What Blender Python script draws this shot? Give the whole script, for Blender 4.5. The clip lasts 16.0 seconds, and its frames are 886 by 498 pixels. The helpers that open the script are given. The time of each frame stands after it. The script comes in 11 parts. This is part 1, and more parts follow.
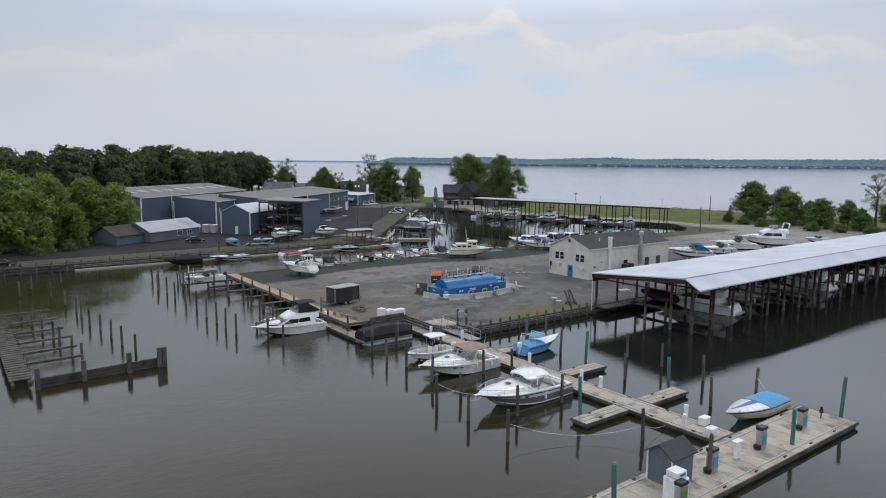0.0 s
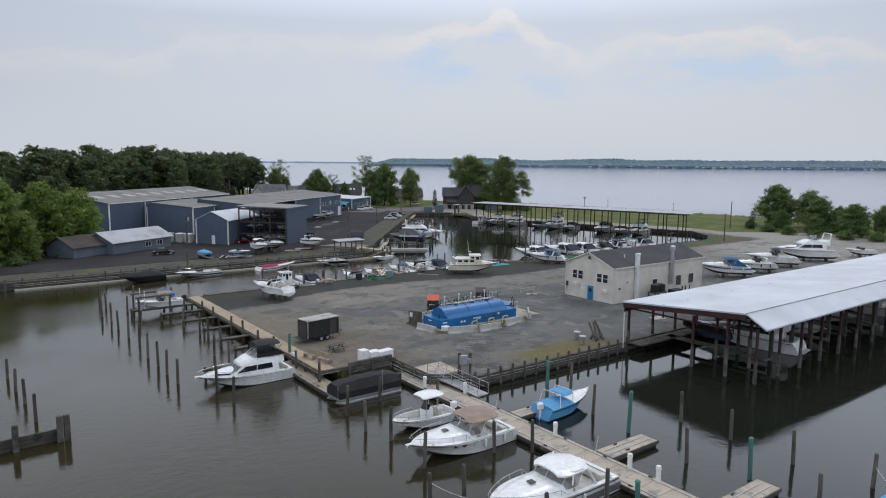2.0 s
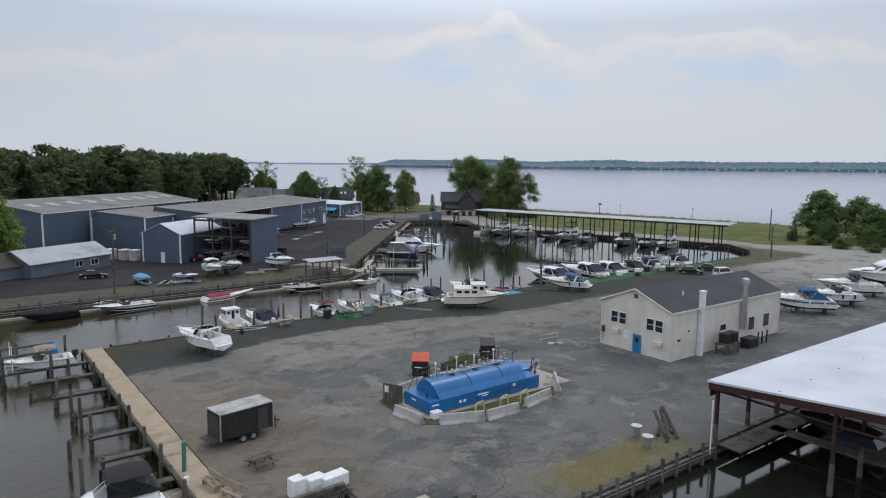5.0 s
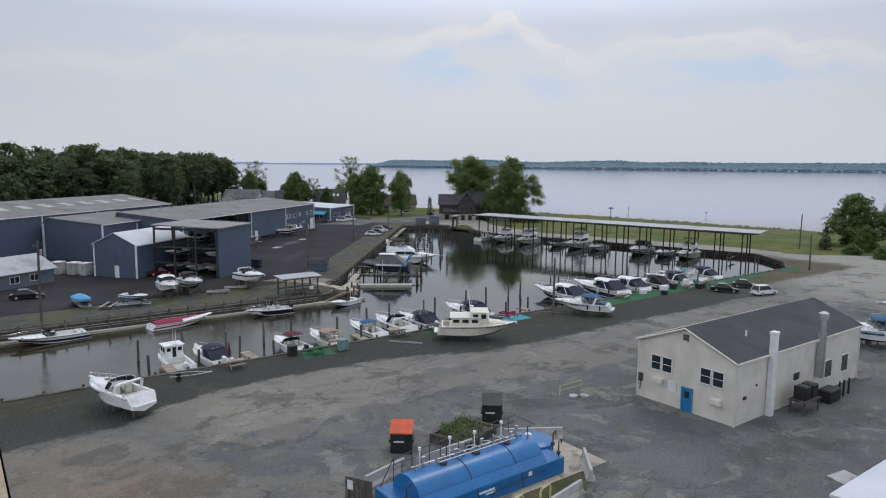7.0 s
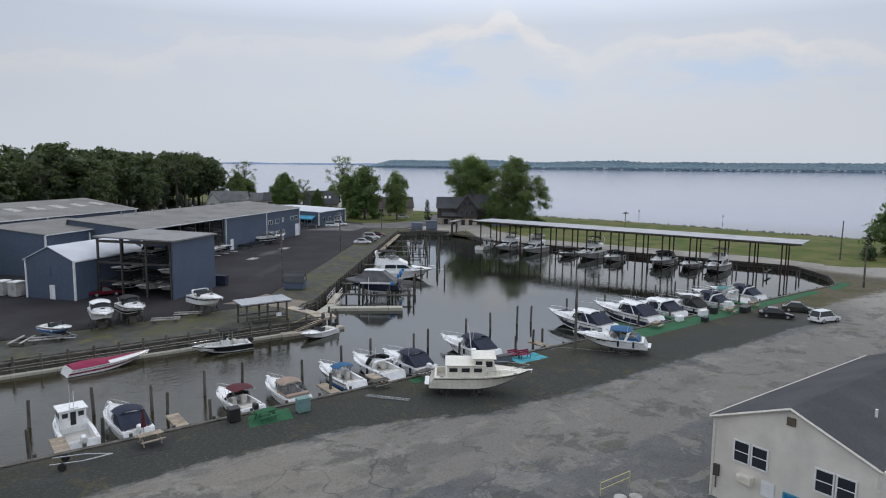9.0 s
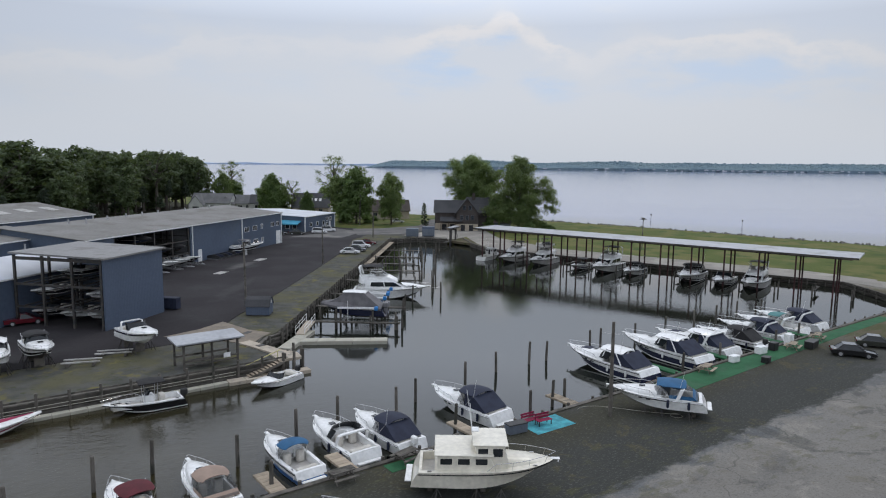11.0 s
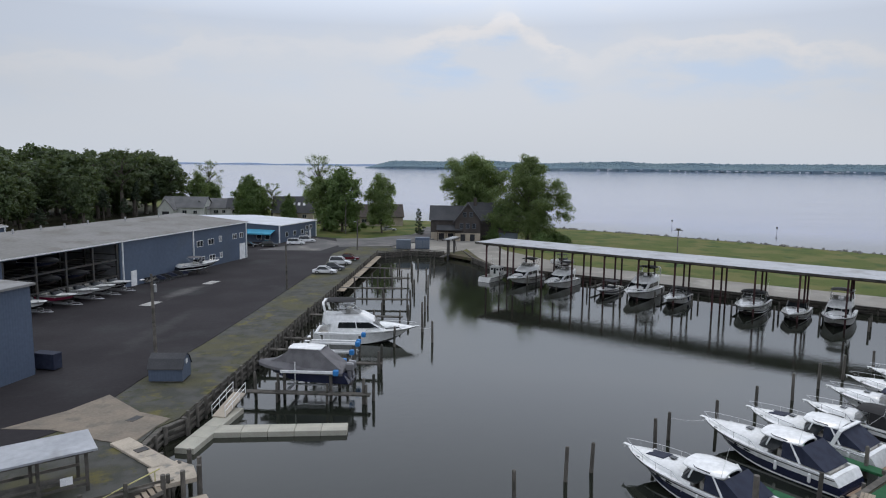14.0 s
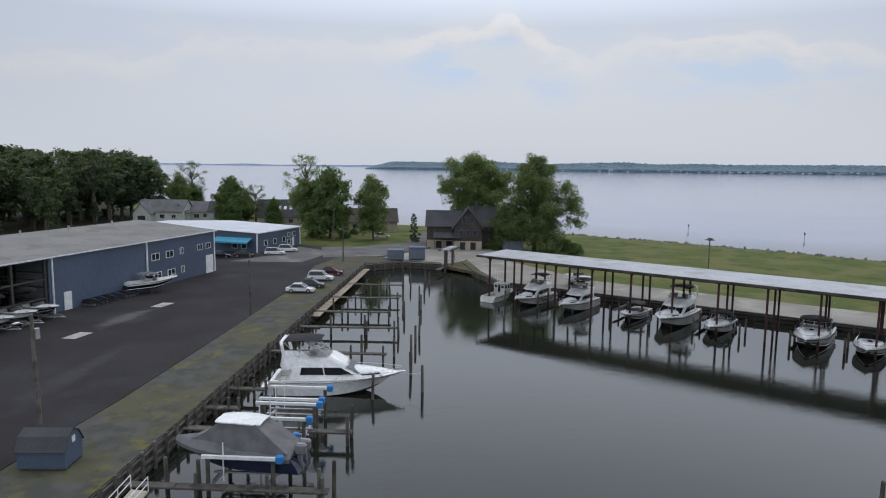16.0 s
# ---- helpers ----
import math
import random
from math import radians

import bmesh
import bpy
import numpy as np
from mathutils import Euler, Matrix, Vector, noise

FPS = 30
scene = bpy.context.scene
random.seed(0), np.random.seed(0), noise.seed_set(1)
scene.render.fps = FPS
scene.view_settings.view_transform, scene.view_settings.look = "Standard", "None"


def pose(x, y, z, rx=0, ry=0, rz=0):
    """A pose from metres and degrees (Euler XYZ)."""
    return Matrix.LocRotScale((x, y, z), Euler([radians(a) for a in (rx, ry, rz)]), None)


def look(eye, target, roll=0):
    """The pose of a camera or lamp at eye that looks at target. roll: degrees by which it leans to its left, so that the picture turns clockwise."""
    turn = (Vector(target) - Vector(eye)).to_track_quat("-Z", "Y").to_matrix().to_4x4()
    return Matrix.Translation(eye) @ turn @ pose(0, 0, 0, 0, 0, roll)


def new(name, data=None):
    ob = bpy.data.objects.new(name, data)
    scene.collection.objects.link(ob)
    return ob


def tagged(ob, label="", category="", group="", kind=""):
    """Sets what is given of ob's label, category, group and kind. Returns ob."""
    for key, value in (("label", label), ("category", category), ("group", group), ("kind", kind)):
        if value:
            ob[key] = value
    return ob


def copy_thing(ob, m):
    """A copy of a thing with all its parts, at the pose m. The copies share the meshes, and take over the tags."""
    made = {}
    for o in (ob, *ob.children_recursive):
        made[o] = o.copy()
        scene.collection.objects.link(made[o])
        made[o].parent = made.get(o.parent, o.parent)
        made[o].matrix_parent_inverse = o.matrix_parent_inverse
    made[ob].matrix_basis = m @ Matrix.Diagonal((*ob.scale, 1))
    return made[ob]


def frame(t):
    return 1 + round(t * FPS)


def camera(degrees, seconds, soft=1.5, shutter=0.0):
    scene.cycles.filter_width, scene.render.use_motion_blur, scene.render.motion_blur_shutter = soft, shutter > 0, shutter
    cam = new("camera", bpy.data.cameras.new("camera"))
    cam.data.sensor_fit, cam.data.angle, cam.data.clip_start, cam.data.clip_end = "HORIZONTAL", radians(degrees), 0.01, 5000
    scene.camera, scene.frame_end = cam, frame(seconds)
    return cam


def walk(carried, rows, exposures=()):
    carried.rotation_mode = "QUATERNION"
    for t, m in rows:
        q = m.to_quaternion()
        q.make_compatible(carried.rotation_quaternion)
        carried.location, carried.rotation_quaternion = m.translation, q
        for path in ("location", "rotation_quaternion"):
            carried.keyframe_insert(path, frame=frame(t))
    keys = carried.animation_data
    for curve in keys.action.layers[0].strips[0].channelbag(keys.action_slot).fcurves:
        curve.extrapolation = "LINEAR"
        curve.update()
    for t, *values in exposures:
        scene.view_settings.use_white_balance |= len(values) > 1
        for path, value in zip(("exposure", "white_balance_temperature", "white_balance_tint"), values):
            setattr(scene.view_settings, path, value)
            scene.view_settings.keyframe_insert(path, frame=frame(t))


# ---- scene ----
cam = camera(66.7, 16.0, soft=1.1)
METRES, EYE, TILT, LEAN, TURN = 150.0, 22.0, 0.53, 0.0, -36.8
ROWS = [
    (0.0, 0.0, 0.0, 0.0, 0.07, -8.09, -0.46),
    (0.5, 0.0002, 0.03, 0.0002, 0.06, -8.07, -0.47),
    (1.0, 0.0005, 0.0602, 0.0006, 0.06, -8.06, -0.47),
    (1.5, 0.0011, 0.0907, 0.0008, 0.08, -8.03, -0.47),
    (2.0, 0.0016, 0.1214, 0.0007, 0.08, -8.01, -0.48),
    (2.5, 0.0023, 0.1523, 0.0008, 0.09, -8.0, -0.49),
    (3.0, 0.003, 0.184, 0.0005, 0.08, -7.98, -0.5),
    (3.5, 0.0038, 0.2157, 0.0001, 0.09, -7.95, -0.5),
    (4.0, 0.0049, 0.2471, 0.0001, 0.11, -7.93, -0.5),
    (6.5, 0.0112, 0.4013, -0.0005, 0.14, -7.89, -0.57),
    (7.0, 0.0124, 0.4304, -0.001, 0.14, -7.88, -0.58),
    (7.5, 0.0137, 0.4618, -0.0012, 0.15, -7.88, -0.59),
    (8.0, 0.0146, 0.4937, -0.0016, 0.15, -7.88, -0.59),
    (8.5, 0.0156, 0.5256, -0.0018, 0.16, -7.88, -0.59),
    (9.0, 0.0165, 0.5575, -0.002, 0.17, -7.87, -0.58),
    (11.5, 0.0229, 0.7174, -0.0045, 0.23, -7.81, -0.64),
    (12.0, 0.0245, 0.7485, -0.0049, 0.26, -7.81, -0.62),
    (12.5, 0.0256, 0.78, -0.0055, 0.26, -7.8, -0.63),
    (13.0, 0.0263, 0.8115, -0.0061, 0.26, -7.78, -0.62),
    (13.5, 0.0267, 0.8429, -0.0063, 0.26, -7.78, -0.65),
    (14.0, 0.0277, 0.8746, -0.0064, 0.29, -7.79, -0.64),
    (14.5, 0.0285, 0.906, -0.0068, 0.3, -7.77, -0.63),
    (15.0, 0.0293, 0.9369, -0.0071, 0.3, -7.76, -0.65),
    (15.5, 0.0306, 0.9681, -0.0079, 0.32, -7.74, -0.64),
    (16.0, 0.0319, 0.9994, -0.0087, 0.32, -7.72, -0.63),
]
walk(cam, [(t, pose(0, 0, EYE, TILT, LEAN, TURN) @ pose(METRES * x, METRES * y, METRES * z, 90 + pitch, roll, yaw)) for t, x, y, z, yaw, pitch, roll in ROWS])
from mathutils.geometry import tessellate_polygon

# ---- sky, sun and air ----
SUN_DIR = Vector((0.62, 0.30, 0.95)).normalized()
world = bpy.data.worlds.new("sky")
scene.world = world
world.use_nodes = True
wn, wl = world.node_tree.nodes, world.node_tree.links
wn.clear()
w_out = wn.new("ShaderNodeOutputWorld")
w_bg = wn.new("ShaderNodeBackground")
w_sky = wn.new("ShaderNodeTexSky")
w_sky.sky_type = "NISHITA"
w_sky.sun_disc = False
w_sky.sun_elevation = math.asin(SUN_DIR.z)
w_sky.sun_rotation = math.atan2(SUN_DIR.x, SUN_DIR.y)
w_sky.air_density, w_sky.dust_density, w_sky.ozone_density = 1.0, 3.0, 1.0
# a thin high overcast lies over the blue: a haze veil, thicker near the horizon, with soft torn clouds
w_tc = wn.new("ShaderNodeTexCoord")
w_sep = wn.new("ShaderNodeSeparateXYZ")
wl.new(w_tc.outputs["Generated"], w_sep.inputs[0])
w_map = wn.new("ShaderNodeMapping")
w_map.inputs["Scale"].default_value = (2.6, 2.6, 7.5)
w_map.inputs["Location"].default_value = (0.35, 1.3, 0.2)
wl.new(w_tc.outputs["Generated"], w_map.inputs[0])
w_noise = wn.new("ShaderNodeTexNoise")
w_noise.inputs["Scale"].default_value = 1.9
w_noise.inputs["Detail"].default_value = 8
w_noise.inputs["Roughness"].default_value = 0.55
wl.new(w_map.outputs[0], w_noise.inputs["Vector"])
w_fall = wn.new("ShaderNodeMath")
w_fall.operation = "MULTIPLY_ADD"
wl.new(w_sep.outputs[2], w_fall.inputs[0])
w_fall.inputs[1].default_value = -1.15
wl.new(w_noise.outputs[0], w_fall.inputs[2])
w_ramp = wn.new("ShaderNodeValToRGB")
cr_ = w_ramp.color_ramp
cr_.interpolation = "EASE"
cr_.elements[0].position, cr_.elements[0].color = 0.27, (0.715, 0.765, 0.865, 1)
cr_.elements[1].position, cr_.elements[1].color = 0.66, (0.735, 0.775, 0.845, 1)
for p_, c_ in ((0.32, (0.725, 0.772, 0.862, 1)), (0.37, (0.822, 0.824, 0.842, 1)), (0.42, (0.765, 0.790, 0.848, 1)), (0.50, (0.690, 0.760, 0.890, 1)), (0.58, (0.745, 0.780, 0.848, 1))):
    e_ = cr_.elements.new(p_)
    e_.color = c_
wl.new(w_fall.outputs[0], w_ramp.inputs[0])
w_hor = wn.new("ShaderNodeMapRange")
w_hor.inputs[1].default_value, w_hor.inputs[2].default_value = 0.01, 0.085
w_hor.inputs[3].default_value, w_hor.inputs[4].default_value = 1.0, 0.0
wl.new(w_sep.outputs[2], w_hor.inputs[0])
w_veil = wn.new("ShaderNodeVectorMath")
w_veil.operation = "SCALE"
w_veil.inputs["Scale"].default_value = 8.1
w_cool = wn.new("ShaderNodeVectorMath")
w_cool.operation = "MULTIPLY"
w_cool.inputs[1].default_value = (0.98, 1.0, 1.04)
# the clouds thin out towards the north-west
w_dot = wn.new("ShaderNodeVectorMath")
w_dot.operation = "DOT_PRODUCT"
w_dot.inputs[1].default_value = (0.82, -0.573, 0)
wl.new(w_tc.outputs["Generated"], w_dot.inputs[0])
w_thin = wn.new("ShaderNodeMapRange")
w_thin.interpolation_type = "SMOOTHSTEP"
w_thin.inputs[1].default_value, w_thin.inputs[2].default_value = -0.35, 0.25
w_thin.inputs[3].default_value, w_thin.inputs[4].default_value = 0.25, 1.0
wl.new(w_dot.outputs["Value"], w_thin.inputs[0])
w_mixc = wn.new("ShaderNodeMix")
w_mixc.data_type = "RGBA"
w_mixc.inputs[6].default_value = (0.735, 0.772, 0.842, 1)
wl.new(w_thin.outputs[0], w_mixc.inputs[0])
wl.new(w_ramp.outputs[0], w_mixc.inputs[7])
# to the north-east a torn cloud edge lies over the haze: bright rims, thin blue below them
def w_math(op, a, b=None, c=None):
    x = wn.new("ShaderNodeMath")
    x.operation = op
    for i, v in enumerate((a, b, c)):
        if v is None:
            continue
        if isinstance(v, (int, float)):
            x.inputs[i].default_value = v
        else:
            wl.new(v, x.inputs[i])
    return x.outputs[0]


def w_step(v, lo, hi):
    x = wn.new("ShaderNodeMapRange")
    x.interpolation_type = "SMOOTHSTEP"
    x.inputs[1].default_value, x.inputs[2].default_value = min(lo, hi), max(lo, hi)
    x.inputs[3].default_value, x.inputs[4].default_value = (0.0, 1.0) if lo < hi else (1.0, 0.0)
    wl.new(v, x.inputs[0])
    return x.outputs[0]


def w_along(axis):
    x = wn.new("ShaderNodeVectorMath")
    x.operation = "DOT_PRODUCT"
    x.inputs[1].default_value = axis
    wl.new(w_tc.outputs["Generated"], x.inputs[0])
    return x.outputs["Value"]


def w_blend(fac, a, b):
    x = wn.new("ShaderNodeMix")
    x.data_type = "RGBA"
    wl.new(fac, x.inputs[0])
    for i, v in ((6, a), (7, b)):
        if isinstance(v, tuple):
            x.inputs[i].default_value = (*v, 1)
        else:
            wl.new(v, x.inputs[i])
    return x.outputs[2]


w_ahead = w_along((0.602, 0.799, 0))
w_side = w_math("MULTIPLY_ADD", w_math("DIVIDE", w_along((0.799, -0.602, 0)), w_ahead), 0.735, 0.5)
w_up = w_math("DIVIDE", w_sep.outputs[2], w_ahead)
w_edge = wn.new("ShaderNodeValToRGB")
w_edge.color_ramp.interpolation = "B_SPLINE"
for i_, (p_, h_) in enumerate(((0.0, 0.140), (0.08, 0.165), (0.15, 0.145), (0.20, 0.150), (0.22, 0.185), (0.28, 0.178), (0.36, 0.176), (0.455, 0.176), (0.475, 0.190), (0.53, 0.200), (0.565, 0.222), (0.58, 0.196), (0.615, 0.175), (0.645, 0.150), (0.67, 0.172), (0.70, 0.186), (0.745, 0.180), (0.80, 0.196), (0.845, 0.194), (0.87, 0.172), (0.92, 0.186), (0.96, 0.168), (1.0, 0.150))):
    e_ = w_edge.color_ramp.elements[i_] if i_ < 2 else w_edge.color_ramp.elements.new(p_)
    e_.position, e_.color = p_, (h_ * 4, h_ * 4, h_ * 4, 1)
w_flat = wn.new("ShaderNodeCombineXYZ")
wl.new(w_side, w_flat.inputs[0])
wl.new(w_up, w_flat.inputs[1])


def w_noise_at(sx, sy, s, rough=0.6):
    mp = wn.new("ShaderNodeMapping")
    mp.inputs["Scale"].default_value = (sx, sy, 1)
    wl.new(w_flat.outputs[0], mp.inputs[0])
    x = wn.new("ShaderNodeTexNoise")
    x.inputs["Scale"].default_value, x.inputs["Detail"].default_value, x.inputs["Roughness"].default_value = s, 7, rough
    wl.new(mp.outputs[0], x.inputs["Vector"])
    return x.outputs[0]


wl.new(w_math("ADD", w_side, w_math("MULTIPLY", w_math("SUBTRACT", w_noise_at(1, 1, 26.0), 0.5), 0.02)), w_edge.inputs[0])
w_puff = w_noise_at(1.0, 1.5, 22.0)
w_wisp = w_noise_at(1.0, 2.4, 7.0, 0.55)
w_drop = w_math("SUBTRACT", w_math("MULTIPLY", w_edge.outputs[0], 0.25), w_math("ADD", w_up, w_math("MULTIPLY", w_math("SUBTRACT", w_puff, 0.5), 0.045)))
w_bright = w_math("ADD", w_math("MULTIPLY", w_step(w_side, 0.40, 0.50), w_step(w_side, 0.66, 0.60)), w_math("MULTIPLY", w_math("MULTIPLY", w_step(w_side, 0.64, 0.78), w_step(w_side, 1.0, 0.85)), 0.8))
w_rim = w_math("MULTIPLY", w_math("MULTIPLY", w_step(w_drop, -0.004, 0.006), w_step(w_drop, 0.042, 0.008)), w_math("MULTIPLY_ADD", w_bright, 0.65, 0.35))
w_blue = w_math("MULTIPLY", w_math("MULTIPLY", w_step(w_drop, 0.016, 0.045), w_step(w_drop, 0.105, 0.060)), w_math("MULTIPLY", w_step(w_wisp, 0.42, 0.60), w_math("MULTIPLY_ADD", w_bright, 0.8, 0.2)))
w_above = w_step(w_drop, 0.01, -0.03)
w_front = w_blend(w_above, (0.752, 0.783, 0.838), (0.706, 0.762, 0.860))
w_front = w_blend(w_math("MULTIPLY", w_step(w_wisp, 0.50, 0.72), 0.6), w_front, (0.775, 0.795, 0.832))
w_front = w_blend(w_math("MULTIPLY", w_blue, 0.85), w_front, (0.600, 0.740, 0.945))
w_front = w_blend(w_math("MULTIPLY", w_rim, w_step(w_puff, 0.25, 0.55)), w_front, (0.885, 0.862, 0.858))
w_off = w_math("SUBTRACT", w_side, 0.5)
w_dull = wn.new("ShaderNodeVectorMath")
w_dull.operation = "SCALE"
wl.new(w_front, w_dull.inputs[0])
wl.new(w_math("MULTIPLY_ADD", w_math("MULTIPLY", w_off, w_off), -0.42, 1.0), w_dull.inputs["Scale"])
wl.new(w_blend(w_math("MULTIPLY", w_step(w_ahead, 0.5, 0.72), w_step(w_sep.outputs[2], 0.34, 0.24)), w_mixc.outputs[2], w_dull.outputs[0]), w_cool.inputs[0])
wl.new(w_cool.outputs[0], w_veil.inputs[0])
w_veil2 = wn.new("ShaderNodeMix")
w_veil2.data_type = "RGBA"
w_veil2.inputs[7].default_value = (5.75, 6.2, 6.95, 1)
wl.new(w_hor.outputs[0], w_veil2.inputs[0])
wl.new(w_veil.outputs[0], w_veil2.inputs[6])
# overcast brighter overhead, most in a low unseen band added to brighten the water
w_zen = wn.new("ShaderNodeMapRange")
w_zen.inputs[1].default_value, w_zen.inputs[2].default_value = 0.19, 0.29
w_zen.inputs[3].default_value, w_zen.inputs[4].default_value = 0.0, 1.0
wl.new(w_sep.outputs[2], w_zen.inputs[0])
w_lift = wn.new("ShaderNodeMix")
w_lift.data_type = "RGBA"
w_lift.inputs[6].default_value = (1, 1, 1, 1)
w_lift.inputs[7].default_value = (1.72, 1.72, 1.71, 1)
wl.new(w_zen.outputs[0], w_lift.inputs[0])
w_high = wn.new("ShaderNodeMapRange")
w_high.inputs[1].default_value, w_high.inputs[2].default_value = 0.36, 0.70
w_high.inputs[3].default_value, w_high.inputs[4].default_value = 1.0, 0.80
wl.new(w_sep.outputs[2], w_high.inputs[0])
w_dome = wn.new("ShaderNodeVectorMath")
w_dome.operation = "SCALE"
wl.new(w_lift.outputs[2], w_dome.inputs[0])
wl.new(w_high.outputs[0], w_dome.inputs["Scale"])
w_gain = wn.new("ShaderNodeVectorMath")
w_gain.operation = "MULTIPLY"
wl.new(w_veil2.outputs[2], w_gain.inputs[0])
wl.new(w_dome.outputs[0], w_gain.inputs[1])
w_mix = wn.new("ShaderNodeMix")
w_mix.data_type = "RGBA"
w_mix.inputs[0].default_value = 0.92
wl.new(w_sky.outputs[0], w_mix.inputs[6])
wl.new(w_gain.outputs[0], w_mix.inputs[7])
w_bg.inputs[1].default_value = 0.105
wl.new(w_mix.outputs[2], w_bg.inputs[0])
wl.new(w_bg.outputs[0], w_out.inputs[0])

sun = new("sun", bpy.data.lights.new("sun", "SUN"))
sun.data.energy, sun.data.angle, sun.data.color = 0.5, radians(14), (1.0, 0.96, 0.9)
sun.matrix_world = look(SUN_DIR * 300, (0, 0, 0))


# ---- materials ----
def mat(name, c1, c2=None, size=1.0, rough=0.7, metal=0.0, bump=0.0, fine=12.0, vary=0.0, stain=None, stain_size=4.0, coat=0.0, contrast=(0.35, 0.65), ior=1.45, spec=0.5):
    """A surface with broad variation (size metres), fine grain over it, an optional stain and a bump."""
    m = bpy.data.materials.new(name)
    m.use_nodes = True
    nt = m.node_tree
    n, l = nt.nodes, nt.links
    b = n["Principled BSDF"]
    b.inputs["Roughness"].default_value = rough
    b.inputs["Metallic"].default_value = metal
    b.inputs["Coat Weight"].default_value = coat
    b.inputs["IOR"].default_value = ior
    b.inputs["Specular IOR Level"].default_value = spec
    c2 = c2 or tuple(v * 0.86 for v in c1)
    tc = n.new("ShaderNodeTexCoord")
    oi = n.new("ShaderNodeObjectInfo")
    off = n.new("ShaderNodeVectorMath")
    off.operation = "MULTIPLY_ADD"
    l.new(oi.outputs["Random"], off.inputs[0])
    off.inputs[1].default_value = (37.0, 19.0, 11.0) if vary else (0, 0, 0)
    l.new(tc.outputs["Object"], off.inputs[2])

    def noise_of(s, detail=3.0):
        t = n.new("ShaderNodeTexNoise")
        t.inputs["Scale"].default_value = s
        t.inputs["Detail"].default_value = detail
        l.new(off.outputs[0], t.inputs["Vector"])
        return t

    def blend(fac, a, bb):
        x = n.new("ShaderNodeMix")
        x.data_type = "RGBA"
        if isinstance(fac, float):
            x.inputs[0].default_value = fac
        else:
            l.new(fac, x.inputs[0])
        for i, v in ((6, a), (7, bb)):
            if isinstance(v, tuple):
                x.inputs[i].default_value = (*v, 1)
            else:
                l.new(v, x.inputs[i])
        return x.outputs[2]

    def band(sock, lo, hi):
        r_ = n.new("ShaderNodeMapRange")
        r_.interpolation_type = "SMOOTHSTEP"
        r_.inputs[1].default_value, r_.inputs[2].default_value = lo, hi
        l.new(sock, r_.inputs[0])
        return r_.outputs[0]

    big = noise_of(1.0 / size)
    col = blend(band(big.outputs[0], *contrast), tuple(c1), tuple(c2))
    small = noise_of(fine / size, 4.0)
    hsv = n.new("ShaderNodeHueSaturation")
    mr = n.new("ShaderNodeMapRange")
    mr.inputs[1].default_value, mr.inputs[2].default_value = 0.25, 0.75
    mr.inputs[3].default_value, mr.inputs[4].default_value = 0.86, 1.14
    l.new(small.outputs[0], mr.inputs[0])
    if stain:
        st = noise_of(1.0 / stain_size, 5.0)
        col = blend(band(st.outputs[0], 0.52, 0.68), col, tuple(stain))
    l.new(col, hsv.inputs["Color"])
    if vary:
        ad = n.new("ShaderNodeMath")
        ad.operation = "MULTIPLY_ADD"
        l.new(oi.outputs["Random"], ad.inputs[0])
        ad.inputs[1].default_value = vary
        l.new(mr.outputs[0], ad.inputs[2])
        sb = n.new("ShaderNodeMath")
        sb.operation = "SUBTRACT"
        l.new(ad.outputs[0], sb.inputs[0])
        sb.inputs[1].default_value = vary / 2
        l.new(sb.outputs[0], hsv.inputs["Value"])
    else:
        l.new(mr.outputs[0], hsv.inputs["Value"])
    l.new(hsv.outputs[0], b.inputs["Base Color"])
    if bump:
        bp = n.new("ShaderNodeBump")
        bp.inputs["Strength"].default_value = 0.6
        bp.inputs["Distance"].default_value = bump
        l.new(small.outputs[0], bp.inputs["Height"])
        l.new(bp.outputs[0], b.inputs["Normal"])
    return m


def ribbed(m, pitch, depth, axis="X"):
    """Adds the ribs of sheet metal, clapboard or corrugation to a material's relief."""
    n, l = m.node_tree.nodes, m.node_tree.links
    tc = n.new("ShaderNodeTexCoord")
    w = n.new("ShaderNodeTexWave")
    w.bands_direction = axis
    w.wave_profile = "SAW" if axis == "Z" else "SIN"
    w.inputs["Scale"].default_value = 0.314 / pitch
    l.new(tc.outputs["Object"], w.inputs["Vector"])
    bp = n.new("ShaderNodeBump")
    bp.inputs["Distance"].default_value = depth
    l.new(w.outputs[1], bp.inputs["Height"])
    l.new(bp.outputs[0], n["Principled BSDF"].inputs["Normal"])
    return m


GEL = mat("white_gelcoat", (0.80, 0.80, 0.79), (0.72, 0.72, 0.70), 2.0, 0.25, coat=0.3, fine=6)
CREAMGEL = mat("cream_gelcoat", (0.72, 0.68, 0.58), (0.66, 0.62, 0.52), 2.0, 0.3, coat=0.2, fine=6)
NAVYGEL = mat("navy_gelcoat", (0.012, 0.016, 0.045), (0.02, 0.024, 0.05), 2.0, 0.18, coat=0.4)
GREYGEL = mat("grey_gelcoat", (0.19, 0.185, 0.19), (0.16, 0.155, 0.16), 2.0, 0.25, coat=0.3)
BLACKGEL = mat("black_gelcoat", (0.012, 0.012, 0.014), None, 2.0, 0.25, coat=0.3)
REDGEL = mat("red_canvas", (0.25, 0.012, 0.055), (0.20, 0.01, 0.045), 0.8, 0.75, bump=0.01)
BLUEGEL = mat("blue_gelcoat", (0.03, 0.13, 0.36), (0.025, 0.11, 0.3), 2.0, 0.3)
LBLUE = mat("light_blue_canvas", (0.10, 0.33, 0.58), (0.08, 0.28, 0.50), 0.9, 0.65, bump=0.02)
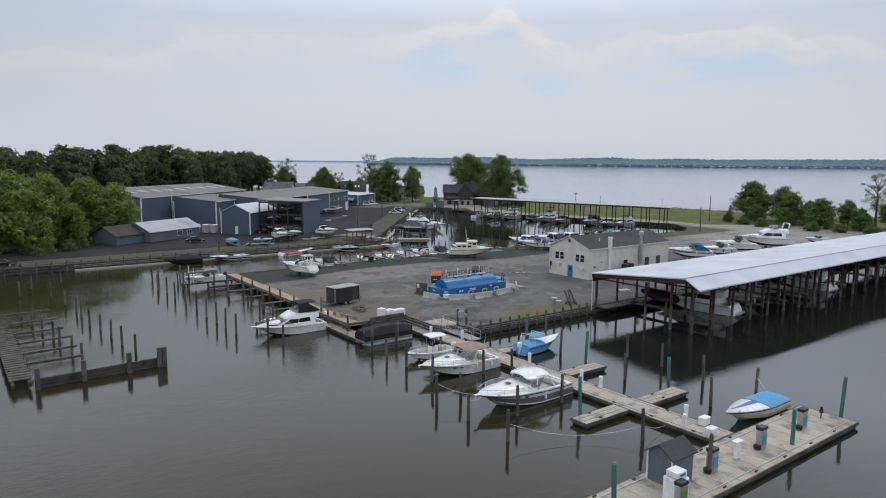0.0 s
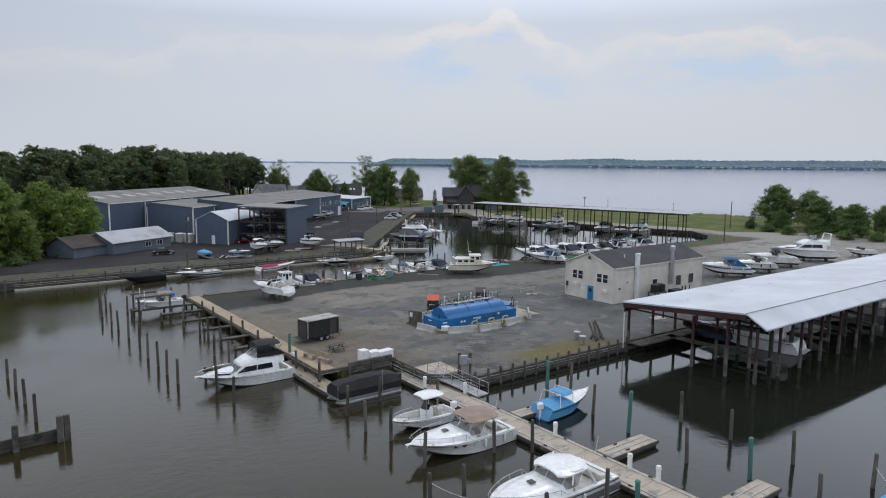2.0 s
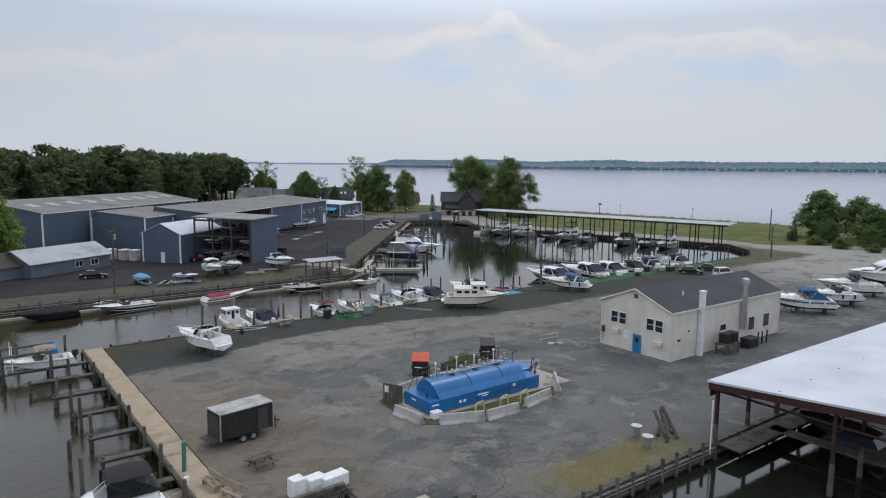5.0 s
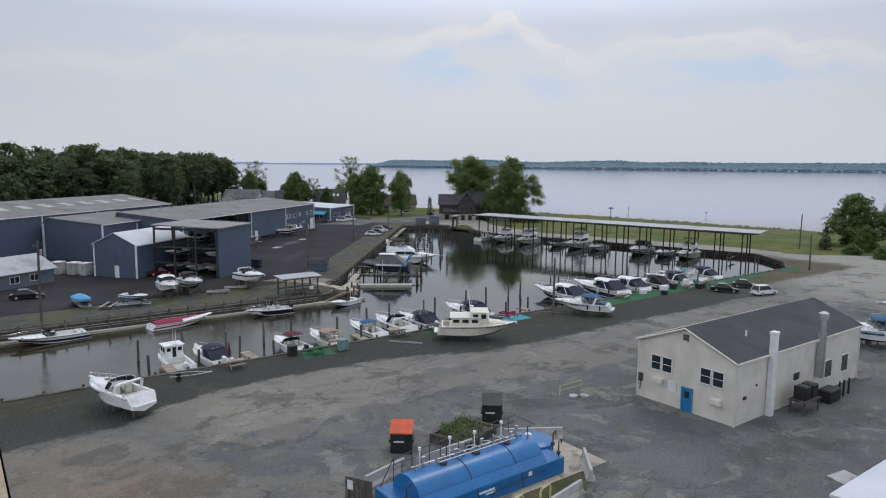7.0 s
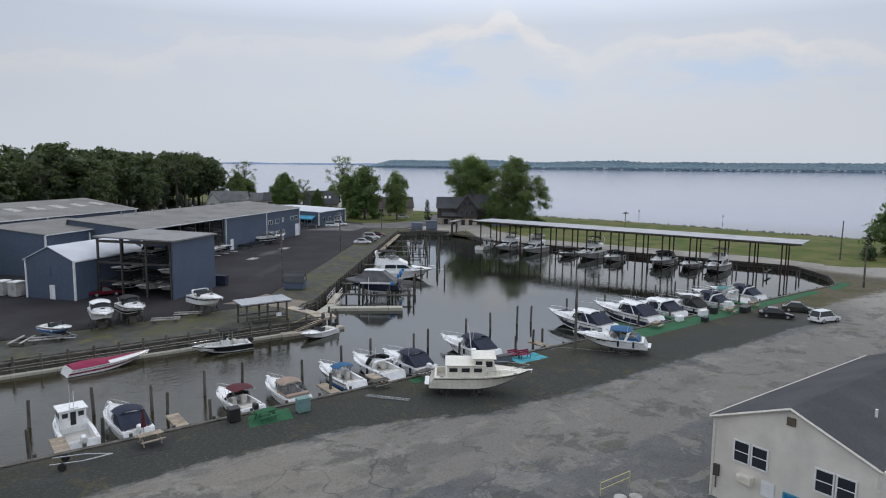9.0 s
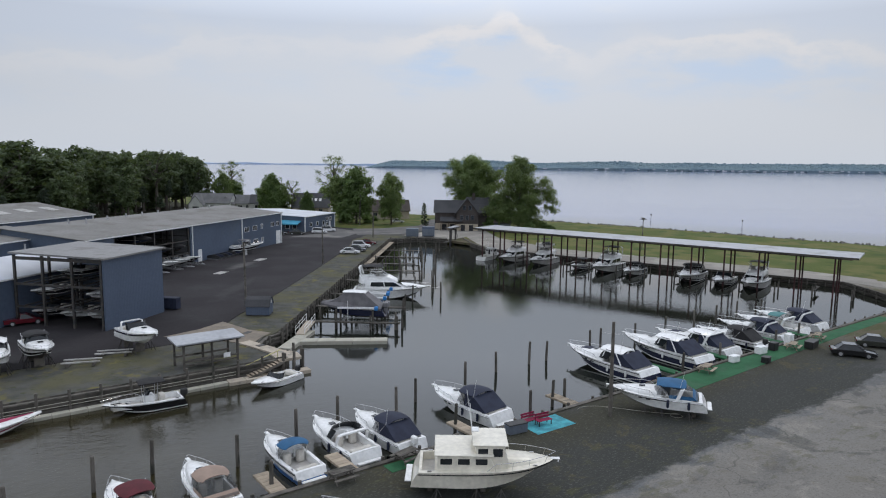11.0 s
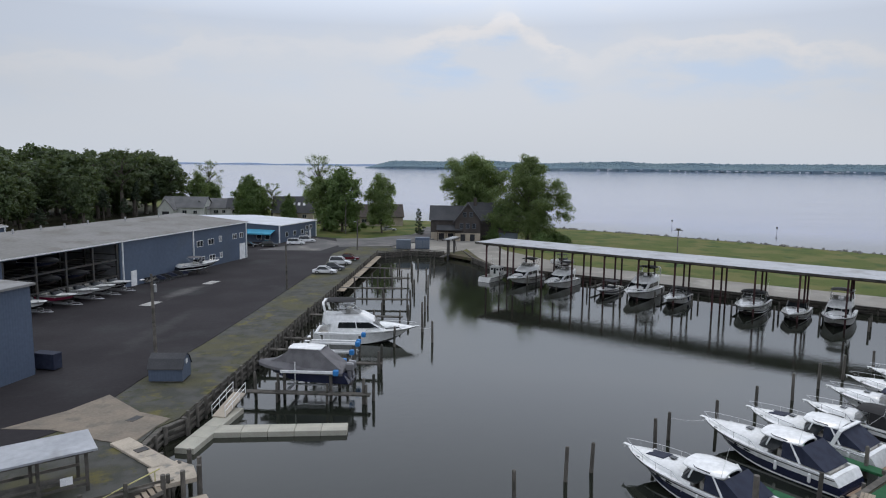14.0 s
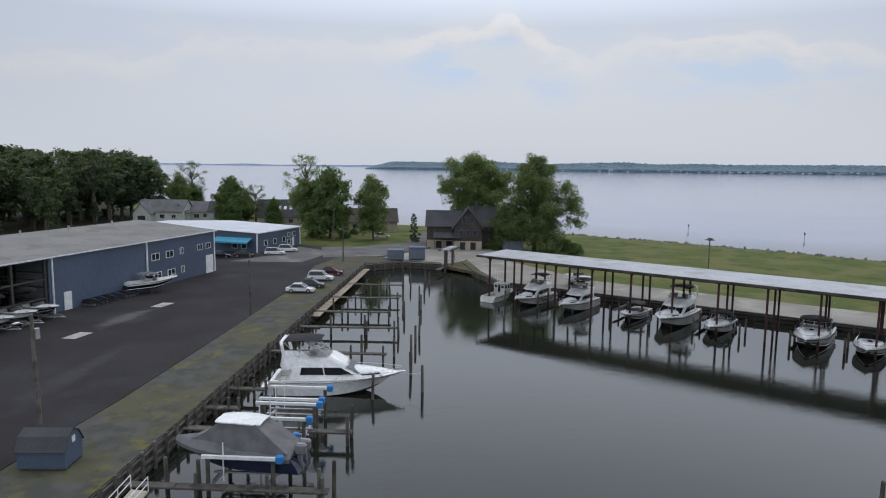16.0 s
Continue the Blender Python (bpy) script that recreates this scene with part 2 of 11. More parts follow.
BOTTOM = mat("antifouling_paint", (0.02, 0.022, 0.03), (0.05, 0.04, 0.035), 1.2, 0.85)
NAVYCAN = mat("navy_canvas", (0.012, 0.016, 0.035), (0.02, 0.026, 0.05), 0.7, 0.8, bump=0.01)
BLUECAN = mat("blue_canvas", (0.02, 0.09, 0.19), (0.025, 0.11, 0.23), 0.7, 0.8, bump=0.01)
TEALCAN = mat("teal_canvas", (0.08, 0.22, 0.22), (0.06, 0.18, 0.18), 0.7, 0.8, bump=0.01)
BLACKCAN = mat("black_canvas", (0.014, 0.014, 0.015), (0.022, 0.021, 0.022), 0.7, 0.85, bump=0.01)
GREYCAN = mat("grey_canvas", (0.16, 0.155, 0.16), (0.12, 0.115, 0.12), 0.9, 0.85, bump=0.015)
TANCAN = mat("tan_canvas", (0.33, 0.24, 0.19), (0.27, 0.20, 0.16), 0.7, 0.8, bump=0.01)
WINECAN = mat("burgundy_canvas", (0.10, 0.012, 0.02), (0.075, 0.01, 0.015), 0.7, 0.8, bump=0.01)
SMOKE = mat("tinted_acrylic", (0.015, 0.018, 0.02), (0.022, 0.026, 0.03), 1.0, 0.06)
VINYL = mat("clear_vinyl", (0.075, 0.08, 0.08), (0.045, 0.05, 0.05), 0.8, 0.1)
VINYL.node_tree.nodes["Principled BSDF"].inputs["Alpha"].default_value = 0.5
STEEL = mat("stainless_steel", (0.62, 0.62, 0.62), None, 0.3, 0.22, 1.0)
ALU = mat("aluminium", (0.50, 0.50, 0.51), (0.42, 0.42, 0.43), 0.5, 0.42, 0.8)
SEAT = mat("seat_vinyl", (0.62, 0.59, 0.53), (0.5, 0.47, 0.42), 0.5, 0.5)
DECKM = mat("boat_sole", (0.55, 0.53, 0.49), (0.45, 0.43, 0.40), 0.8, 0.6)
RUBBER = mat("black_rubber", (0.012, 0.012, 0.012), (0.02, 0.02, 0.02), 0.3, 0.75)
TIMBER = mat("weathered_timber", (0.078, 0.070, 0.060), (0.125, 0.113, 0.097), 0.8, 0.9, bump=0.01, fine=16, vary=0.35, stain=(0.045, 0.045, 0.036), stain_size=0.9)
DARKWOOD = mat("wet_bulkhead_timber", (0.045, 0.04, 0.034), (0.08, 0.072, 0.06), 1.5, 0.85, bump=0.02, stain=(0.02, 0.024, 0.016), stain_size=1.2)
PLANK = mat("boardwalk_timber", (0.36, 0.295, 0.22), (0.28, 0.23, 0.172), 2.0, 0.85, bump=0.008, vary=0.3, stain=(0.14, 0.125, 0.10), stain_size=1.8)
BOARDP = mat("bleached_deck_panel", (0.40, 0.315, 0.215), (0.35, 0.275, 0.19), 1.2, 0.85, bump=0.006, vary=0.12, stain=(0.27, 0.215, 0.15), stain_size=1.4)
CONC = mat("concrete_deck", (0.46, 0.395, 0.315), (0.38, 0.33, 0.265), 1.6, 0.85, bump=0.004, vary=0.18, stain=(0.22, 0.21, 0.185), stain_size=1.2)
CONCW = mat("barrier_concrete", (0.45, 0.44, 0.42), (0.36, 0.35, 0.33), 0.9, 0.85, bump=0.006, stain=(0.25, 0.24, 0.21), stain_size=1.1)
WHITE = mat("white_paint", (0.76, 0.76, 0.75), (0.66, 0.66, 0.65), 0.7, 0.5)
GREENP = mat("green_pile_sleeve", (0.065, 0.19, 0.155), (0.05, 0.145, 0.12), 0.7, 0.5, stain=(0.03, 0.07, 0.06), stain_size=0.5)
REDIRON = mat("red_oxide_steel", (0.06, 0.017, 0.018), (0.035, 0.014, 0.014), 0.8, 0.7, stain=(0.03, 0.02, 0.018), stain_size=0.9)
IRON = mat("dark_steel", (0.05, 0.05, 0.052), (0.08, 0.07, 0.06), 0.6, 0.6, 0.3)
ROOFW = ribbed(mat("white_metal_roof", (0.575, 0.595, 0.635), (0.55, 0.57, 0.61), 14.0, 0.55, 0.0, fine=3), 0.9, 0.002)
ROOFG = ribbed(mat("galvanised_roof", (0.40, 0.41, 0.43), (0.34, 0.35, 0.37), 4.0, 0.5, 0.1, fine=9, stain=(0.27, 0.27, 0.27), stain_size=3), 0.6, 0.006)
ROOFD = ribbed(mat("dull_grey_metal_roof", (0.21, 0.205, 0.20), (0.25, 0.245, 0.24), 3.0, 0.6, 0.1, fine=9, stain=(0.16, 0.15, 0.14), stain_size=3), 0.6, 0.006)
ROOFT = mat("tan_weathered_roof", (0.172, 0.165, 0.152), (0.205, 0.198, 0.188), 6.0, 0.8, stain=(0.145, 0.134, 0.118), stain_size=5)
SHINGLE = mat("dark_asphalt_shingle", (0.065, 0.066, 0.07), (0.08, 0.08, 0.083), 3.0, 0.9, bump=0.01, fine=20, spec=0.2)
BROWNSH = mat("brown_asphalt_shingle", (0.085, 0.072, 0.062), (0.065, 0.056, 0.05), 3.0, 0.9, bump=0.01, fine=20, spec=0.2)
SIDING = ribbed(mat("cream_siding", (0.66, 0.615, 0.545), (0.635, 0.59, 0.52), 5.0, 0.6, stain=(0.61, 0.565, 0.495), stain_size=7, fine=3), 0.22, 0.003, "Z")
BLUEMET = ribbed(mat("slate_blue_metal_siding", (0.082, 0.108, 0.155), (0.072, 0.096, 0.138), 6.0, 0.5, stain=(0.078, 0.100, 0.135), stain_size=7), 0.3, 0.006)
BLUEMET2 = ribbed(mat("slate_blue_panel", (0.080, 0.104, 0.150), (0.073, 0.096, 0.139), 4.0, 0.5), 0.3, 0.006)
GREYSID = ribbed(mat("grey_siding", (0.13, 0.155, 0.19), (0.11, 0.13, 0.16), 3.0, 0.6), 0.2, 0.015, "Z")
DARKHOUSE = ribbed(mat("dark_cedar_shingle_wall", (0.05, 0.042, 0.038), (0.07, 0.06, 0.055), 1.5, 0.9), 0.2, 0.02, "Z")
BEIGE = ribbed(mat("beige_siding", (0.42, 0.36, 0.28), (0.36, 0.31, 0.24), 2.0, 0.8), 0.2, 0.02, "Z")
# near-black tone standing for the shade inside openings and bays
DIM = mat("interior_shade_tone", (0.02, 0.021, 0.024), (0.03, 0.03, 0.033), 2.0, 0.9)
GLASS = mat("window_glass", (0.02, 0.024, 0.03), (0.03, 0.034, 0.04), 1.0, 0.05)
TANKB = mat("blue_tank_paint", (0.012, 0.140, 0.37), (0.010, 0.120, 0.32), 1.8, 0.36, coat=0.1, stain=(0.024, 0.135, 0.32), stain_size=2.5)
BLUEDOOR = mat("blue_door_paint", (0.02, 0.18, 0.42), None, 1.0, 0.4)
ORANGE = mat("orange_lid", (0.62, 0.10, 0.03), (0.5, 0.08, 0.03), 0.8, 0.5)
BLACKP = mat("black_paint", (0.015, 0.015, 0.016), (0.025, 0.024, 0.023), 0.7, 0.5)
GREENCARPET = mat("green_outdoor_carpet", (0.016, 0.090, 0.036), (0.022, 0.112, 0.046), 1.6, 0.95, bump=0.01, stain=(0.035, 0.10, 0.05), stain_size=2)
CYANMAT = mat("turquoise_mat", (0.045, 0.22, 0.265), (0.07, 0.38, 0.44), 0.8, 0.9)
ASPHALT = mat("new_asphalt", (0.027, 0.024, 0.026), (0.036, 0.033, 0.035), 9.0, 0.9, fine=30, stain=(0.042, 0.041, 0.042), stain_size=11, spec=0.2)


def wear_streak(m, c, u, half, wide, col):
    """A pale scuffed streak on a surface: centre, direction, half length and half width in metres."""
    n, l = m.node_tree.nodes, m.node_tree.links
    hs = [x for x in n if x.bl_idname == "ShaderNodeHueSaturation"][0]
    old = hs.inputs["Color"].links[0].from_socket
    tc = n.new("ShaderNodeTexCoord")
    mp = n.new("ShaderNodeMapping")
    mp.vector_type = "TEXTURE"
    mp.inputs["Location"].default_value = (c[0], c[1], 0)
    mp.inputs["Rotation"].default_value = (0, 0, math.atan2(u[1], u[0]))
    mp.inputs["Scale"].default_value = (half, wide, 100)
    l.new(tc.outputs["Object"], mp.inputs[0])
    ln = n.new("ShaderNodeVectorMath")
    ln.operation = "LENGTH"
    l.new(mp.outputs[0], ln.inputs[0])
    nz_ = n.new("ShaderNodeTexNoise")
    nz_.inputs["Scale"].default_value, nz_.inputs["Detail"].default_value = 0.5, 6
    l.new(tc.outputs["Object"], nz_.inputs["Vector"])
    ad = n.new("ShaderNodeMath")
    ad.operation = "MULTIPLY_ADD"
    l.new(nz_.outputs[0], ad.inputs[0])
    ad.inputs[1].default_value = 1.4
    l.new(ln.outputs["Value"], ad.inputs[2])
    r_ = n.new("ShaderNodeMapRange")
    r_.interpolation_type = "SMOOTHSTEP"
    r_.inputs[1].default_value, r_.inputs[2].default_value, r_.inputs[3].default_value, r_.inputs[4].default_value = 0.9, 1.9, 0.75, 0.0
    l.new(ad.outputs[0], r_.inputs[0])
    x = n.new("ShaderNodeMix")
    x.data_type = "RGBA"
    l.new(r_.outputs[0], x.inputs[0])
    l.new(old, x.inputs[6])
    x.inputs[7].default_value = (*col, 1)
    l.new(x.outputs[2], hs.inputs["Color"])


wear_streak(ASPHALT, (112.0, 212.5), (0.70, 0.71), 6.5, 1.5, (0.125, 0.12, 0.115))
wear_streak(ASPHALT, (103.0, 190.0), (0.62, 0.78), 12.0, 1.6, (0.052, 0.050, 0.050))
ROAD = mat("old_road", (0.15, 0.145, 0.14), (0.115, 0.112, 0.11), 6.0, 0.9, fine=24, stain=(0.20, 0.19, 0.175), stain_size=5, spec=0.2)
GRAVEL = mat("gravel_road", (0.30, 0.28, 0.25), (0.24, 0.225, 0.20), 7.0, 0.95, bump=0.02, fine=40, stain=(0.35, 0.33, 0.29), stain_size=6, spec=0.2)
STONE = mat("riprap_stone", (0.16, 0.155, 0.145), (0.24, 0.23, 0.21), 0.8, 0.9, bump=0.03, vary=0.4)
BARK = mat("bark", (0.075, 0.062, 0.05), (0.11, 0.095, 0.08), 0.5, 0.95, bump=0.03)
CARPAINT = [mat("car_white", (0.75, 0.75, 0.76), None, 2.0, 0.2, coat=0.6), mat("car_black", (0.012, 0.012, 0.013), None, 2.0, 0.2, coat=0.6), mat("car_red", (0.10, 0.008, 0.015), None, 2.0, 0.2, coat=0.6), mat("car_grey", (0.07, 0.075, 0.085), None, 2.0, 0.2, coat=0.6), mat("car_olive", (0.035, 0.038, 0.03), None, 2.0, 0.2, coat=0.6)]
BROWNC = mat("brown_pallet", (0.09, 0.07, 0.05), (0.12, 0.095, 0.07), 0.6, 0.9)
PALETEAL = mat("faded_teal_cabinet_paint", (0.16, 0.26, 0.25), (0.13, 0.22, 0.21), 0.5, 0.6)
CYANP = mat("cyan_pump_panel", (0.05, 0.28, 0.42), (0.04, 0.22, 0.34), 0.4, 0.4)
LIMEP = mat("green_pump_panel", (0.12, 0.30, 0.05), (0.10, 0.25, 0.05), 0.4, 0.4)
LIFTBLUE = mat("blue_lift_motor_cover", (0.03, 0.20, 0.50), None, 0.4, 0.5)
AWNING = mat("turquoise_awning", (0.08, 0.36, 0.52), None, 0.6, 0.7)
YELLOWP = mat("faded_yellow_paint", (0.55, 0.50, 0.22), (0.48, 0.43, 0.2), 0.5, 0.7)


def leaf_mat(name, a, b_):
    m = mat(name, a, b_, 2.5, 0.6, fine=3, vary=0.35)
    p = m.node_tree.nodes["Principled BSDF"]
    p.inputs["Subsurface Weight"].default_value = 0.0
    n, l = m.node_tree.nodes, m.node_tree.links
    tr = n.new("ShaderNodeBsdfTranslucent")
    mx = n.new("ShaderNodeMixShader")
    mx.inputs[0].default_value = 0.36
    tr.inputs[0].default_value = (a[0] * 1.7, a[1] * 1.6, a[2], 1)
    geo = n.new("ShaderNodeNewGeometry")
    jit = n.new("ShaderNodeMapRange")
    jit.inputs[3].default_value, jit.inputs[4].default_value = 0.62, 1.42
    l.new(geo.outputs["Random Per Island"], jit.inputs[0])
    mul = n.new("ShaderNodeVectorMath")
    mul.operation = "SCALE"
    l.new(p.inputs["Base Color"].links[0].from_socket, mul.inputs[0])
    l.new(jit.outputs[0], mul.inputs["Scale"])
    l.new(mul.outputs[0], p.inputs["Base Color"])
    out = n["Material Output"]
    l.new(p.outputs[0], mx.inputs[1])
    l.new(tr.outputs[0], mx.inputs[2])
    l.new(mx.outputs[0], out.inputs[0])
    return m


LEAF = leaf_mat("oak_leaves", (0.138, 0.190, 0.066), (0.096, 0.140, 0.050))
LEAF3 = leaf_mat("deep_woods_leaves", (0.086, 0.118, 0.052), (0.054, 0.080, 0.038))
LEAF4 = leaf_mat("bright_grove_leaves", (0.150, 0.215, 0.046), (0.105, 0.160, 0.036))
LEAF2 = leaf_mat("light_leaves", (0.108, 0.162, 0.052), (0.074, 0.120, 0.038))
PINEL = leaf_mat("dark_pine_needles", (0.040, 0.058, 0.036), (0.050, 0.070, 0.042))
GRASS = mat("mown_grass", (0.084, 0.106, 0.026), (0.132, 0.130, 0.044), 9.0, 0.95, bump=0.03, fine=30, stain=(0.054, 0.088, 0.022), stain_size=5, spec=0.2, contrast=(0.40, 0.60))


def water_mat():
    m = mat("brackish_water", (0.014, 0.0165, 0.0125), (0.018, 0.020, 0.014), 40.0, 0.04, ior=1.39)
    n, l = m.node_tree.nodes, m.node_tree.links
    hs = [x for x in n if x.bl_idname == "ShaderNodeHueSaturation"][0]
    river = hs.inputs["Color"].links[0].from_socket
    tc = n.new("ShaderNodeTexCoord")
    gust = n.new("ShaderNodeTexNoise")
    gust.inputs["Scale"].default_value = 0.035
    gust.inputs["Detail"].default_value = 2
    l.new(tc.outputs["Object"], gust.inputs["Vector"])
    gm = n.new("ShaderNodeMapRange")
    gm.inputs[1].default_value, gm.inputs[2].default_value = 0.38, 0.66
    gm.inputs[3].default_value, gm.inputs[4].default_value = 0.12, 1.0
    l.new(gust.outputs[0], gm.inputs[0])
    sp = n.new("ShaderNodeSeparateXYZ")
    l.new(tc.outputs["Object"], sp.inputs[0])
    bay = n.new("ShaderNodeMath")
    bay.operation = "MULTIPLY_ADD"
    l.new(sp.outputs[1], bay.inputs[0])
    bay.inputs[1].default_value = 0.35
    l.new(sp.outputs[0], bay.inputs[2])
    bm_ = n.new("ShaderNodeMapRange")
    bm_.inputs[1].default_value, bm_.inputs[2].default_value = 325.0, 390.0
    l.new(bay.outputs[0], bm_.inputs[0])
    calm = n.new("ShaderNodeMath")
    calm.operation = "MULTIPLY"
    l.new(gm.outputs[0], calm.inputs[0])
    calm.inputs[1].default_value = 0.36
    gb = n.new("ShaderNodeMix")
    l.new(bm_.outputs[0], gb.inputs[0])
    l.new(calm.outputs[0], gb.inputs[2])
    gb.inputs[3].default_value = 0.16
    gm = gb
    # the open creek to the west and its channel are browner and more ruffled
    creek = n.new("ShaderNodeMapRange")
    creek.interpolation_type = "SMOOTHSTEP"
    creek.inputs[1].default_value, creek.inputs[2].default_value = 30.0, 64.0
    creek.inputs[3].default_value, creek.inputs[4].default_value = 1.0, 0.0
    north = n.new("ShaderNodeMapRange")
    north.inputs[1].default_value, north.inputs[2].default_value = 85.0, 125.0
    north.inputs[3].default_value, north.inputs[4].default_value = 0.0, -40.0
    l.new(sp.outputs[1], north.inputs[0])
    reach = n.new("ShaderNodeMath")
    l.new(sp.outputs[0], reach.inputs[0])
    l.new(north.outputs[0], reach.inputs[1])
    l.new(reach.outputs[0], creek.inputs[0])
    ruffle = n.new("ShaderNodeMath")
    ruffle.operation = "MULTIPLY_ADD"
    l.new(creek.outputs[0], ruffle.inputs[0])
    ruffle.inputs[1].default_value, ruffle.inputs[2].default_value = 0.62, 0.17
    l.new(ruffle.outputs[0], calm.inputs[1])
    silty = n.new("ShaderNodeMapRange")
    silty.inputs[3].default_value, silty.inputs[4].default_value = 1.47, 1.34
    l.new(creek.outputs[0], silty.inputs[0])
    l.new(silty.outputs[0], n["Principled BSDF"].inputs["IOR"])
    brown = n.new("ShaderNodeMix")
    brown.data_type = "RGBA"
    l.new(creek.outputs[0], brown.inputs[0])
    l.new(river, brown.inputs[6])
    brown.inputs[7].default_value = (0.030, 0.0255, 0.012, 1)
    river = brown.outputs[2]
    # the open bay's base colour holds pale blue sky sheen, in long wind streaks
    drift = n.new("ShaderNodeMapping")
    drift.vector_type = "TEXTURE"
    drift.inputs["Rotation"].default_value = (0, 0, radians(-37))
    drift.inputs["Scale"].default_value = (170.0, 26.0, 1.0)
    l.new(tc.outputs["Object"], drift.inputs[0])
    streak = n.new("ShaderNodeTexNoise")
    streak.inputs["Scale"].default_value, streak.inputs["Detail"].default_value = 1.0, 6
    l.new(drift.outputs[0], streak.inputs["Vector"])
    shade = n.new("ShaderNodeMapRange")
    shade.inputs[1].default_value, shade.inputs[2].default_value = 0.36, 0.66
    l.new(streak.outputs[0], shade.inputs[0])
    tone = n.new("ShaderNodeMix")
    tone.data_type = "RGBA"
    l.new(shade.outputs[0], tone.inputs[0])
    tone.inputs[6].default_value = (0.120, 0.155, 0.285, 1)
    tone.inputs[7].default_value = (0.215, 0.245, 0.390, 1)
    bay_sheen = n.new("ShaderNodeMix")
    bay_sheen.data_type = "RGBA"
    l.new(bm_.outputs[0], bay_sheen.inputs[0])
    l.new(river, bay_sheen.inputs[6])
    l.new(tone.outputs[2], bay_sheen.inputs[7])
    l.new(bay_sheen.outputs[2], hs.inputs["Color"])
    rg = n.new("ShaderNodeMapRange")
    rg.inputs[3].default_value, rg.inputs[4].default_value = 0.04, 0.10
    l.new(bm_.outputs[0], rg.inputs[0])
    l.new(rg.outputs[0], n["Principled BSDF"].inputs["Roughness"])
    last = None
    for s, d, k in ((0.8, 0.06, 3), (2.6, 0.035, 3), (7.0, 0.012, 2)):
        mp = n.new("ShaderNodeMapping")
        mp.inputs["Rotation"].default_value = (0, 0, 0.6)
        mp.inputs["Scale"].default_value = (1.0, 1.7, 1.0)
        l.new(tc.outputs["Object"], mp.inputs[0])
        t = n.new("ShaderNodeTexNoise")
        t.inputs["Scale"].default_value = s
        t.inputs["Detail"].default_value = k
        l.new(mp.outputs[0], t.inputs["Vector"])
        bp = n.new("ShaderNodeBump")
        bp.inputs["Distance"].default_value = d
        l.new(gm.outputs[0], bp.inputs["Strength"])
        l.new(t.outputs[0], bp.inputs["Height"])
        if last:
            l.new(last.outputs[0], bp.inputs["Normal"])
        last = bp
    l.new(last.outputs[0], n["Principled BSDF"].inputs["Normal"])
    return m


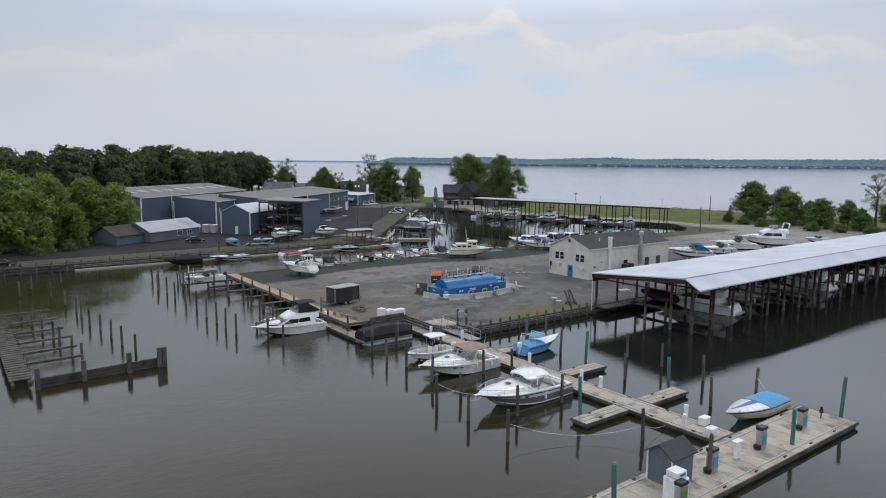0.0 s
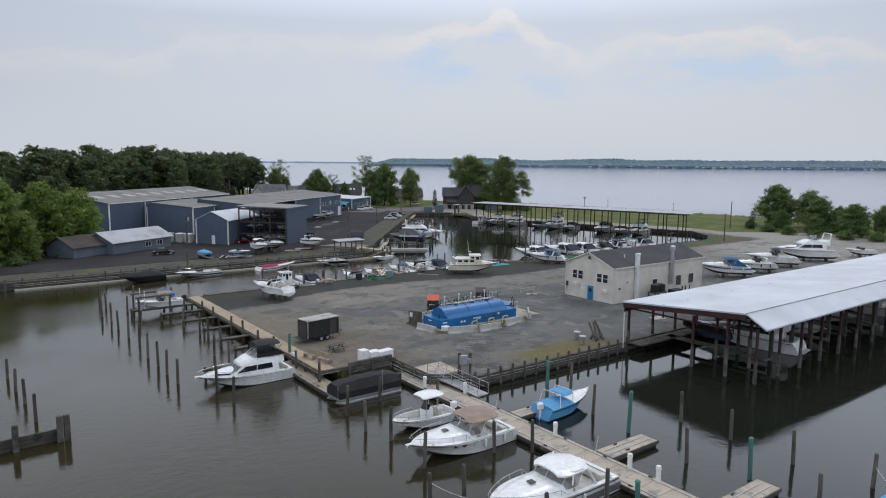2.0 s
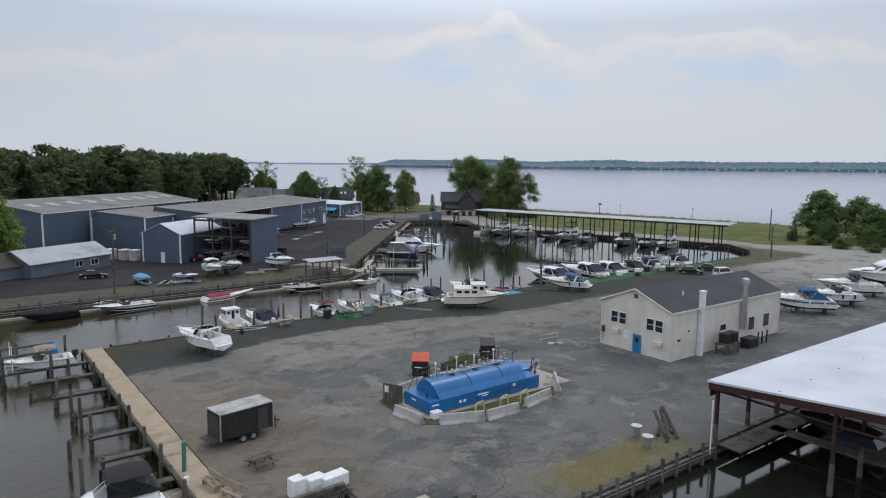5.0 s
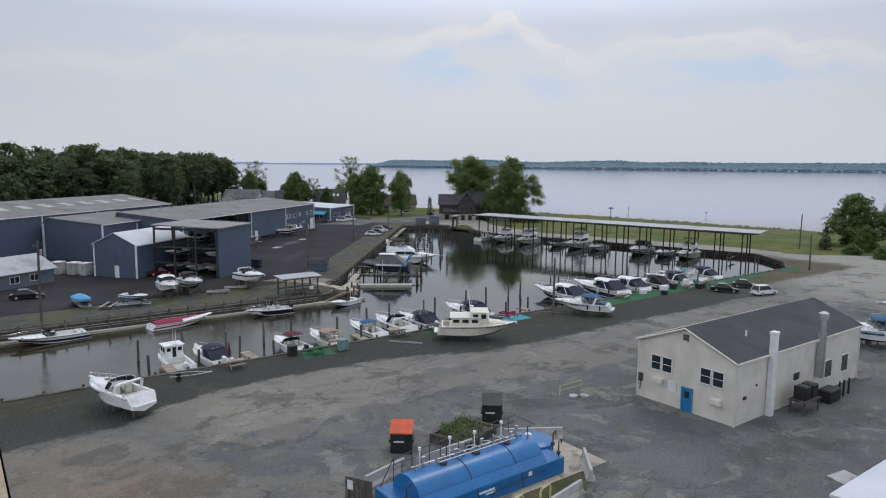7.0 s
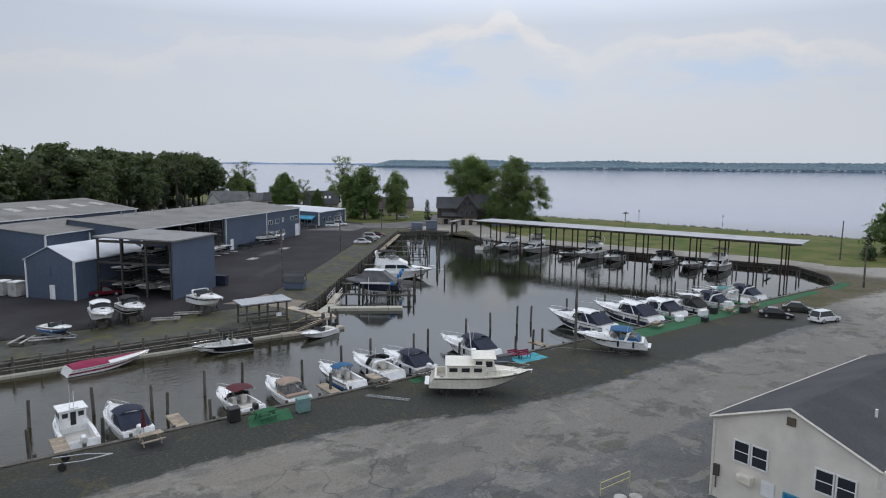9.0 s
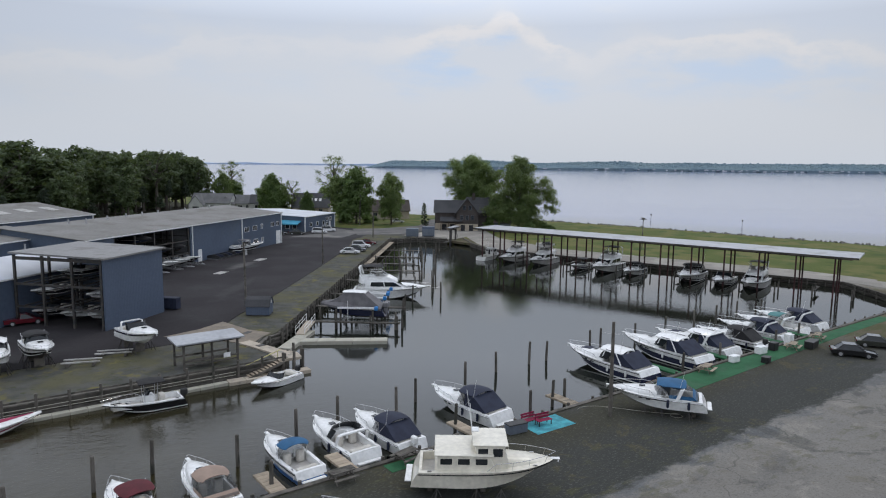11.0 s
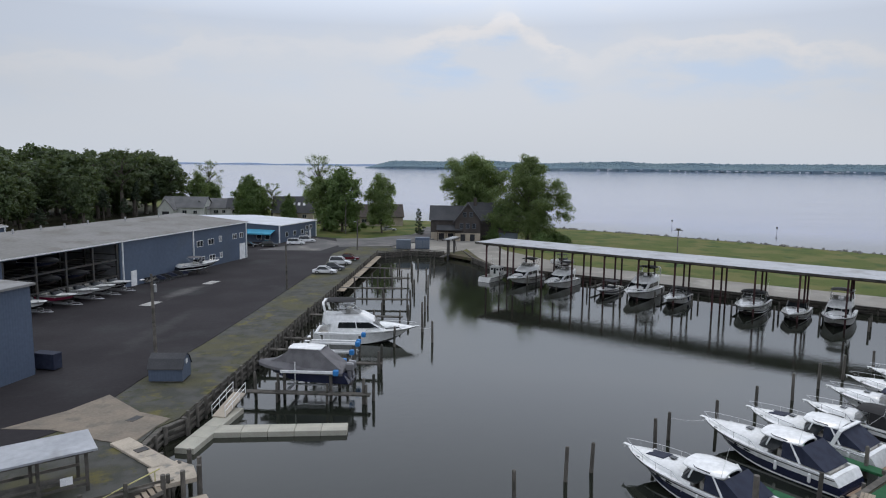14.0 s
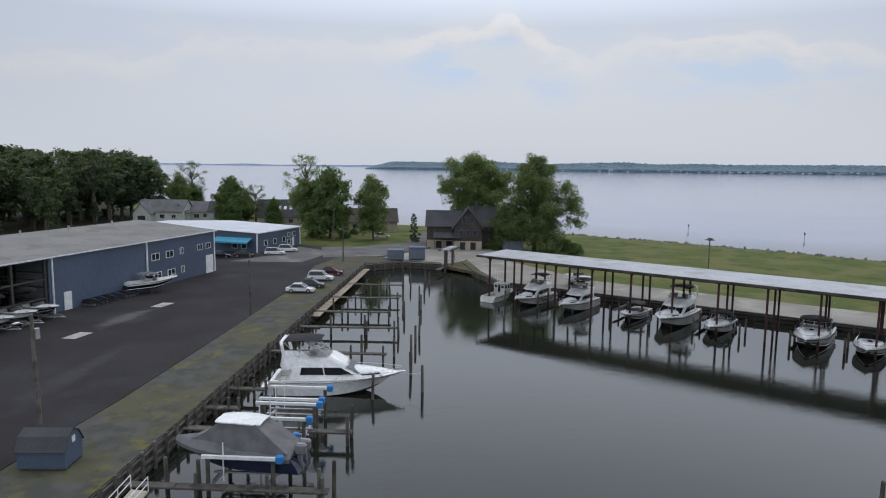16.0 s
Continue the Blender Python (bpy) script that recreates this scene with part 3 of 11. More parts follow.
def lot_mat():
    """Worn lot: grey tar-and-chip, a broad sandy worn band, dirt along the edges, patches and weeds."""
    m = mat("worn_lot_surface", (0.150, 0.153, 0.154), (0.114, 0.117, 0.119), 6.0, 0.93, bump=0.01, fine=40, spec=0.2)
    n, l = m.node_tree.nodes, m.node_tree.links
    hs = [x for x in n if x.bl_idname == "ShaderNodeHueSaturation"][0]
    base = hs.inputs["Color"].links[0].from_socket
    tc = n.new("ShaderNodeTexCoord")
    sep = n.new("ShaderNodeSeparateXYZ")
    l.new(tc.outputs["Object"], sep.inputs[0])

    def math_(op, a, b=None, c=None):
        x = n.new("ShaderNodeMath")
        x.operation = op
        for i, v in enumerate((a, b, c)):
            if v is None:
                continue
            if isinstance(v, (int, float)):
                x.inputs[i].default_value = v
            else:
                l.new(v, x.inputs[i])
        return x.outputs[0]

    # wear drawn out along the way the cars drive
    drag = n.new("ShaderNodeMapping")
    drag.inputs["Scale"].default_value = (0.55, 1.15, 1.0)
    l.new(tc.outputs["Object"], drag.inputs[0])

    def nz(s, d=4.0, rg=0.55):
        t = n.new("ShaderNodeTexNoise")
        t.inputs["Scale"].default_value, t.inputs["Detail"].default_value, t.inputs["Roughness"].default_value = s, d, rg
        l.new(drag.outputs[0], t.inputs["Vector"])
        return t.outputs[0]

    def step(v, lo, hi):
        r_ = n.new("ShaderNodeMapRange")
        r_.interpolation_type = "SMOOTHSTEP"
        r_.inputs[1].default_value, r_.inputs[2].default_value = lo, hi
        l.new(v, r_.inputs[0])
        return r_.outputs[0]

    def over(fac, a, c):
        x = n.new("ShaderNodeMix")
        x.data_type = "RGBA"
        l.new(fac, x.inputs[0])
        l.new(a, x.inputs[6])
        x.inputs[7].default_value = (*c, 1)
        return x.outputs[2]

    n1, n2, n3 = nz(0.09, 8, 0.66), nz(0.35, 8, 0.66), nz(1.3, 6, 0.65)
    X, Y = sep.outputs[0], sep.outputs[1]
    # sandy worn drive, swinging along the middle of the lot
    swing = math_("MULTIPLY", step(X, 48.0, 60.0), math_("SUBTRACT", 1.0, step(X, 74.0, 93.0)))
    centre = math_("ADD", math_("ADD", math_("MULTIPLY", X, -0.02), 103.6), math_("MULTIPLY", swing, 3.5))
    d = math_("ABSOLUTE", math_("SUBTRACT", Y, centre))
    d2 = math_("ADD", d, math_("MULTIPLY", math_("SUBTRACT", n1, 0.5), 9.0))
    d3 = math_("ADD", d2, math_("MULTIPLY", math_("SUBTRACT", n2, 0.5), 6.0))
    d3 = math_("ADD", d3, math_("MULTIPLY", math_("SUBTRACT", n3, 0.5), 3.0))
    sandy = math_("MULTIPLY", math_("SUBTRACT", 1.0, step(d3, 4.6, 6.0)), math_("MULTIPLY", step(X, 50.0, 60.0), math_("SUBTRACT", 1.0, math_("MULTIPLY", step(X, 68.0, 84.0), 0.35))))
    col = over(math_("MULTIPLY", sandy, 0.78), base, (0.275, 0.252, 0.216))
    # left corner by the boardwalk worn to dirt
    dl = math_("ADD", math_("SUBTRACT", X, 40.0), math_("MULTIPLY", math_("SUBTRACT", n1, 0.5), 22.0))
    dl = math_("ADD", dl, math_("MULTIPLY", math_("SUBTRACT", n2, 0.5), 8.0))
    south = math_("SUBTRACT", 1.0, step(Y, 104.0, 112.0))
    col = over(math_("MULTIPLY", math_("MULTIPLY", math_("SUBTRACT", 1.0, step(dl, 8.0, 10.5)), south), 0.6), col, (0.25, 0.215, 0.165))
    # grey-green dirt strip along the channel
    ragged = math_("ADD", math_("MULTIPLY", math_("SUBTRACT", n2, 0.5), 3.2), math_("MULTIPLY", math_("SUBTRACT", n3, 0.5), 1.8))
    bank = math_("SUBTRACT", math_("ADD", Y, ragged), math_("MULTIPLY", swing, 4.4))
    strip = step(bank, 107.1, 107.9)
    col = over(math_("MULTIPLY", strip, 0.93), col, (0.042, 0.044, 0.038))
    col = over(math_("MULTIPLY", step(bank, 112.5, 116.5), 0.55), col, (0.052, 0.048, 0.026))
    # far gravel drive
    col = over(math_("MULTIPLY", step(math_("ADD", X, math_("MULTIPLY", n1, 30.0)), 158.0, 192.0), 0.9), col, (0.36, 0.342, 0.305))
    # brown weedy earth round the bend of the bulkhead
    bend = math_("MULTIPLY", step(math_("ADD", bank, math_("MULTIPLY", n1, 3.0)), 112.6, 115.0), math_("MULTIPLY", step(X, 146.0, 162.0), math_("SUBTRACT", 1.0, step(math_("ADD", X, math_("MULTIPLY", n2, 8.0)), 198.0, 205.0))))
    col = over(math_("MULTIPLY", bend, 0.9), col, (0.098, 0.078, 0.042))
    col = over(math_("MULTIPLY", math_("MULTIPLY", bend, step(n2, 0.5, 0.6)), 0.8), col, (0.070, 0.078, 0.028))
    # torn-up ground: sandy, chalky and oily patches
    def iso(s, off, d_=8.0, rg=0.68):
        mp = n.new("ShaderNodeMapping")
        mp.inputs["Location"].default_value = (off, off * 0.7, 0)
        l.new(tc.outputs["Object"], mp.inputs[0])
        t = n.new("ShaderNodeTexNoise")
        t.inputs["Scale"].default_value, t.inputs["Detail"].default_value, t.inputs["Roughness"].default_value = s, d_, rg
        t.inputs["Distortion"].default_value = 0.5
        l.new(mp.outputs[0], t.inputs["Vector"])
        return t.outputs[0]

    n5 = nz(0.9, 8, 0.7)
    p1, p2, p3, p4 = iso(0.11, 3.0), iso(0.26, 17.0), iso(0.16, 41.0), iso(0.5, 63.0)
    inner = math_("SUBTRACT", 1.0, strip)
    west = math_("SUBTRACT", 1.0, math_("MULTIPLY", step(X, 58.0, 82.0), 0.75))
    col = over(math_("MULTIPLY", math_("MULTIPLY", step(p1, 0.47, 0.52), math_("MULTIPLY", inner, west)), 0.55), col, (0.215, 0.194, 0.160))
    col = over(math_("MULTIPLY", math_("MULTIPLY", step(p3, 0.54, 0.59), inner), 0.55), col, (0.070, 0.072, 0.066))
    col = over(math_("MULTIPLY", math_("MULTIPLY", step(p2, 0.56, 0.60), inner), 0.45), col, (0.30, 0.28, 0.245))
    col = over(math_("MULTIPLY", math_("MULTIPLY", step(p4, 0.565, 0.65), math_("SUBTRACT", 1.0, math_("MULTIPLY", inner, 0.4))), 0.42), col, (0.108, 0.090, 0.040))
    # the corner by the boardwalk is worn down to brown earth
    cx = math_("SUBTRACT", 1.0, step(math_("ADD", X, math_("MULTIPLY", math_("SUBTRACT", n1, 0.5), 26.0)), 50.0, 56.0))
    cy = math_("SUBTRACT", 1.0, step(math_("ADD", Y, math_("MULTIPLY", math_("SUBTRACT", n2, 0.5), 14.0)), 98.0, 103.0))
    col = over(math_("MULTIPLY", math_("MULTIPLY", cx, cy), 0.5), col, (0.185, 0.140, 0.098))
    # olive moss where cars do not drive
    moss = math_("MULTIPLY", step(p1, 0.50, 0.40), step(n5, 0.50, 0.60))
    col = over(math_("MULTIPLY", moss, 0.5), col, (0.088, 0.086, 0.036))
    # weeds along the front wall
    fw = math_("ADD", math_("SUBTRACT", Y, 64.0), math_("MULTIPLY", math_("SUBTRACT", n2, 0.5), 6.0))
    xr = math_("MULTIPLY", step(X, 57.0, 63.0), math_("SUBTRACT", 1.0, step(X, 70.0, 78.0)))
    col = over(math_("MULTIPLY", math_("MULTIPLY", math_("SUBTRACT", 1.0, step(fw, 2.5, 5.5)), xr), 0.85), col, (0.165, 0.135, 0.045))
    # patch of damp and broken surface
    col = over(math_("MULTIPLY", step(n1, 0.56, 0.62), 0.35), col, (0.070, 0.072, 0.075))
    col = over(math_("MULTIPLY", math_("MULTIPLY", step(n2, 0.58, 0.63), math_("SUBTRACT", 1.0, step(Y, 105.0, 108.0))), 0.45), col, (0.19, 0.178, 0.158))
    col = over(math_("MULTIPLY", step(n3, 0.63, 0.75), 0.35), col, (0.07, 0.07, 0.07))
    # loose stones and worn flecks
    n4 = nz(6.0, 3, 0.7)
    col = over(math_("MULTIPLY", step(n4, 0.54, 0.66), 0.32), col, (0.19, 0.185, 0.175))
    col = over(math_("MULTIPLY", step(n4, 0.46, 0.36), 0.30), col, (0.045, 0.045, 0.045))
    col = over(math_("MULTIPLY", math_("MULTIPLY", step(n5, 0.55, 0.62), math_("SUBTRACT", 1.0, step(Y, 104.0, 109.0))), 0.35), col, (0.185, 0.172, 0.15))
    v = n.new("ShaderNodeTexVoronoi")
    v.feature = "DISTANCE_TO_EDGE"
    v.inputs["Scale"].default_value = 0.11
    wob = n.new("ShaderNodeTexNoise")
    wob.inputs["Scale"].default_value = 0.25
    l.new(tc.outputs["Object"], wob.inputs["Vector"])
    wv = n.new("ShaderNodeVectorMath")
    wv.operation = "MULTIPLY_ADD"
    l.new(wob.outputs["Color"], wv.inputs[0])
    wv.inputs[1].default_value = (7, 7, 0)
    l.new(tc.outputs["Object"], wv.inputs[2])
    l.new(wv.outputs[0], v.inputs["Vector"])
    crack = math_("SUBTRACT", 1.0, step(math_("ADD", v.outputs["Distance"], math_("MULTIPLY", n3, 0.02)), 0.012, 0.02))
    col = over(math_("MULTIPLY", math_("MULTIPLY", crack, step(n1, 0.45, 0.6)), 0.5), col, (0.05, 0.05, 0.048))
    dim = n.new("ShaderNodeVectorMath")
    dim.operation = "SCALE"
    dim.inputs["Scale"].default_value = 0.92
    l.new(col, dim.inputs[0])
    l.new(dim.outputs[0], hs.inputs["Color"])
    return m


def verge_mat():
    """Grey gravel by the seawall, passing into thin yellow-green moss and grass by the asphalt."""
    m = mat("grassy_gravel_verge", (0.092, 0.091, 0.084), (0.066, 0.067, 0.058), 1.6, 0.95, bump=0.02, fine=26, spec=0.2)
    n, l = m.node_tree.nodes, m.node_tree.links
    hs = [x for x in n if x.bl_idname == "ShaderNodeHueSaturation"][0]
    col = hs.inputs["Color"].links[0].from_socket
    tc = n.new("ShaderNodeTexCoord")
    for s_, lo, hi, c in ((0.16, 0.44, 0.62, (0.100, 0.094, 0.052)), (0.42, 0.54, 0.70, (0.150, 0.130, 0.045)), (1.1, 0.55, 0.70, (0.058, 0.064, 0.028))):
        t = n.new("ShaderNodeTexNoise")
        t.inputs["Scale"].default_value, t.inputs["Detail"].default_value, t.inputs["Roughness"].default_value = s_, 7, 0.62
        l.new(tc.outputs["Object"], t.inputs["Vector"])
        r_ = n.new("ShaderNodeMapRange")
        r_.interpolation_type = "SMOOTHSTEP"
        r_.inputs[1].default_value, r_.inputs[2].default_value = lo, hi
        r_.inputs[4].default_value = 0.8
        l.new(t.outputs[0], r_.inputs[0])
        x = n.new("ShaderNodeMix")
        x.data_type = "RGBA"
        l.new(r_.outputs[0], x.inputs[0])
        l.new(col, x.inputs[6])
        x.inputs[7].default_value = (*c, 1)
        col = x.outputs[2]
    l.new(col, hs.inputs["Color"])
    return m


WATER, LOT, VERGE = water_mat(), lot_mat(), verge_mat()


# ---- building blocks ----
def box(bm, c, s, turn=0.0, bevel=0.0, tilt=None):
    """A box of size s centred on c, turned about z (degrees), with optional bevelled edges."""
    m = Matrix.Translation(c) @ Matrix.Rotation(radians(turn), 4, "Z")
    if tilt:
        m = m @ tilt
    r_ = bmesh.ops.create_cube(bm, size=1.0, matrix=m @ Matrix.Diagonal((*s, 1)))
    if bevel:
        es = list({e for v in r_["verts"] for e in v.link_edges})
        bmesh.ops.bevel(bm, geom=es, offset=bevel, segments=1, affect="EDGES")


def rod(bm, a, b, r, r2=None, seg=8):
    a, b = Vector(a), Vector(b)
    d = b - a
    if d.length < 1e-5:
        return
    m = Matrix.Translation((a + b) / 2) @ d.to_track_quat("Z", "Y").to_matrix().to_4x4()
    bmesh.ops.create_cone(bm, cap_ends=True, segments=seg, radius1=r, radius2=r if r2 is None else r2, depth=d.length, matrix=m)


def lathe(bm, prof, seg=10):
    """A closed turned shape from (radius, z) points."""
    rows = [[(r_ * math.cos(2 * math.pi * i / seg), r_ * math.sin(2 * math.pi * i / seg), z) for i in range(seg)] for r_, z in prof]
    skin(bm, rows, closed=True, caps=True)


def tube(bm, pts, r, seg=6):
    for a, b in zip(pts, pts[1:]):
        rod(bm, a, b, r, seg=seg)


def skin(bm, rows, closed=False, caps=False):
    """Quads between successive rows of points."""
    vs = [[bm.verts.new(p) for p in row] for row in rows]
    for a, b in zip(vs, vs[1:]):
        k = len(a)
        for i in range(k if closed else k - 1):
            j = (i + 1) % k
            try:
                bm.faces.new((a[i], a[j], b[j], b[i]))
            except ValueError:
                pass
    if caps:
        for row in (vs[0], vs[-1]):
            try:
                bm.faces.new(row)
            except ValueError:
                pass
    return vs


def prism(bm, outline, z0, z1):
    """An upright prism over a plan outline."""
    lo = [bm.verts.new((x, y, z0)) for x, y in outline]
    hi = [bm.verts.new((x, y, z1)) for x, y in outline]
    k = len(outline)
    for i in range(k):
        j = (i + 1) % k
        bm.faces.new((lo[i], lo[j], hi[j], hi[i]))
    for tri_ in tessellate_polygon([[Vector((x, y, 0)) for x, y in outline]]):
        bm.faces.new([hi[i] for i in tri_])


SPLIT = {"saloon_window", "trim", "cabin_window", "pipe_frame", "seat", "post", "keel_block", "hardtop_strut", "bearing_pile", "cleat", "downpipe", "portlight", "roof_vent", "roof_pipe", "skylight", "waler", "manhole_cover", "deck_hatch", "pontoon_tube", "canopy_frame", "trestle"}


def pieces(bm):
    """The separate islands of a mesh, each as a mesh of its own."""
    left, out_ = set(bm.verts), []
    while left:
        stack, isle = [left.pop()], []
        while stack:
            v = stack.pop()
            isle.append(v)
            for e in v.link_edges:
                o = e.other_vert(v)
                if o in left:
                    left.remove(o)
                    stack.append(o)
        nb, where = bmesh.new(), {}
        for v in isle:
            where[v] = nb.verts.new(v.co)
        for f in {f for v in isle for f in v.link_faces}:
            nb.faces.new([where[v] for v in f.verts])
        out_.append(nb)
    bm.free()
    return out_


def part(name, bm, material, parent=None, label="", smooth=False):
    if name in SPLIT:
        bmesh.ops.remove_doubles(bm, verts=bm.verts, dist=0.0005)
        return [part_one(name, b_, material, parent, label, smooth) for b_ in pieces(bm)][0]
    return part_one(name, bm, material, parent, label, smooth)


def part_one(name, bm, material, parent=None, label="", smooth=False):
    bmesh.ops.remove_doubles(bm, verts=bm.verts, dist=0.0005)
    bmesh.ops.recalc_face_normals(bm, faces=bm.faces)
    me = bpy.data.meshes.new(name)
    bm.to_mesh(me)
    bm.free()
    me.materials.append(material)
    if smooth:
        me.polygons.foreach_set("use_smooth", [True] * len(me.polygons))
        me.set_sharp_from_angle(angle=radians(38))
    ob = new(name, me)
    if parent:
        ob.parent = parent
    if label:
        tagged(ob, label)
    return ob


def thing(name, label, category, group="", at=None, kind=""):
    ob = new(name)
    ob.empty_display_size = 0.3
    if at is not None:
        ob.matrix_world = at
    return tagged(ob, label, category, group, kind)


def simple(name, material, boxes, parent=None, label="", bevel=0.0):
    """Boxes of one kind, (centre, size[, turn]), each a mesh of its own."""
    made = []
    for b_ in boxes:
        bm = bmesh.new()
        box(bm, b_[0], b_[1], b_[2] if len(b_) > 2 else 0.0, bevel)
        made.append(part(name, bm, material, parent, label))
    return made[0]


def sheet(name, outline, z0, z1, material, label, kind="structure", category=""):
    bm = bmesh.new()
    prism(bm, outline, z0, z1)
    ob = part(name, bm, material)
    return tagged(ob, label, category, kind=kind)


LOTZ, YARDZ = 1.0, 1.3

# ---- water and land ----
bm = bmesh.new()
skin(bm, [[(-6000, -6000, 0), (6000, -6000, 0)], [(-6000, 6000, 0), (6000, 6000, 0)]])
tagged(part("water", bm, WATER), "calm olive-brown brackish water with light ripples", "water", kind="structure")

# covered slips at the far side of the basin: front eave line
CF0, CF1 = Vector((164.07, 200.25, 0)), Vector((185.50, 128.90, 0))
CU = (CF1 - CF0).normalized()
CV = Vector((-CU.y, CU.x, 0))

WALL_L0, WALL_L1 = Vector((96.5, 157.5, 0)), Vector((162.0, 236.5, 0))
bulk0, bulk1 = Vector((173.4, 207.8, 0)), Vector((198.4, 135.1, 0))
LAND = [(52.0, 64.0), (190, 64), (190, -150), (430, -150), (362, 40), (287, 118), (272, 150), (266, 182), (262, 207), (256, 233), (247, 262), (228, 300), (206, 340), (188, 420), (175, 640), (-600, 640), (-600, 146.8), (92.4, 146.8), (93.4, 149.0), (92.2, 153.6), (94.4, 156.6), (96.5, 157.5), (162, 236.5), (171, 236.5), (176.5, 229.5), (183, 230.5), (177, 219), (bulk0.x, bulk0.y), (bulk1.x, bulk1.y), (190.5, 124.5), (182, 119.6), (42.5, 119.6), (42.5, 73.4), (48.7, 73.4), (48.7, 66.5)]
sheet("ground", LAND, -2.0, LOTZ - 0.03, GRASS, "mown grass and weedy ground along the shore")
LOTP = [(52.0, 64.2), (189, 64.2), (230, 70), (226, 112), (208, 128), (199.5, 143), (185, 186), (183.5, 232), (176.6, 229.7), (177.3, 219), (bulk0.x + .2, bulk0.y), (bulk1.x + .2, bulk1.y), (190.4, 124.3), (182, 119.4), (42.45, 119.4), (42.45, 73.6), (48.9, 73.6), (48.9, 66.7)]
sheet("lot", LOTP, LOTZ - 0.6, LOTZ, LOT, "worn grey gravel and tar lot with sandy patches")
sheet("verge", [(-80, 147.0), (92.2, 147.0), (93.2, 149.0), (92.0, 153.7), (94.2, 156.8), (96.2, 157.8), (161.8, 236.9), (171, 236.8), (172, 262), (150, 270), (60, 180), (-80, 180)], 0.2, YARDZ, VERGE, "thin grass over gravel beside the seawall")
sheet("yard", [(53, 157), (86, 159.5), (89.5, 161), (92.5, 165.5), (95.9, 169.8), (105, 179.6), (121, 198.6), (143.2, 225.6), (153, 241), (166, 253), (172, 262), (163, 281), (150, 300), (88, 262), (60, 255), (40, 215), (34, 190), (20, 168), (-60, 160), (-60, 154)], 0.3, YARDZ + 0.05, ASPHALT, "dark new asphalt yard between the storage buildings")


# ---- seawalls ----
def seawall(name, pts, top, label, post_every=2.4, post_up=0.45, rail=True, cap=TIMBER, side=1.0):
    """A timber bulkhead along plan points: face boards, posts standing proud, walers and a cap."""
    wall = thing(name, label, "seawall", kind="structure")
    face, cap_b, wal = bmesh.new(), bmesh.new(), bmesh.new()
    first = None
    for (ax, ay), (bx, by) in zip(pts, pts[1:]):
        a, b = Vector((ax, ay, 0)), Vector((bx, by, 0))
        d = (b - a)
        ln, u = d.length, d.normalized()
        nrm = Vector((u.y, -u.x, 0)) * side
        ang = math.degrees(math.atan2(u.y, u.x))
        mid = (a + b) / 2
        box(face, (*(mid + nrm * 0.08).xy, top / 2 - 0.8), (ln, 0.14, top + 1.6), ang)
        box(cap_b, (*(mid - nrm * 0.05).xy, top + 0.05), (ln, 0.42, 0.10), ang)
        for zz in (0.35, 0.85):
            if zz < top:
                box(wal, (*(mid + nrm * 0.22).xy, zz), (ln, 0.16, 0.2), ang)
        if rail:
            box(wal, (*(mid + nrm * 0.10).xy, top + 0.3), (ln, 0.07, 0.16), ang)
        k = max(1, int(ln / post_every))
        for i in range(k + 1):
            p = a + u * (ln * i / k) + nrm * 0.36
            if first is None:
                pb = bmesh.new()
                rod(pb, (0, 0, -1.6), (0, 0, top + post_up), 0.15, 0.135, 8)
                first = part("post", pb, TIMBER, wall)
                first.location = (p.x, p.y, 0)
            else:
                o = first.copy()
                scene.collection.objects.link(o)
                o.location = (p.x, p.y, random.uniform(-0.08, 0.06))
    part("face", face, DARKWOOD, wall)
    part("cap", cap_b, cap, wall)
    part("waler", wal, TIMBER, wall)
    return wall


seawall("seawall_front", [(52.0, 64.0), (75.0, 63.8)], 1.05, "low weathered timber seawall with short posts and pale walers", 1.55, 0.75, False)
seawall("seawall_slips", [(75.0, 64.0), (189.5, 64.0)], 1.0, "dark timber bulkhead under the covered slips", 4.0, 0.1, False)
seawall("seawall_gangway", [(48.6, 73.2), (48.6, 66.5), (52.0, 64.0)], 1.05, "weathered timber seawall with posts beside the gangway", 1.8)
seawall("seawall_notch", [(43.2, 73.3), (48.6, 73.3)], 1.1, "heavy timber bulkhead corner of the lot", 1.8)
seawall("seawall_channel_lot", [(182, 119.7), (43.3, 119.7)], 1.0, "low timber seawall along the lot's channel edge", 3.2, 0.25, False)
seawall("seawall_channel_yard", [(-60, 146.65), (92.4, 146.65)], 1.3, "weathered timber seawall with posts along the yard", 2.5, 0.85)
seawall("seawall_ramp", [(92.4, 146.65), (93.5, 149.0), (92.3, 153.6), (94.5, 156.5), (96.5, 157.4)], 1.2, "dark timber bulkhead beside the boat ramp", 1.6, 0.3, False)
seawall("seawall_basin", [(96.5, 157.4), (162, 236.4)], 1.3, "long timber seawall with leaning posts beside the grass verge", 1.75, 0.75)
seawall("seawall_head", [(162, 236.4), (171, 236.4), (176.5, 229.4)], 1.25, "timber bulkhead closing the head of the basin", 2.0, 0.3)
seawall("seawall_back", [(183, 230.4), (177, 219), (bulk0.x, bulk0.y), (bulk1.x, bulk1.y), (190.5, 124.4), (182, 119.6)], 1.05, "dark timber bulkhead behind the far covered slips", 3.0, 0.15, False)


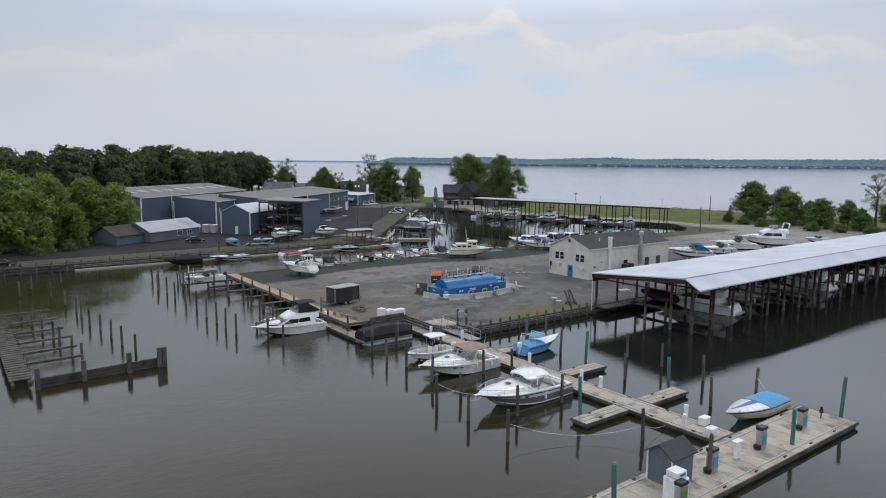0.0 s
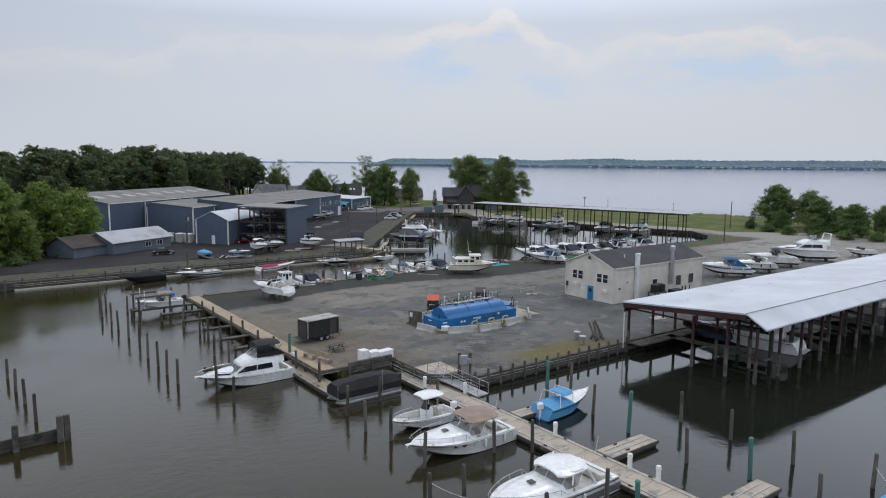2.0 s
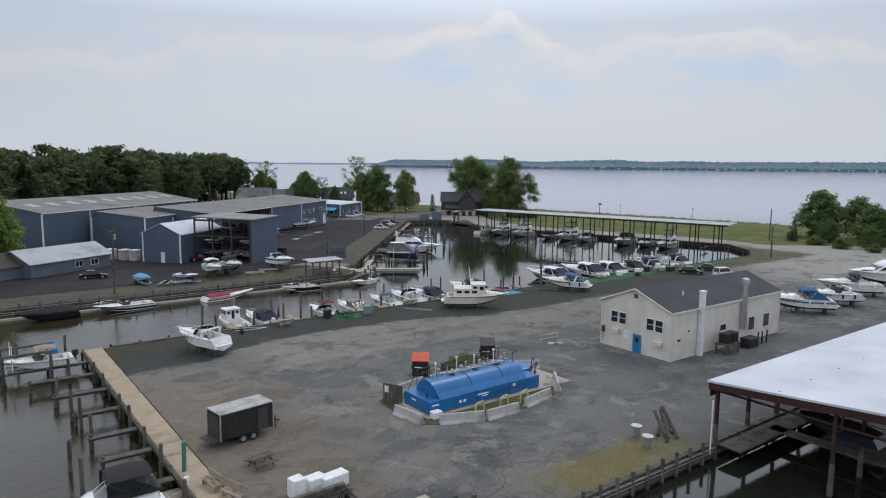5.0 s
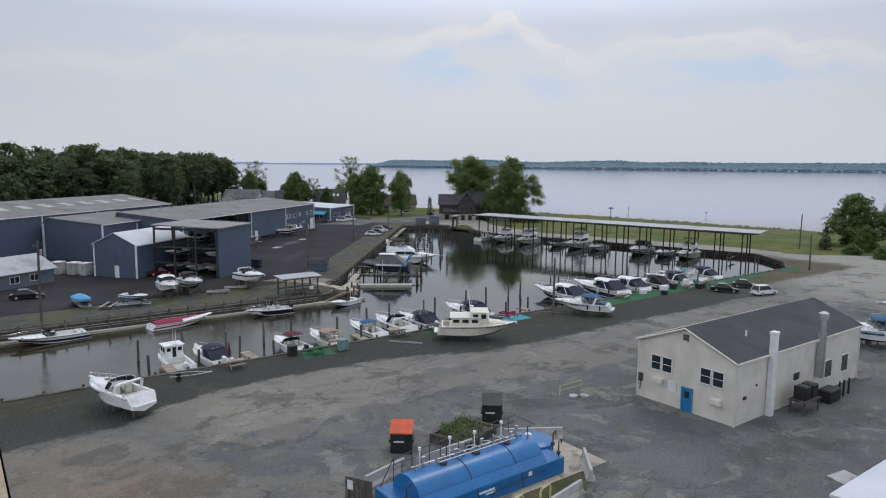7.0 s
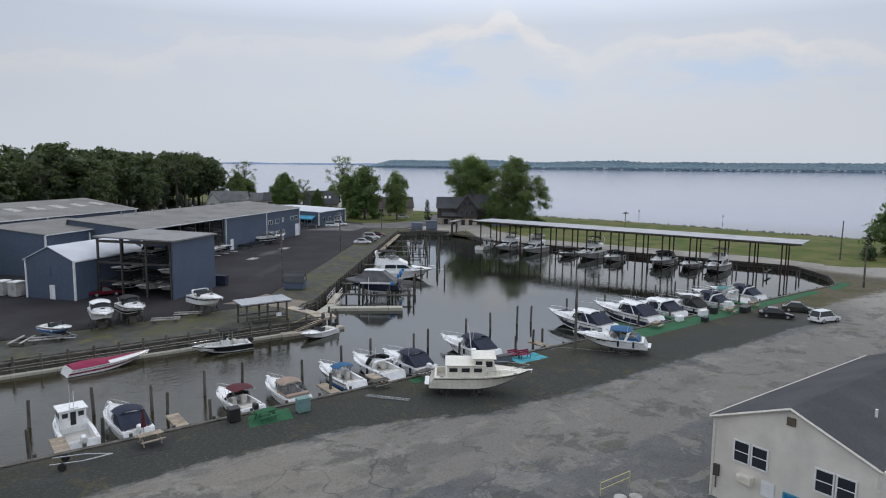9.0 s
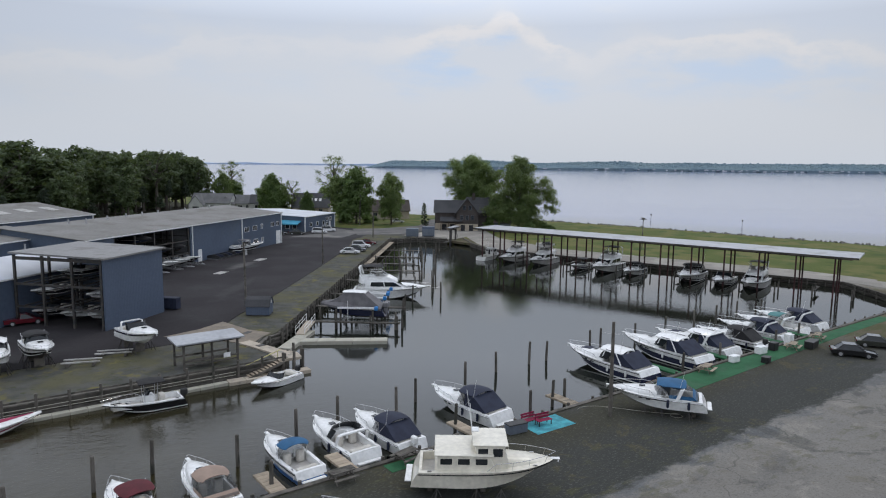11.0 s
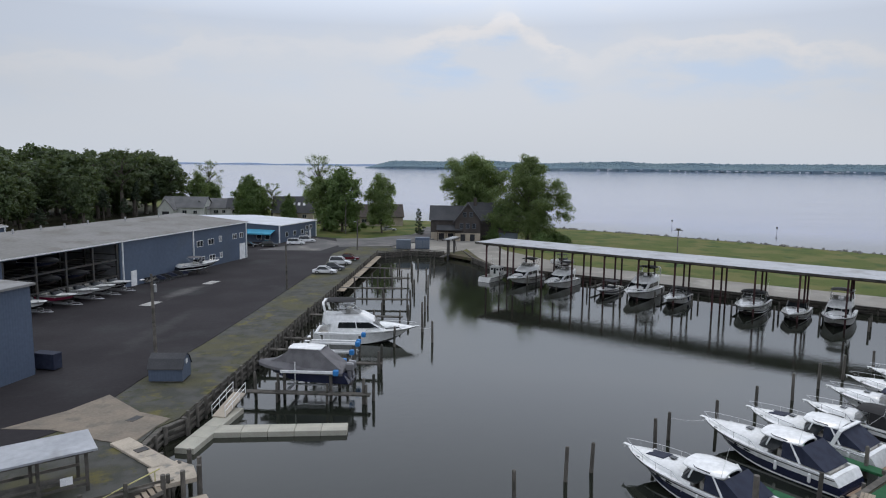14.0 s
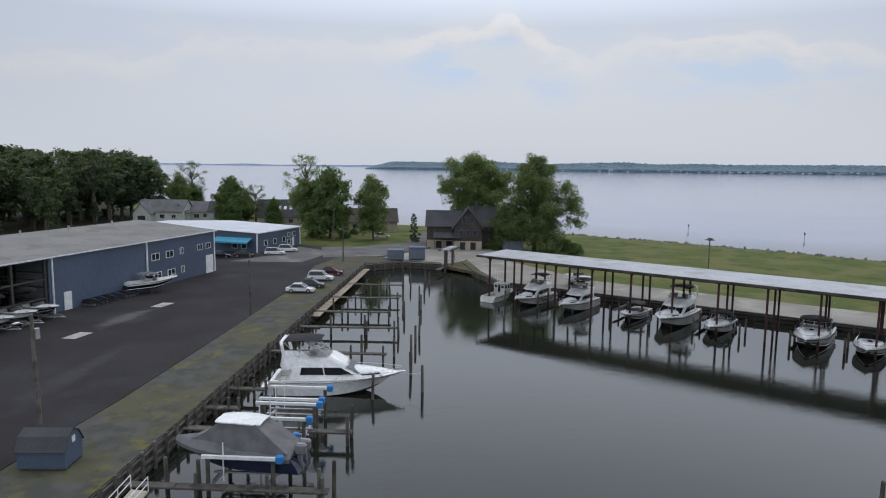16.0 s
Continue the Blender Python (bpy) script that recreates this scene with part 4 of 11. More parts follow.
# white conduits run along the front walls
for pts in ([(52.2, 63.45), (74.8, 63.25)], [(48.0, 73.0), (48.0, 66.4), (51.8, 63.5)]):
    bm = bmesh.new()
    for zz in (0.72, 1.0):
        tube(bm, [(x, y + 0.12, zz) for x, y in pts], 0.022, 6)
    tagged(part("conduit", bm, CONCW), "pair of pale plastic water pipes along the seawall", "pipe", "seawall pipes")


# ---- docks ----
def panel_deck(owner, x0, x1, y0, y1, z, step, along, material, thick=0.12):
    """Deck panels laid side by side with open joints, each a piece of its own."""
    ln = (x1 - x0) if along == "x" else (y1 - y0)
    k = max(1, round(ln / step))
    w = ln / k
    sx, sy = (w - 0.03, y1 - y0) if along == "x" else (x1 - x0, w - 0.03)
    bm = bmesh.new()
    box(bm, (0, 0, 0), (sx, sy, thick), 0, 0.012)
    first = part("deck_panel", bm, material, owner)
    for i in range(k):
        o = first if i == 0 else first.copy()
        if i:
            scene.collection.objects.link(o)
        c = (i + 0.5) * w
        o.location = (x0 + c, (y0 + y1) / 2, z - thick / 2) if along == "x" else ((x0 + x1) / 2, y0 + c, z - thick / 2)


def float_dock(name, label, x0, x1, y0, y1, z=0.5, step=1.6, along="x", material=CONC):
    d = thing(name, label, "dock")
    panel_deck(d, x0, x1, y0, y1, z, step, along, material)
    simple("float", BLACKP, [(((x0 + x1) / 2, (y0 + y1) / 2, (z - 0.14) / 2 - 0.2), (x1 - x0 - 0.1, y1 - y0 - 0.1, z + 0.18))], d)
    e = 0.09
    simple("fender_board", TIMBER, [(((x0 + x1) / 2, y0 - e / 2, z - 0.14), (x1 - x0 + 2 * e, e, 0.26)), (((x0 + x1) / 2, y1 + e / 2, z - 0.14), (x1 - x0 + 2 * e, e, 0.26)), ((x0 - e / 2, (y0 + y1) / 2, z - 0.14), (e, y1 - y0, 0.26)), ((x1 + e / 2, (y0 + y1) / 2, z - 0.14), (e, y1 - y0, 0.26))], d)
    rails = [(((x0 + x1) / 2, y0 + 0.5, z + 0.03), (x1 - x0 - 0.6, 0.06, 0.05)), (((x0 + x1) / 2, y1 - 0.5, z + 0.03), (x1 - x0 - 0.6, 0.06, 0.05))] if along == "x" else [((x0 + 0.35, (y0 + y1) / 2, z + 0.03), (0.06, y1 - y0 - 0.6, 0.05)), ((x1 - 0.35, (y0 + y1) / 2, z + 0.03), (0.06, y1 - y0 - 0.6, 0.05))]
    simple("pipe_rail", ALU, rails, d)
    cl = []
    k = int((x1 - x0 if along == "x" else y1 - y0) / 4)
    for i in range(k):
        for q in (0.2, -0.2):
            if along == "x":
                cl.append(((x0 + 2 + 4 * i, (y0 + 0.2) if q > 0 else (y1 - 0.2), z + 0.06), (0.32, 0.08, 0.10)))
            else:
                cl.append((((x0 + 0.2) if q > 0 else (x1 - 0.2), y0 + 2 + 4 * i, z + 0.06), (0.08, 0.32, 0.10)))
    if cl:
        simple("cleat", IRON, cl, d)
    return d


float_dock("floating_dock", "long concrete floating dock with timber edges", 47.0, 49.6, 27.3, 71.0, along="y", step=1.5)
float_dock("fuel_dock", "wide concrete floating fuel dock with pipe rails", 30.5, 60.2, 22.4, 27.1, step=1.5)
float_dock("finger_dock", "short concrete finger dock beside the floating dock", 49.8, 55.2, 44.9, 46.5)
float_dock("finger_dock", "short concrete finger dock beside the floating dock", 49.8, 55.3, 35.2, 36.8)
float_dock("finger_dock", "short concrete finger dock beside the floating dock", 41.4, 46.8, 35.4, 37.0)
float_dock("finger_dock", "short concrete finger dock beside the blue boat", 49.8, 54.6, 54.8, 56.2)
float_dock("side_dock", "narrow timber floating dock beside the boardwalk", 39.0, 40.8, 70.0, 81.5, along="y", material=PLANK)

bw = thing("boardwalk", "sun-bleached timber boardwalk on piles along the lot", "boardwalk")
panel_deck(bw, 40.2, 42.3, 73.4, 119.4, 1.12, 2.44, "y", BOARDP, 0.08)
simple("stringer", DARKWOOD, [((40.35, 96.4, 0.86), (0.25, 46, 0.4)), ((42.15, 96.4, 0.86), (0.25, 46, 0.4))], bw)
simple("kerb", TIMBER, [((40.3, 96.4, 1.2), (0.18, 46, 0.16))], bw)
bm = bmesh.new()
for i in range(16):
    rod(bm, (40.2, 74 + 3 * i, -1.8), (40.2, 74 + 3 * i, 1.0), 0.14)
part("bearing_pile", bm, DARKWOOD, bw)
bm = bmesh.new()
box(bm, (41.9, 73.6, 1.25), (3.2, 0.3, 0.3), 0, 0.03)
box(bm, (45.9, 73.5, 1.3), (5.2, 0.28, 0.3), 0, 0.03)
box(bm, (45.9, 73.45, 1.62), (5.2, 0.28, 0.3), 0, 0.03)
part("end_beam", bm, TIMBER, bw)


# ---- mooring piles ----
bm = bmesh.new()
lathe(bm, [(0.16, -0.7), (0.15, 0.0), (0.135, 0.97), (0.09, 1.0)])
PILE = part("mooring_post", bm, TIMBER)
bm = bmesh.new()
lathe(bm, [(0.165, -0.5), (0.16, 0.0), (0.155, 0.985), (0.185, 0.99), (0.10, 1.02)])
GPILE = part("mooring_post", bm, GREENP)
pile_first = {}


def piles(spots, h, label="weathered timber mooring pile standing in the water", group="mooring piles", src=None):
    src = src or PILE
    for s in spots:
        x, y = s[0], s[1]
        hh = s[2] if len(s) > 2 else h * random.uniform(0.9, 1.1)
        lean = pose(x, y, 0, random.uniform(-1.8, 1.8), random.uniform(-1.8, 1.8), random.uniform(0, 360)) @ Matrix.Diagonal((1, 1, hh, 1))
        if src.name not in pile_first:
            pile_first[src.name] = 1
            o = src
            o.matrix_world = lean
        else:
            o = copy_thing(src, lean)
            o.matrix_basis = lean
        tagged(o, label, "pile", group)


# ---- buildings ----
def frame_of(origin, deg, z=0.0):
    return pose(origin[0], origin[1], z, 0, 0, deg)


def gable(bm, w, d, eave, ridge, over=0.3, thick=0.12, ridge_at=0.5, eave2=None):
    """Roof over a plan 0..w along x, 0..d along y, with its ridge along x."""
    e2 = eave if eave2 is None else eave2
    ry_ = d * ridge_at
    s1, s2 = (ridge - eave) / ry_, (ridge - e2) / max(0.01, d - ry_)
    prof = [(-over, eave - s1 * over), (ry_, ridge), (d + over, e2 - s2 * over)]
    lo = [(y, z - thick) for y, z in prof]
    ring = prof + lo[::-1]
    skin(bm, [[(x, y, z) for y, z in ring] for x in (-over, w + over)], closed=True, caps=True)


def walls_gable(bm, w, d, z0, eave, ridge, t=0.2, ridge_at=0.5, front_gap=None):
    """Four walls with thickness; front_gap=(x0, x1, top) leaves a high opening in the front."""
    for x in (0, w - t):
        ring = [(0, z0), (d, z0), (d, eave), (d * ridge_at, ridge), (0, eave)]
        skin(bm, [[(xx, y, z) for y, z in ring] for xx in (x, x + t)], closed=True, caps=True)
    box(bm, (w / 2, d - t / 2, (z0 + eave) / 2), (w - 2 * t, t, eave - z0))
    if front_gap:
        x0, x1, top = front_gap
        if x0 > t:
            box(bm, ((x0 + t) / 2, t / 2, (z0 + eave) / 2), (x0 - t, t, eave - z0))
        box(bm, ((x1 + w - t) / 2, t / 2, (z0 + eave) / 2), (w - t - x1, t, eave - z0))
        if top < eave:
            box(bm, ((x0 + x1) / 2, t / 2, (top + eave) / 2), (x1 - x0, t, eave - top))
    else:
        box(bm, (w / 2, t / 2, (z0 + eave) / 2), (w - 2 * t, t, eave - z0))


def wall_window(owner, m, w, h, panes=(2, 2), frame_mat=WHITE, glass=GLASS):
    """A window set on a wall: m places its middle, facing -y."""
    win = thing("window", "", "")
    for k_ in ("label", "category"):
        if k_ in win:
            del win[k_]
    bm = bmesh.new()
    f = 0.08
    for x in (-w / 2, w / 2):
        box(bm, (x, -0.02, 0), (f, 0.1, h + f))
    for z in (-h / 2, h / 2):
        box(bm, (0, -0.02, z), (w - f, 0.1, f))
    for i in range(1, panes[0]):
        box(bm, (-w / 2 + w * i / panes[0], -0.02, 0), (0.07, 0.08, h - f))
    for i in range(1, panes[1]):
        box(bm, (0, -0.025, -h / 2 + h * i / panes[1]), (w - f, 0.06, 0.045))
    win.parent = owner
    win.matrix_world = m
    o1 = part("window_frame", bm, frame_mat, win)
    bm = bmesh.new()
    box(bm, (0, 0.0, 0), (w - f, 0.03, h - f))
    o2 = part("pane", bm, glass, win)
    return win


def building(name, label, origin, deg, w, d, eave, ridge, wall_m, roof_m, over=0.25, ridge_at=0.5, front_gap=None, trim=True, z0=None, category="building"):
    z0 = YARDZ if z0 is None else z0
    b = thing(name, label, category, at=frame_of(origin, deg))
    bm = bmesh.new()
    walls_gable(bm, w, d, z0 - 0.5, eave, ridge, ridge_at=ridge_at, front_gap=front_gap)
    part("wall", bm, wall_m, b)
    bm = bmesh.new()
    gable(bm, w, d, eave + 0.14, ridge + 0.14, over, ridge_at=ridge_at)
    part("roof", bm, roof_m, b)
    if trim:
        bm = bmesh.new()
        for x in (0, w):
            for y in (0, d):
                box(bm, (x, y, (z0 + eave) / 2), (0.26, 0.26, eave - z0))
        for y in (-over - 0.03, d + over + 0.03):
            box(bm, (w / 2, y, eave + 0.02 - (ridge - eave) / (d * (ridge_at if y < 0 else 1 - ridge_at)) * over), (w + 2 * over, 0.06, 0.2))
        part("trim", bm, WHITE, b)
    return b


# cream workshop on the lot
CW, CD = 23.0, 9.6
cream = thing("workshop", "cream-sided two-storey workshop with a dark shingle roof and blue door", "building", at=frame_of((91.3, 78.8), 0))
bm = bmesh.new()
walls_gable(bm, CW, CD, LOTZ - 0.4, 6.45, 8.35)
part("wall", bm, SIDING, cream)
bm = bmesh.new()
gable(bm, CW, CD, 6.55, 8.48, 0.22)
part("roof", bm, SHINGLE, cream)
bm = bmesh.new()
for sgn, y0 in ((1, -0.2), (-1, CD + 0.2)):
    a = Vector((-0.25, y0, 6.36 + 0.0))
    b = Vector((-0.25, CD / 2, 8.36))
    rod(bm, a, b, 0.09, seg=4)
box(bm, (CW / 2, -0.26, 6.38), (CW + 0.5, 0.08, 0.2))
box(bm, (CW / 2, CD + 0.26, 6.38), (CW + 0.5, 0.08, 0.2))
for x, y in ((0, 0), (0, CD), (CW, 0), (CW, CD)):
    box(bm, (x, y, 3.7), (0.16, 0.16, 5.4))
part("trim", bm, mat("cream_trim_paint", (0.62, 0.59, 0.52), (0.58, 0.55, 0.48), 2.0, 0.55), cream)
west = frame_of((91.3, 78.8), 0) @ pose(0, 0, 0, 0, 0, -90)
for yy, zz in ((2.15, 4.65), (7.1, 4.65)):
    for k_ in (-0.58, 0.58):
        wall_window(cream, pose(91.26, 78.8 + yy + k_, zz, 0, 0, -90), 1.0, 1.35, (1, 2))
door = simple("door", BLUEDOOR, [((0, 0, 0), (0.9, 0.07, 2.05))])
door.parent = cream
door.matrix_world = pose(91.24, 78.8 + 4.4, LOTZ + 1.03, 0, 0, -90)
tagged(door, "bright blue door with a small window")
simple("door_pane", GLASS, [((0, -0.045, 0.5), (0.45, 0.02, 0.55))], door)
bm = bmesh.new()
for x in (-0.5, 0.5):
    box(bm, (x, -0.02, 0), (0.1, 0.12, 2.15))
box(bm, (0, -0.02, 1.09), (1.1, 0.12, 0.1))
part("door_frame", bm, CYANP, door)
simple("notice_board", WHITE, [((-0.06, 5.9, 3.05 - 0.15), (0.05, 0.8, 0.95))], cream)
for yy, zz in ((7.25, 3.1), (1.55, 2.75)):
    bm = bmesh.new()
    box(bm, (-0.25, yy, zz), (0.5, 0.95, 0.5), 0, 0.03)
    for i in range(5):
        box(bm, (-0.51, yy, zz - 0.18 + 0.09 * i), (0.03, 0.85, 0.03))
    part("window_air_conditioner", bm, CREAMGEL, cream)
simple("gable_vent", BROWNC, [((-0.05, CD / 2, 7.55), (0.1, 0.5, 0.5))], cream)
simple("meter_box", IRON, [((-0.12, CD - 0.35, 2.9), (0.2, 0.35, 0.75)), ((-0.12, CD - 0.35, 2.2), (0.06, 0.06, 1.0))], cream)
bm = bmesh.new()
box(bm, (5.1, -0.3, 4.5), (0.62, 0.5, 7.4), 0, 0.03)
box(bm, (5.1, -0.3, 8.3), (0.72, 0.6, 0.25), 0, 0.03)
part("chimney", bm, WHITE, cream, "white boxed chimney")
bm = bmesh.new()
box(bm, (13.9, -0.35, 4.9), (0.55, 0.55, 4.2))
rod(bm, (13.9, -0.35, 7.0), (13.9, -0.35, 8.3), 0.28, seg=12)
rod(bm, (13.9, -0.35, 8.3), (13.9, -0.35, 8.9), 0.45, seg=14)
rod(bm, (13.9, -0.35, 8.9), (13.9, -0.35, 9.05), 0.45, 0.2, 14)
part("exhaust_duct", bm, ALU, cream, "galvanised exhaust duct with a cap")
for xx in (16.3, 19.8):
    wall_window(cream, pose(91.3 + xx, 78.76, 3.1, 0, 0, 0), 1.5, 1.7, (1, 1), WHITE, VINYL)
wall_window(cream, pose(91.3 + 10.0, 78.76, 3.5, 0, 0, 0), 1.3, 0.8, (1, 1), WHITE, GLASS)
simple("wall_vent", BLACKP, [((1.4, -0.03, 3.2), (0.45, 0.08, 0.25)), ((3.2, -0.03, 4.0), (0.2, 0.08, 0.2))], cream)
bm = bmesh.new()
for x, y in ((5.2, 2.3), (8.5, 4.0)):
    rod(bm, (x, y, 7.2), (x, y, 7.95), 0.09, seg=8)
part("roof_pipe", bm, WHITE, cream)

stand = thing("compressor_stand", "timber stand carrying two black compressor units", "equipment", at=frame_of((98.6, 77.0), 0, LOTZ))
simple("platform", TIMBER, [((1.3, 0.2, 1.2), (3.0, 1.5, 0.12)), ((0.0, -0.4, 0.6), (0.14, 0.14, 1.2)), ((2.6, -0.4, 0.6), (0.14, 0.14, 1.2)), ((0.0, 0.8, 0.6), (0.14, 0.14, 1.2)), ((2.6, 0.8, 0.6), (0.14, 0.14, 1.2)), ((1.3, -0.4, 0.5), (2.6, 0.06, 0.14))], stand)
for i, x in enumerate((0.75, 2.05)):
    bm = bmesh.new()
    box(bm, (x, 0.2, 1.85), (1.05, 1.05, 1.15), 0, 0.04)
    unit = part("condenser_unit", bm, BLACKP, stand)
    bm = bmesh.new()
    rod(bm, (x, 0.2, 2.42), (x, 0.2, 2.47), 0.4, seg=14)
    part("fan_guard", bm, IRON, unit)
    for j in range(6):
        simple("grille_slat", BLACKP, [((x, -0.34, 1.45 + 0.16 * j), (0.95, 0.04, 0.05))], unit)
simple("covered_crate", BLACKP, [((0, 0, 0.6), (2.2, 1.2, 1.15))], None, "", 0.08).location = (104.6, 77.2, LOTZ)
tagged(bpy.data.objects["covered_crate"], "black tarpaulin-covered crate beside the workshop", "crate")
for x in (106.2, 107.1, 108.2):
    bm = bmesh.new()
    rod(bm, (0, 0, -0.2), (0, 0, 1.5), 0.1, 0.09, 8)
    rod(bm, (0, 0, 1.5), (0, 0, 1.56), 0.11, 0.06, 8)
    o = part("bollard", bm, BLACKP)
    o.location = (x, 77.0, LOTZ)
    tagged(o, "black steel bollard beside the workshop wall", "bollard", "bollards")

# long blue storage building, its racks seen through the open front
B3 = building("storage_building", "long slate-blue metal boat storage building with an open rack bay", (82.3, 202.5), 39.3, 67.2, 17.0, 9.1, 10.5, BLUEMET, ROOFT, 0.4, 0.97, (6.6, 28.4, 8.8))
# these dark panels carry the open bay's shade in their colour
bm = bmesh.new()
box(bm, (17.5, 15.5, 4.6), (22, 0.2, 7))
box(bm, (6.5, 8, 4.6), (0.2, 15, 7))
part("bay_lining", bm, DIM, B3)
LINER = ribbed(mat("grey_liner_sheet", (0.20, 0.205, 0.21), (0.16, 0.165, 0.17), 3.0, 0.7), 0.3, 0.006)
simple("side_lining", LINER, [((28.45, 8, 4.9), (0.12, 15, 7.4))], B3, "grey ribbed liner with steel girts")
simple("girt", IRON, [((28.3, 8, z), (0.16, 14.6, 0.18)) for z in (3.0, 5.0, 7.0)] + [((28.3, y, 4.9), (0.2, 0.25, 7.4)) for y in (0.4, 5.4, 10.4)], B3)
bm = bmesh.new()
for x in (6.9, 12.2, 17.5, 22.8, 28.0):
    for y in (0.3, 6.5):
        box(bm, (x, y, 5.0), (0.3, 0.3, 7.4))
for z in (3.6, 6.2):
    for y in (0.3, 6.5):
        box(bm, (17.5, y, z), (21.4, 0.2, 0.25))
    for x in (8.6, 10.6, 13.8, 15.8, 19.2, 21.2, 24.4, 26.4):
        box(bm, (x, 3.4, z + 0.18), (0.2, 6.6, 0.12))
part("rack_frame", bm, IRON, B3)
bm = bmesh.new()
box(bm, (48.0, -0.14, 5.1), (0.22, 0.2, 7.8))
box(bm, (28.9, -0.14, 5.1), (0.16, 0.2, 7.8))
part("downpipe", bm, WHITE, B3)
m3 = frame_of((82.3, 202.5), 39.3)
for x, z, w, h in ((50.6, 3.1, 1.9, 1.1), (54.2, 3.1, 1.9, 1.1), (57.4, 3.2, 0.8, 1.1), (50.2, 6.3, 1.9, 1.1), (53.9, 6.3, 1.9, 1.1), (57.2, 6.5, 0.8, 1.1), (62.6, 6.5, 1.5, 1.0), (65.2, 6.5, 1.4, 1.0)):
    wall_window(B3, m3 @ pose(x, -0.03, z), w, h, (2, 1))
simple("door", WHITE, [((31.4, -0.05, YARDZ + 1.3), (1.3, 0.1, 2.6))], B3, "white steel door")
simple("roller_door", WHITE, [((65.5, -0.05, YARDZ + 1.7), (2.2, 0.1, 3.4))], B3)
bm = bmesh.new()
for x in (12, 15, 22, 28, 33, 39, 48, 58):
    rod(bm, (x, 13 + (x % 5) * 0.6, 9.7), (x, 13 + (x % 5) * 0.6, 11.2), 0.16, seg=8)
part("roof_vent", bm, ALU, B3)

B2 = building("workshop_wing", "slate-blue metal workshop wing with a weathered tan roof", (66.4, 203.0), 42.0, 20, 14.0, 8.9, 10.0, BLUEMET, ROOFT, 0.3, 0.9)
bm = bmesh.new()
box(bm, (11.0, -0.12, 4.8), (0.22, 0.18, 7))
part("downpipe", bm, WHITE, B2)
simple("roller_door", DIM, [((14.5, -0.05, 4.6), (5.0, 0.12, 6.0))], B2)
B1 = building("large_warehouse", "very large slate-blue metal warehouse with a grey roof and skylights", (46.2, 206.8), 39.5, 57, 30, 10.4, 12.6, BLUEMET, ROOFT, 0.4, 0.5)
bm = bmesh.new()
for i in range(9):
    box(bm, (5 + 6 * i, 7.5, 11.68), (2.4, 3.6, 0.08), 0, 0, Matrix.Rotation(math.atan2(2.2, 15), 4, "X"))
part("skylight", bm, CONCW, B1)
simple("downpipe", WHITE, [((14, -0.12, 5.8), (0.25, 0.2, 9)), ((30, -0.12, 5.8), (0.25, 0.2, 9))], B1)

shedm = building("metal_shed", "slate-blue metal shed with a white ribbed roof", (67.2, 177.6), 39.0, 15.0, 8.8, 7.3, 9.3, BLUEMET, ROOFW, 0.25)
ms = frame_of((67.2, 177.6), 39.0)
o = simple("door", WHITE, [((-0.05, 4.1, YARDZ + 1.1), (0.12, 0.9, 2.2))], shedm, "white door with a small pane")
simple("loft_hatch", BLUEMET2, [((-0.04, 4.9, 5.6), (0.1, 1.3, 1.5))], shedm)

# open boat rack with one clad end
RK = thing("boat_rack", "open steel boat rack with flat roof and blue end wall", "boat rack", at=frame_of((79.4, 170.0), 40.3))
bm = bmesh.new()
box(bm, (5.6, 0.1, 5.8), (11.3, 0.22, 9.0))
part("clad_wall", bm, BLUEMET2, RK, "blue ribbed metal wall")
bm = bmesh.new()
box(bm, (5.6, 6.6, 10.45), (12.0, 14.0, 0.22), 0, 0, Matrix.Rotation(radians(1.2), 4, "X"))
part("roof", bm, ROOFD, RK)
bm = bmesh.new()
for x in (0.1, 5.6, 11.1):
    for y in (0.5, 4.7, 9.0, 13.2):
        box(bm, (x, y, 5.7), (0.28, 0.28, 9.2))
for z in (3.7, 6.6):
    for x in (0.1, 5.6, 11.1):
        box(bm, (x, 6.8, z), (0.22, 13, 0.26))
    for y in (2, 3.4, 6, 7.4, 10.2, 11.8):
        box(bm, (5.6, y, z + 0.2), (11.2, 0.2, 0.14))
for x in (0.1, 11.1):
    box(bm, (x, 6.8, 9.9), (0.2, 13, 0.4))
part("steel_frame", bm, IRON, RK)
simple("back_wall", BLUEMET, [((11.4, 6.9, 5.6), (0.18, 13.4, 8.6))], RK)

LS = building("low_cottage", "low grey-sided cottage with a pale metal roof", (40.6, 173.7), 30.5, 16.6, 9.0, 3.9, 5.9, GREYSID, ROOFG, 0.5, 0.5, z0=1.0, trim=False)
ml = frame_of((40.6, 173.7), 30.5)
for x in (9.6, 13.0):
    wall_window(LS, ml @ pose(x, -0.03, 2.7), 1.6, 1.1, (2, 1))
LW = building("cottage_wing", "grey-sided cottage wing with a brown shingle roof", (32.6, 171.6), 30.5, 8.6, 8.0, 3.6, 5.5, GREYSID, BROWNSH, 0.5, 0.5, z0=1.0, trim=False)

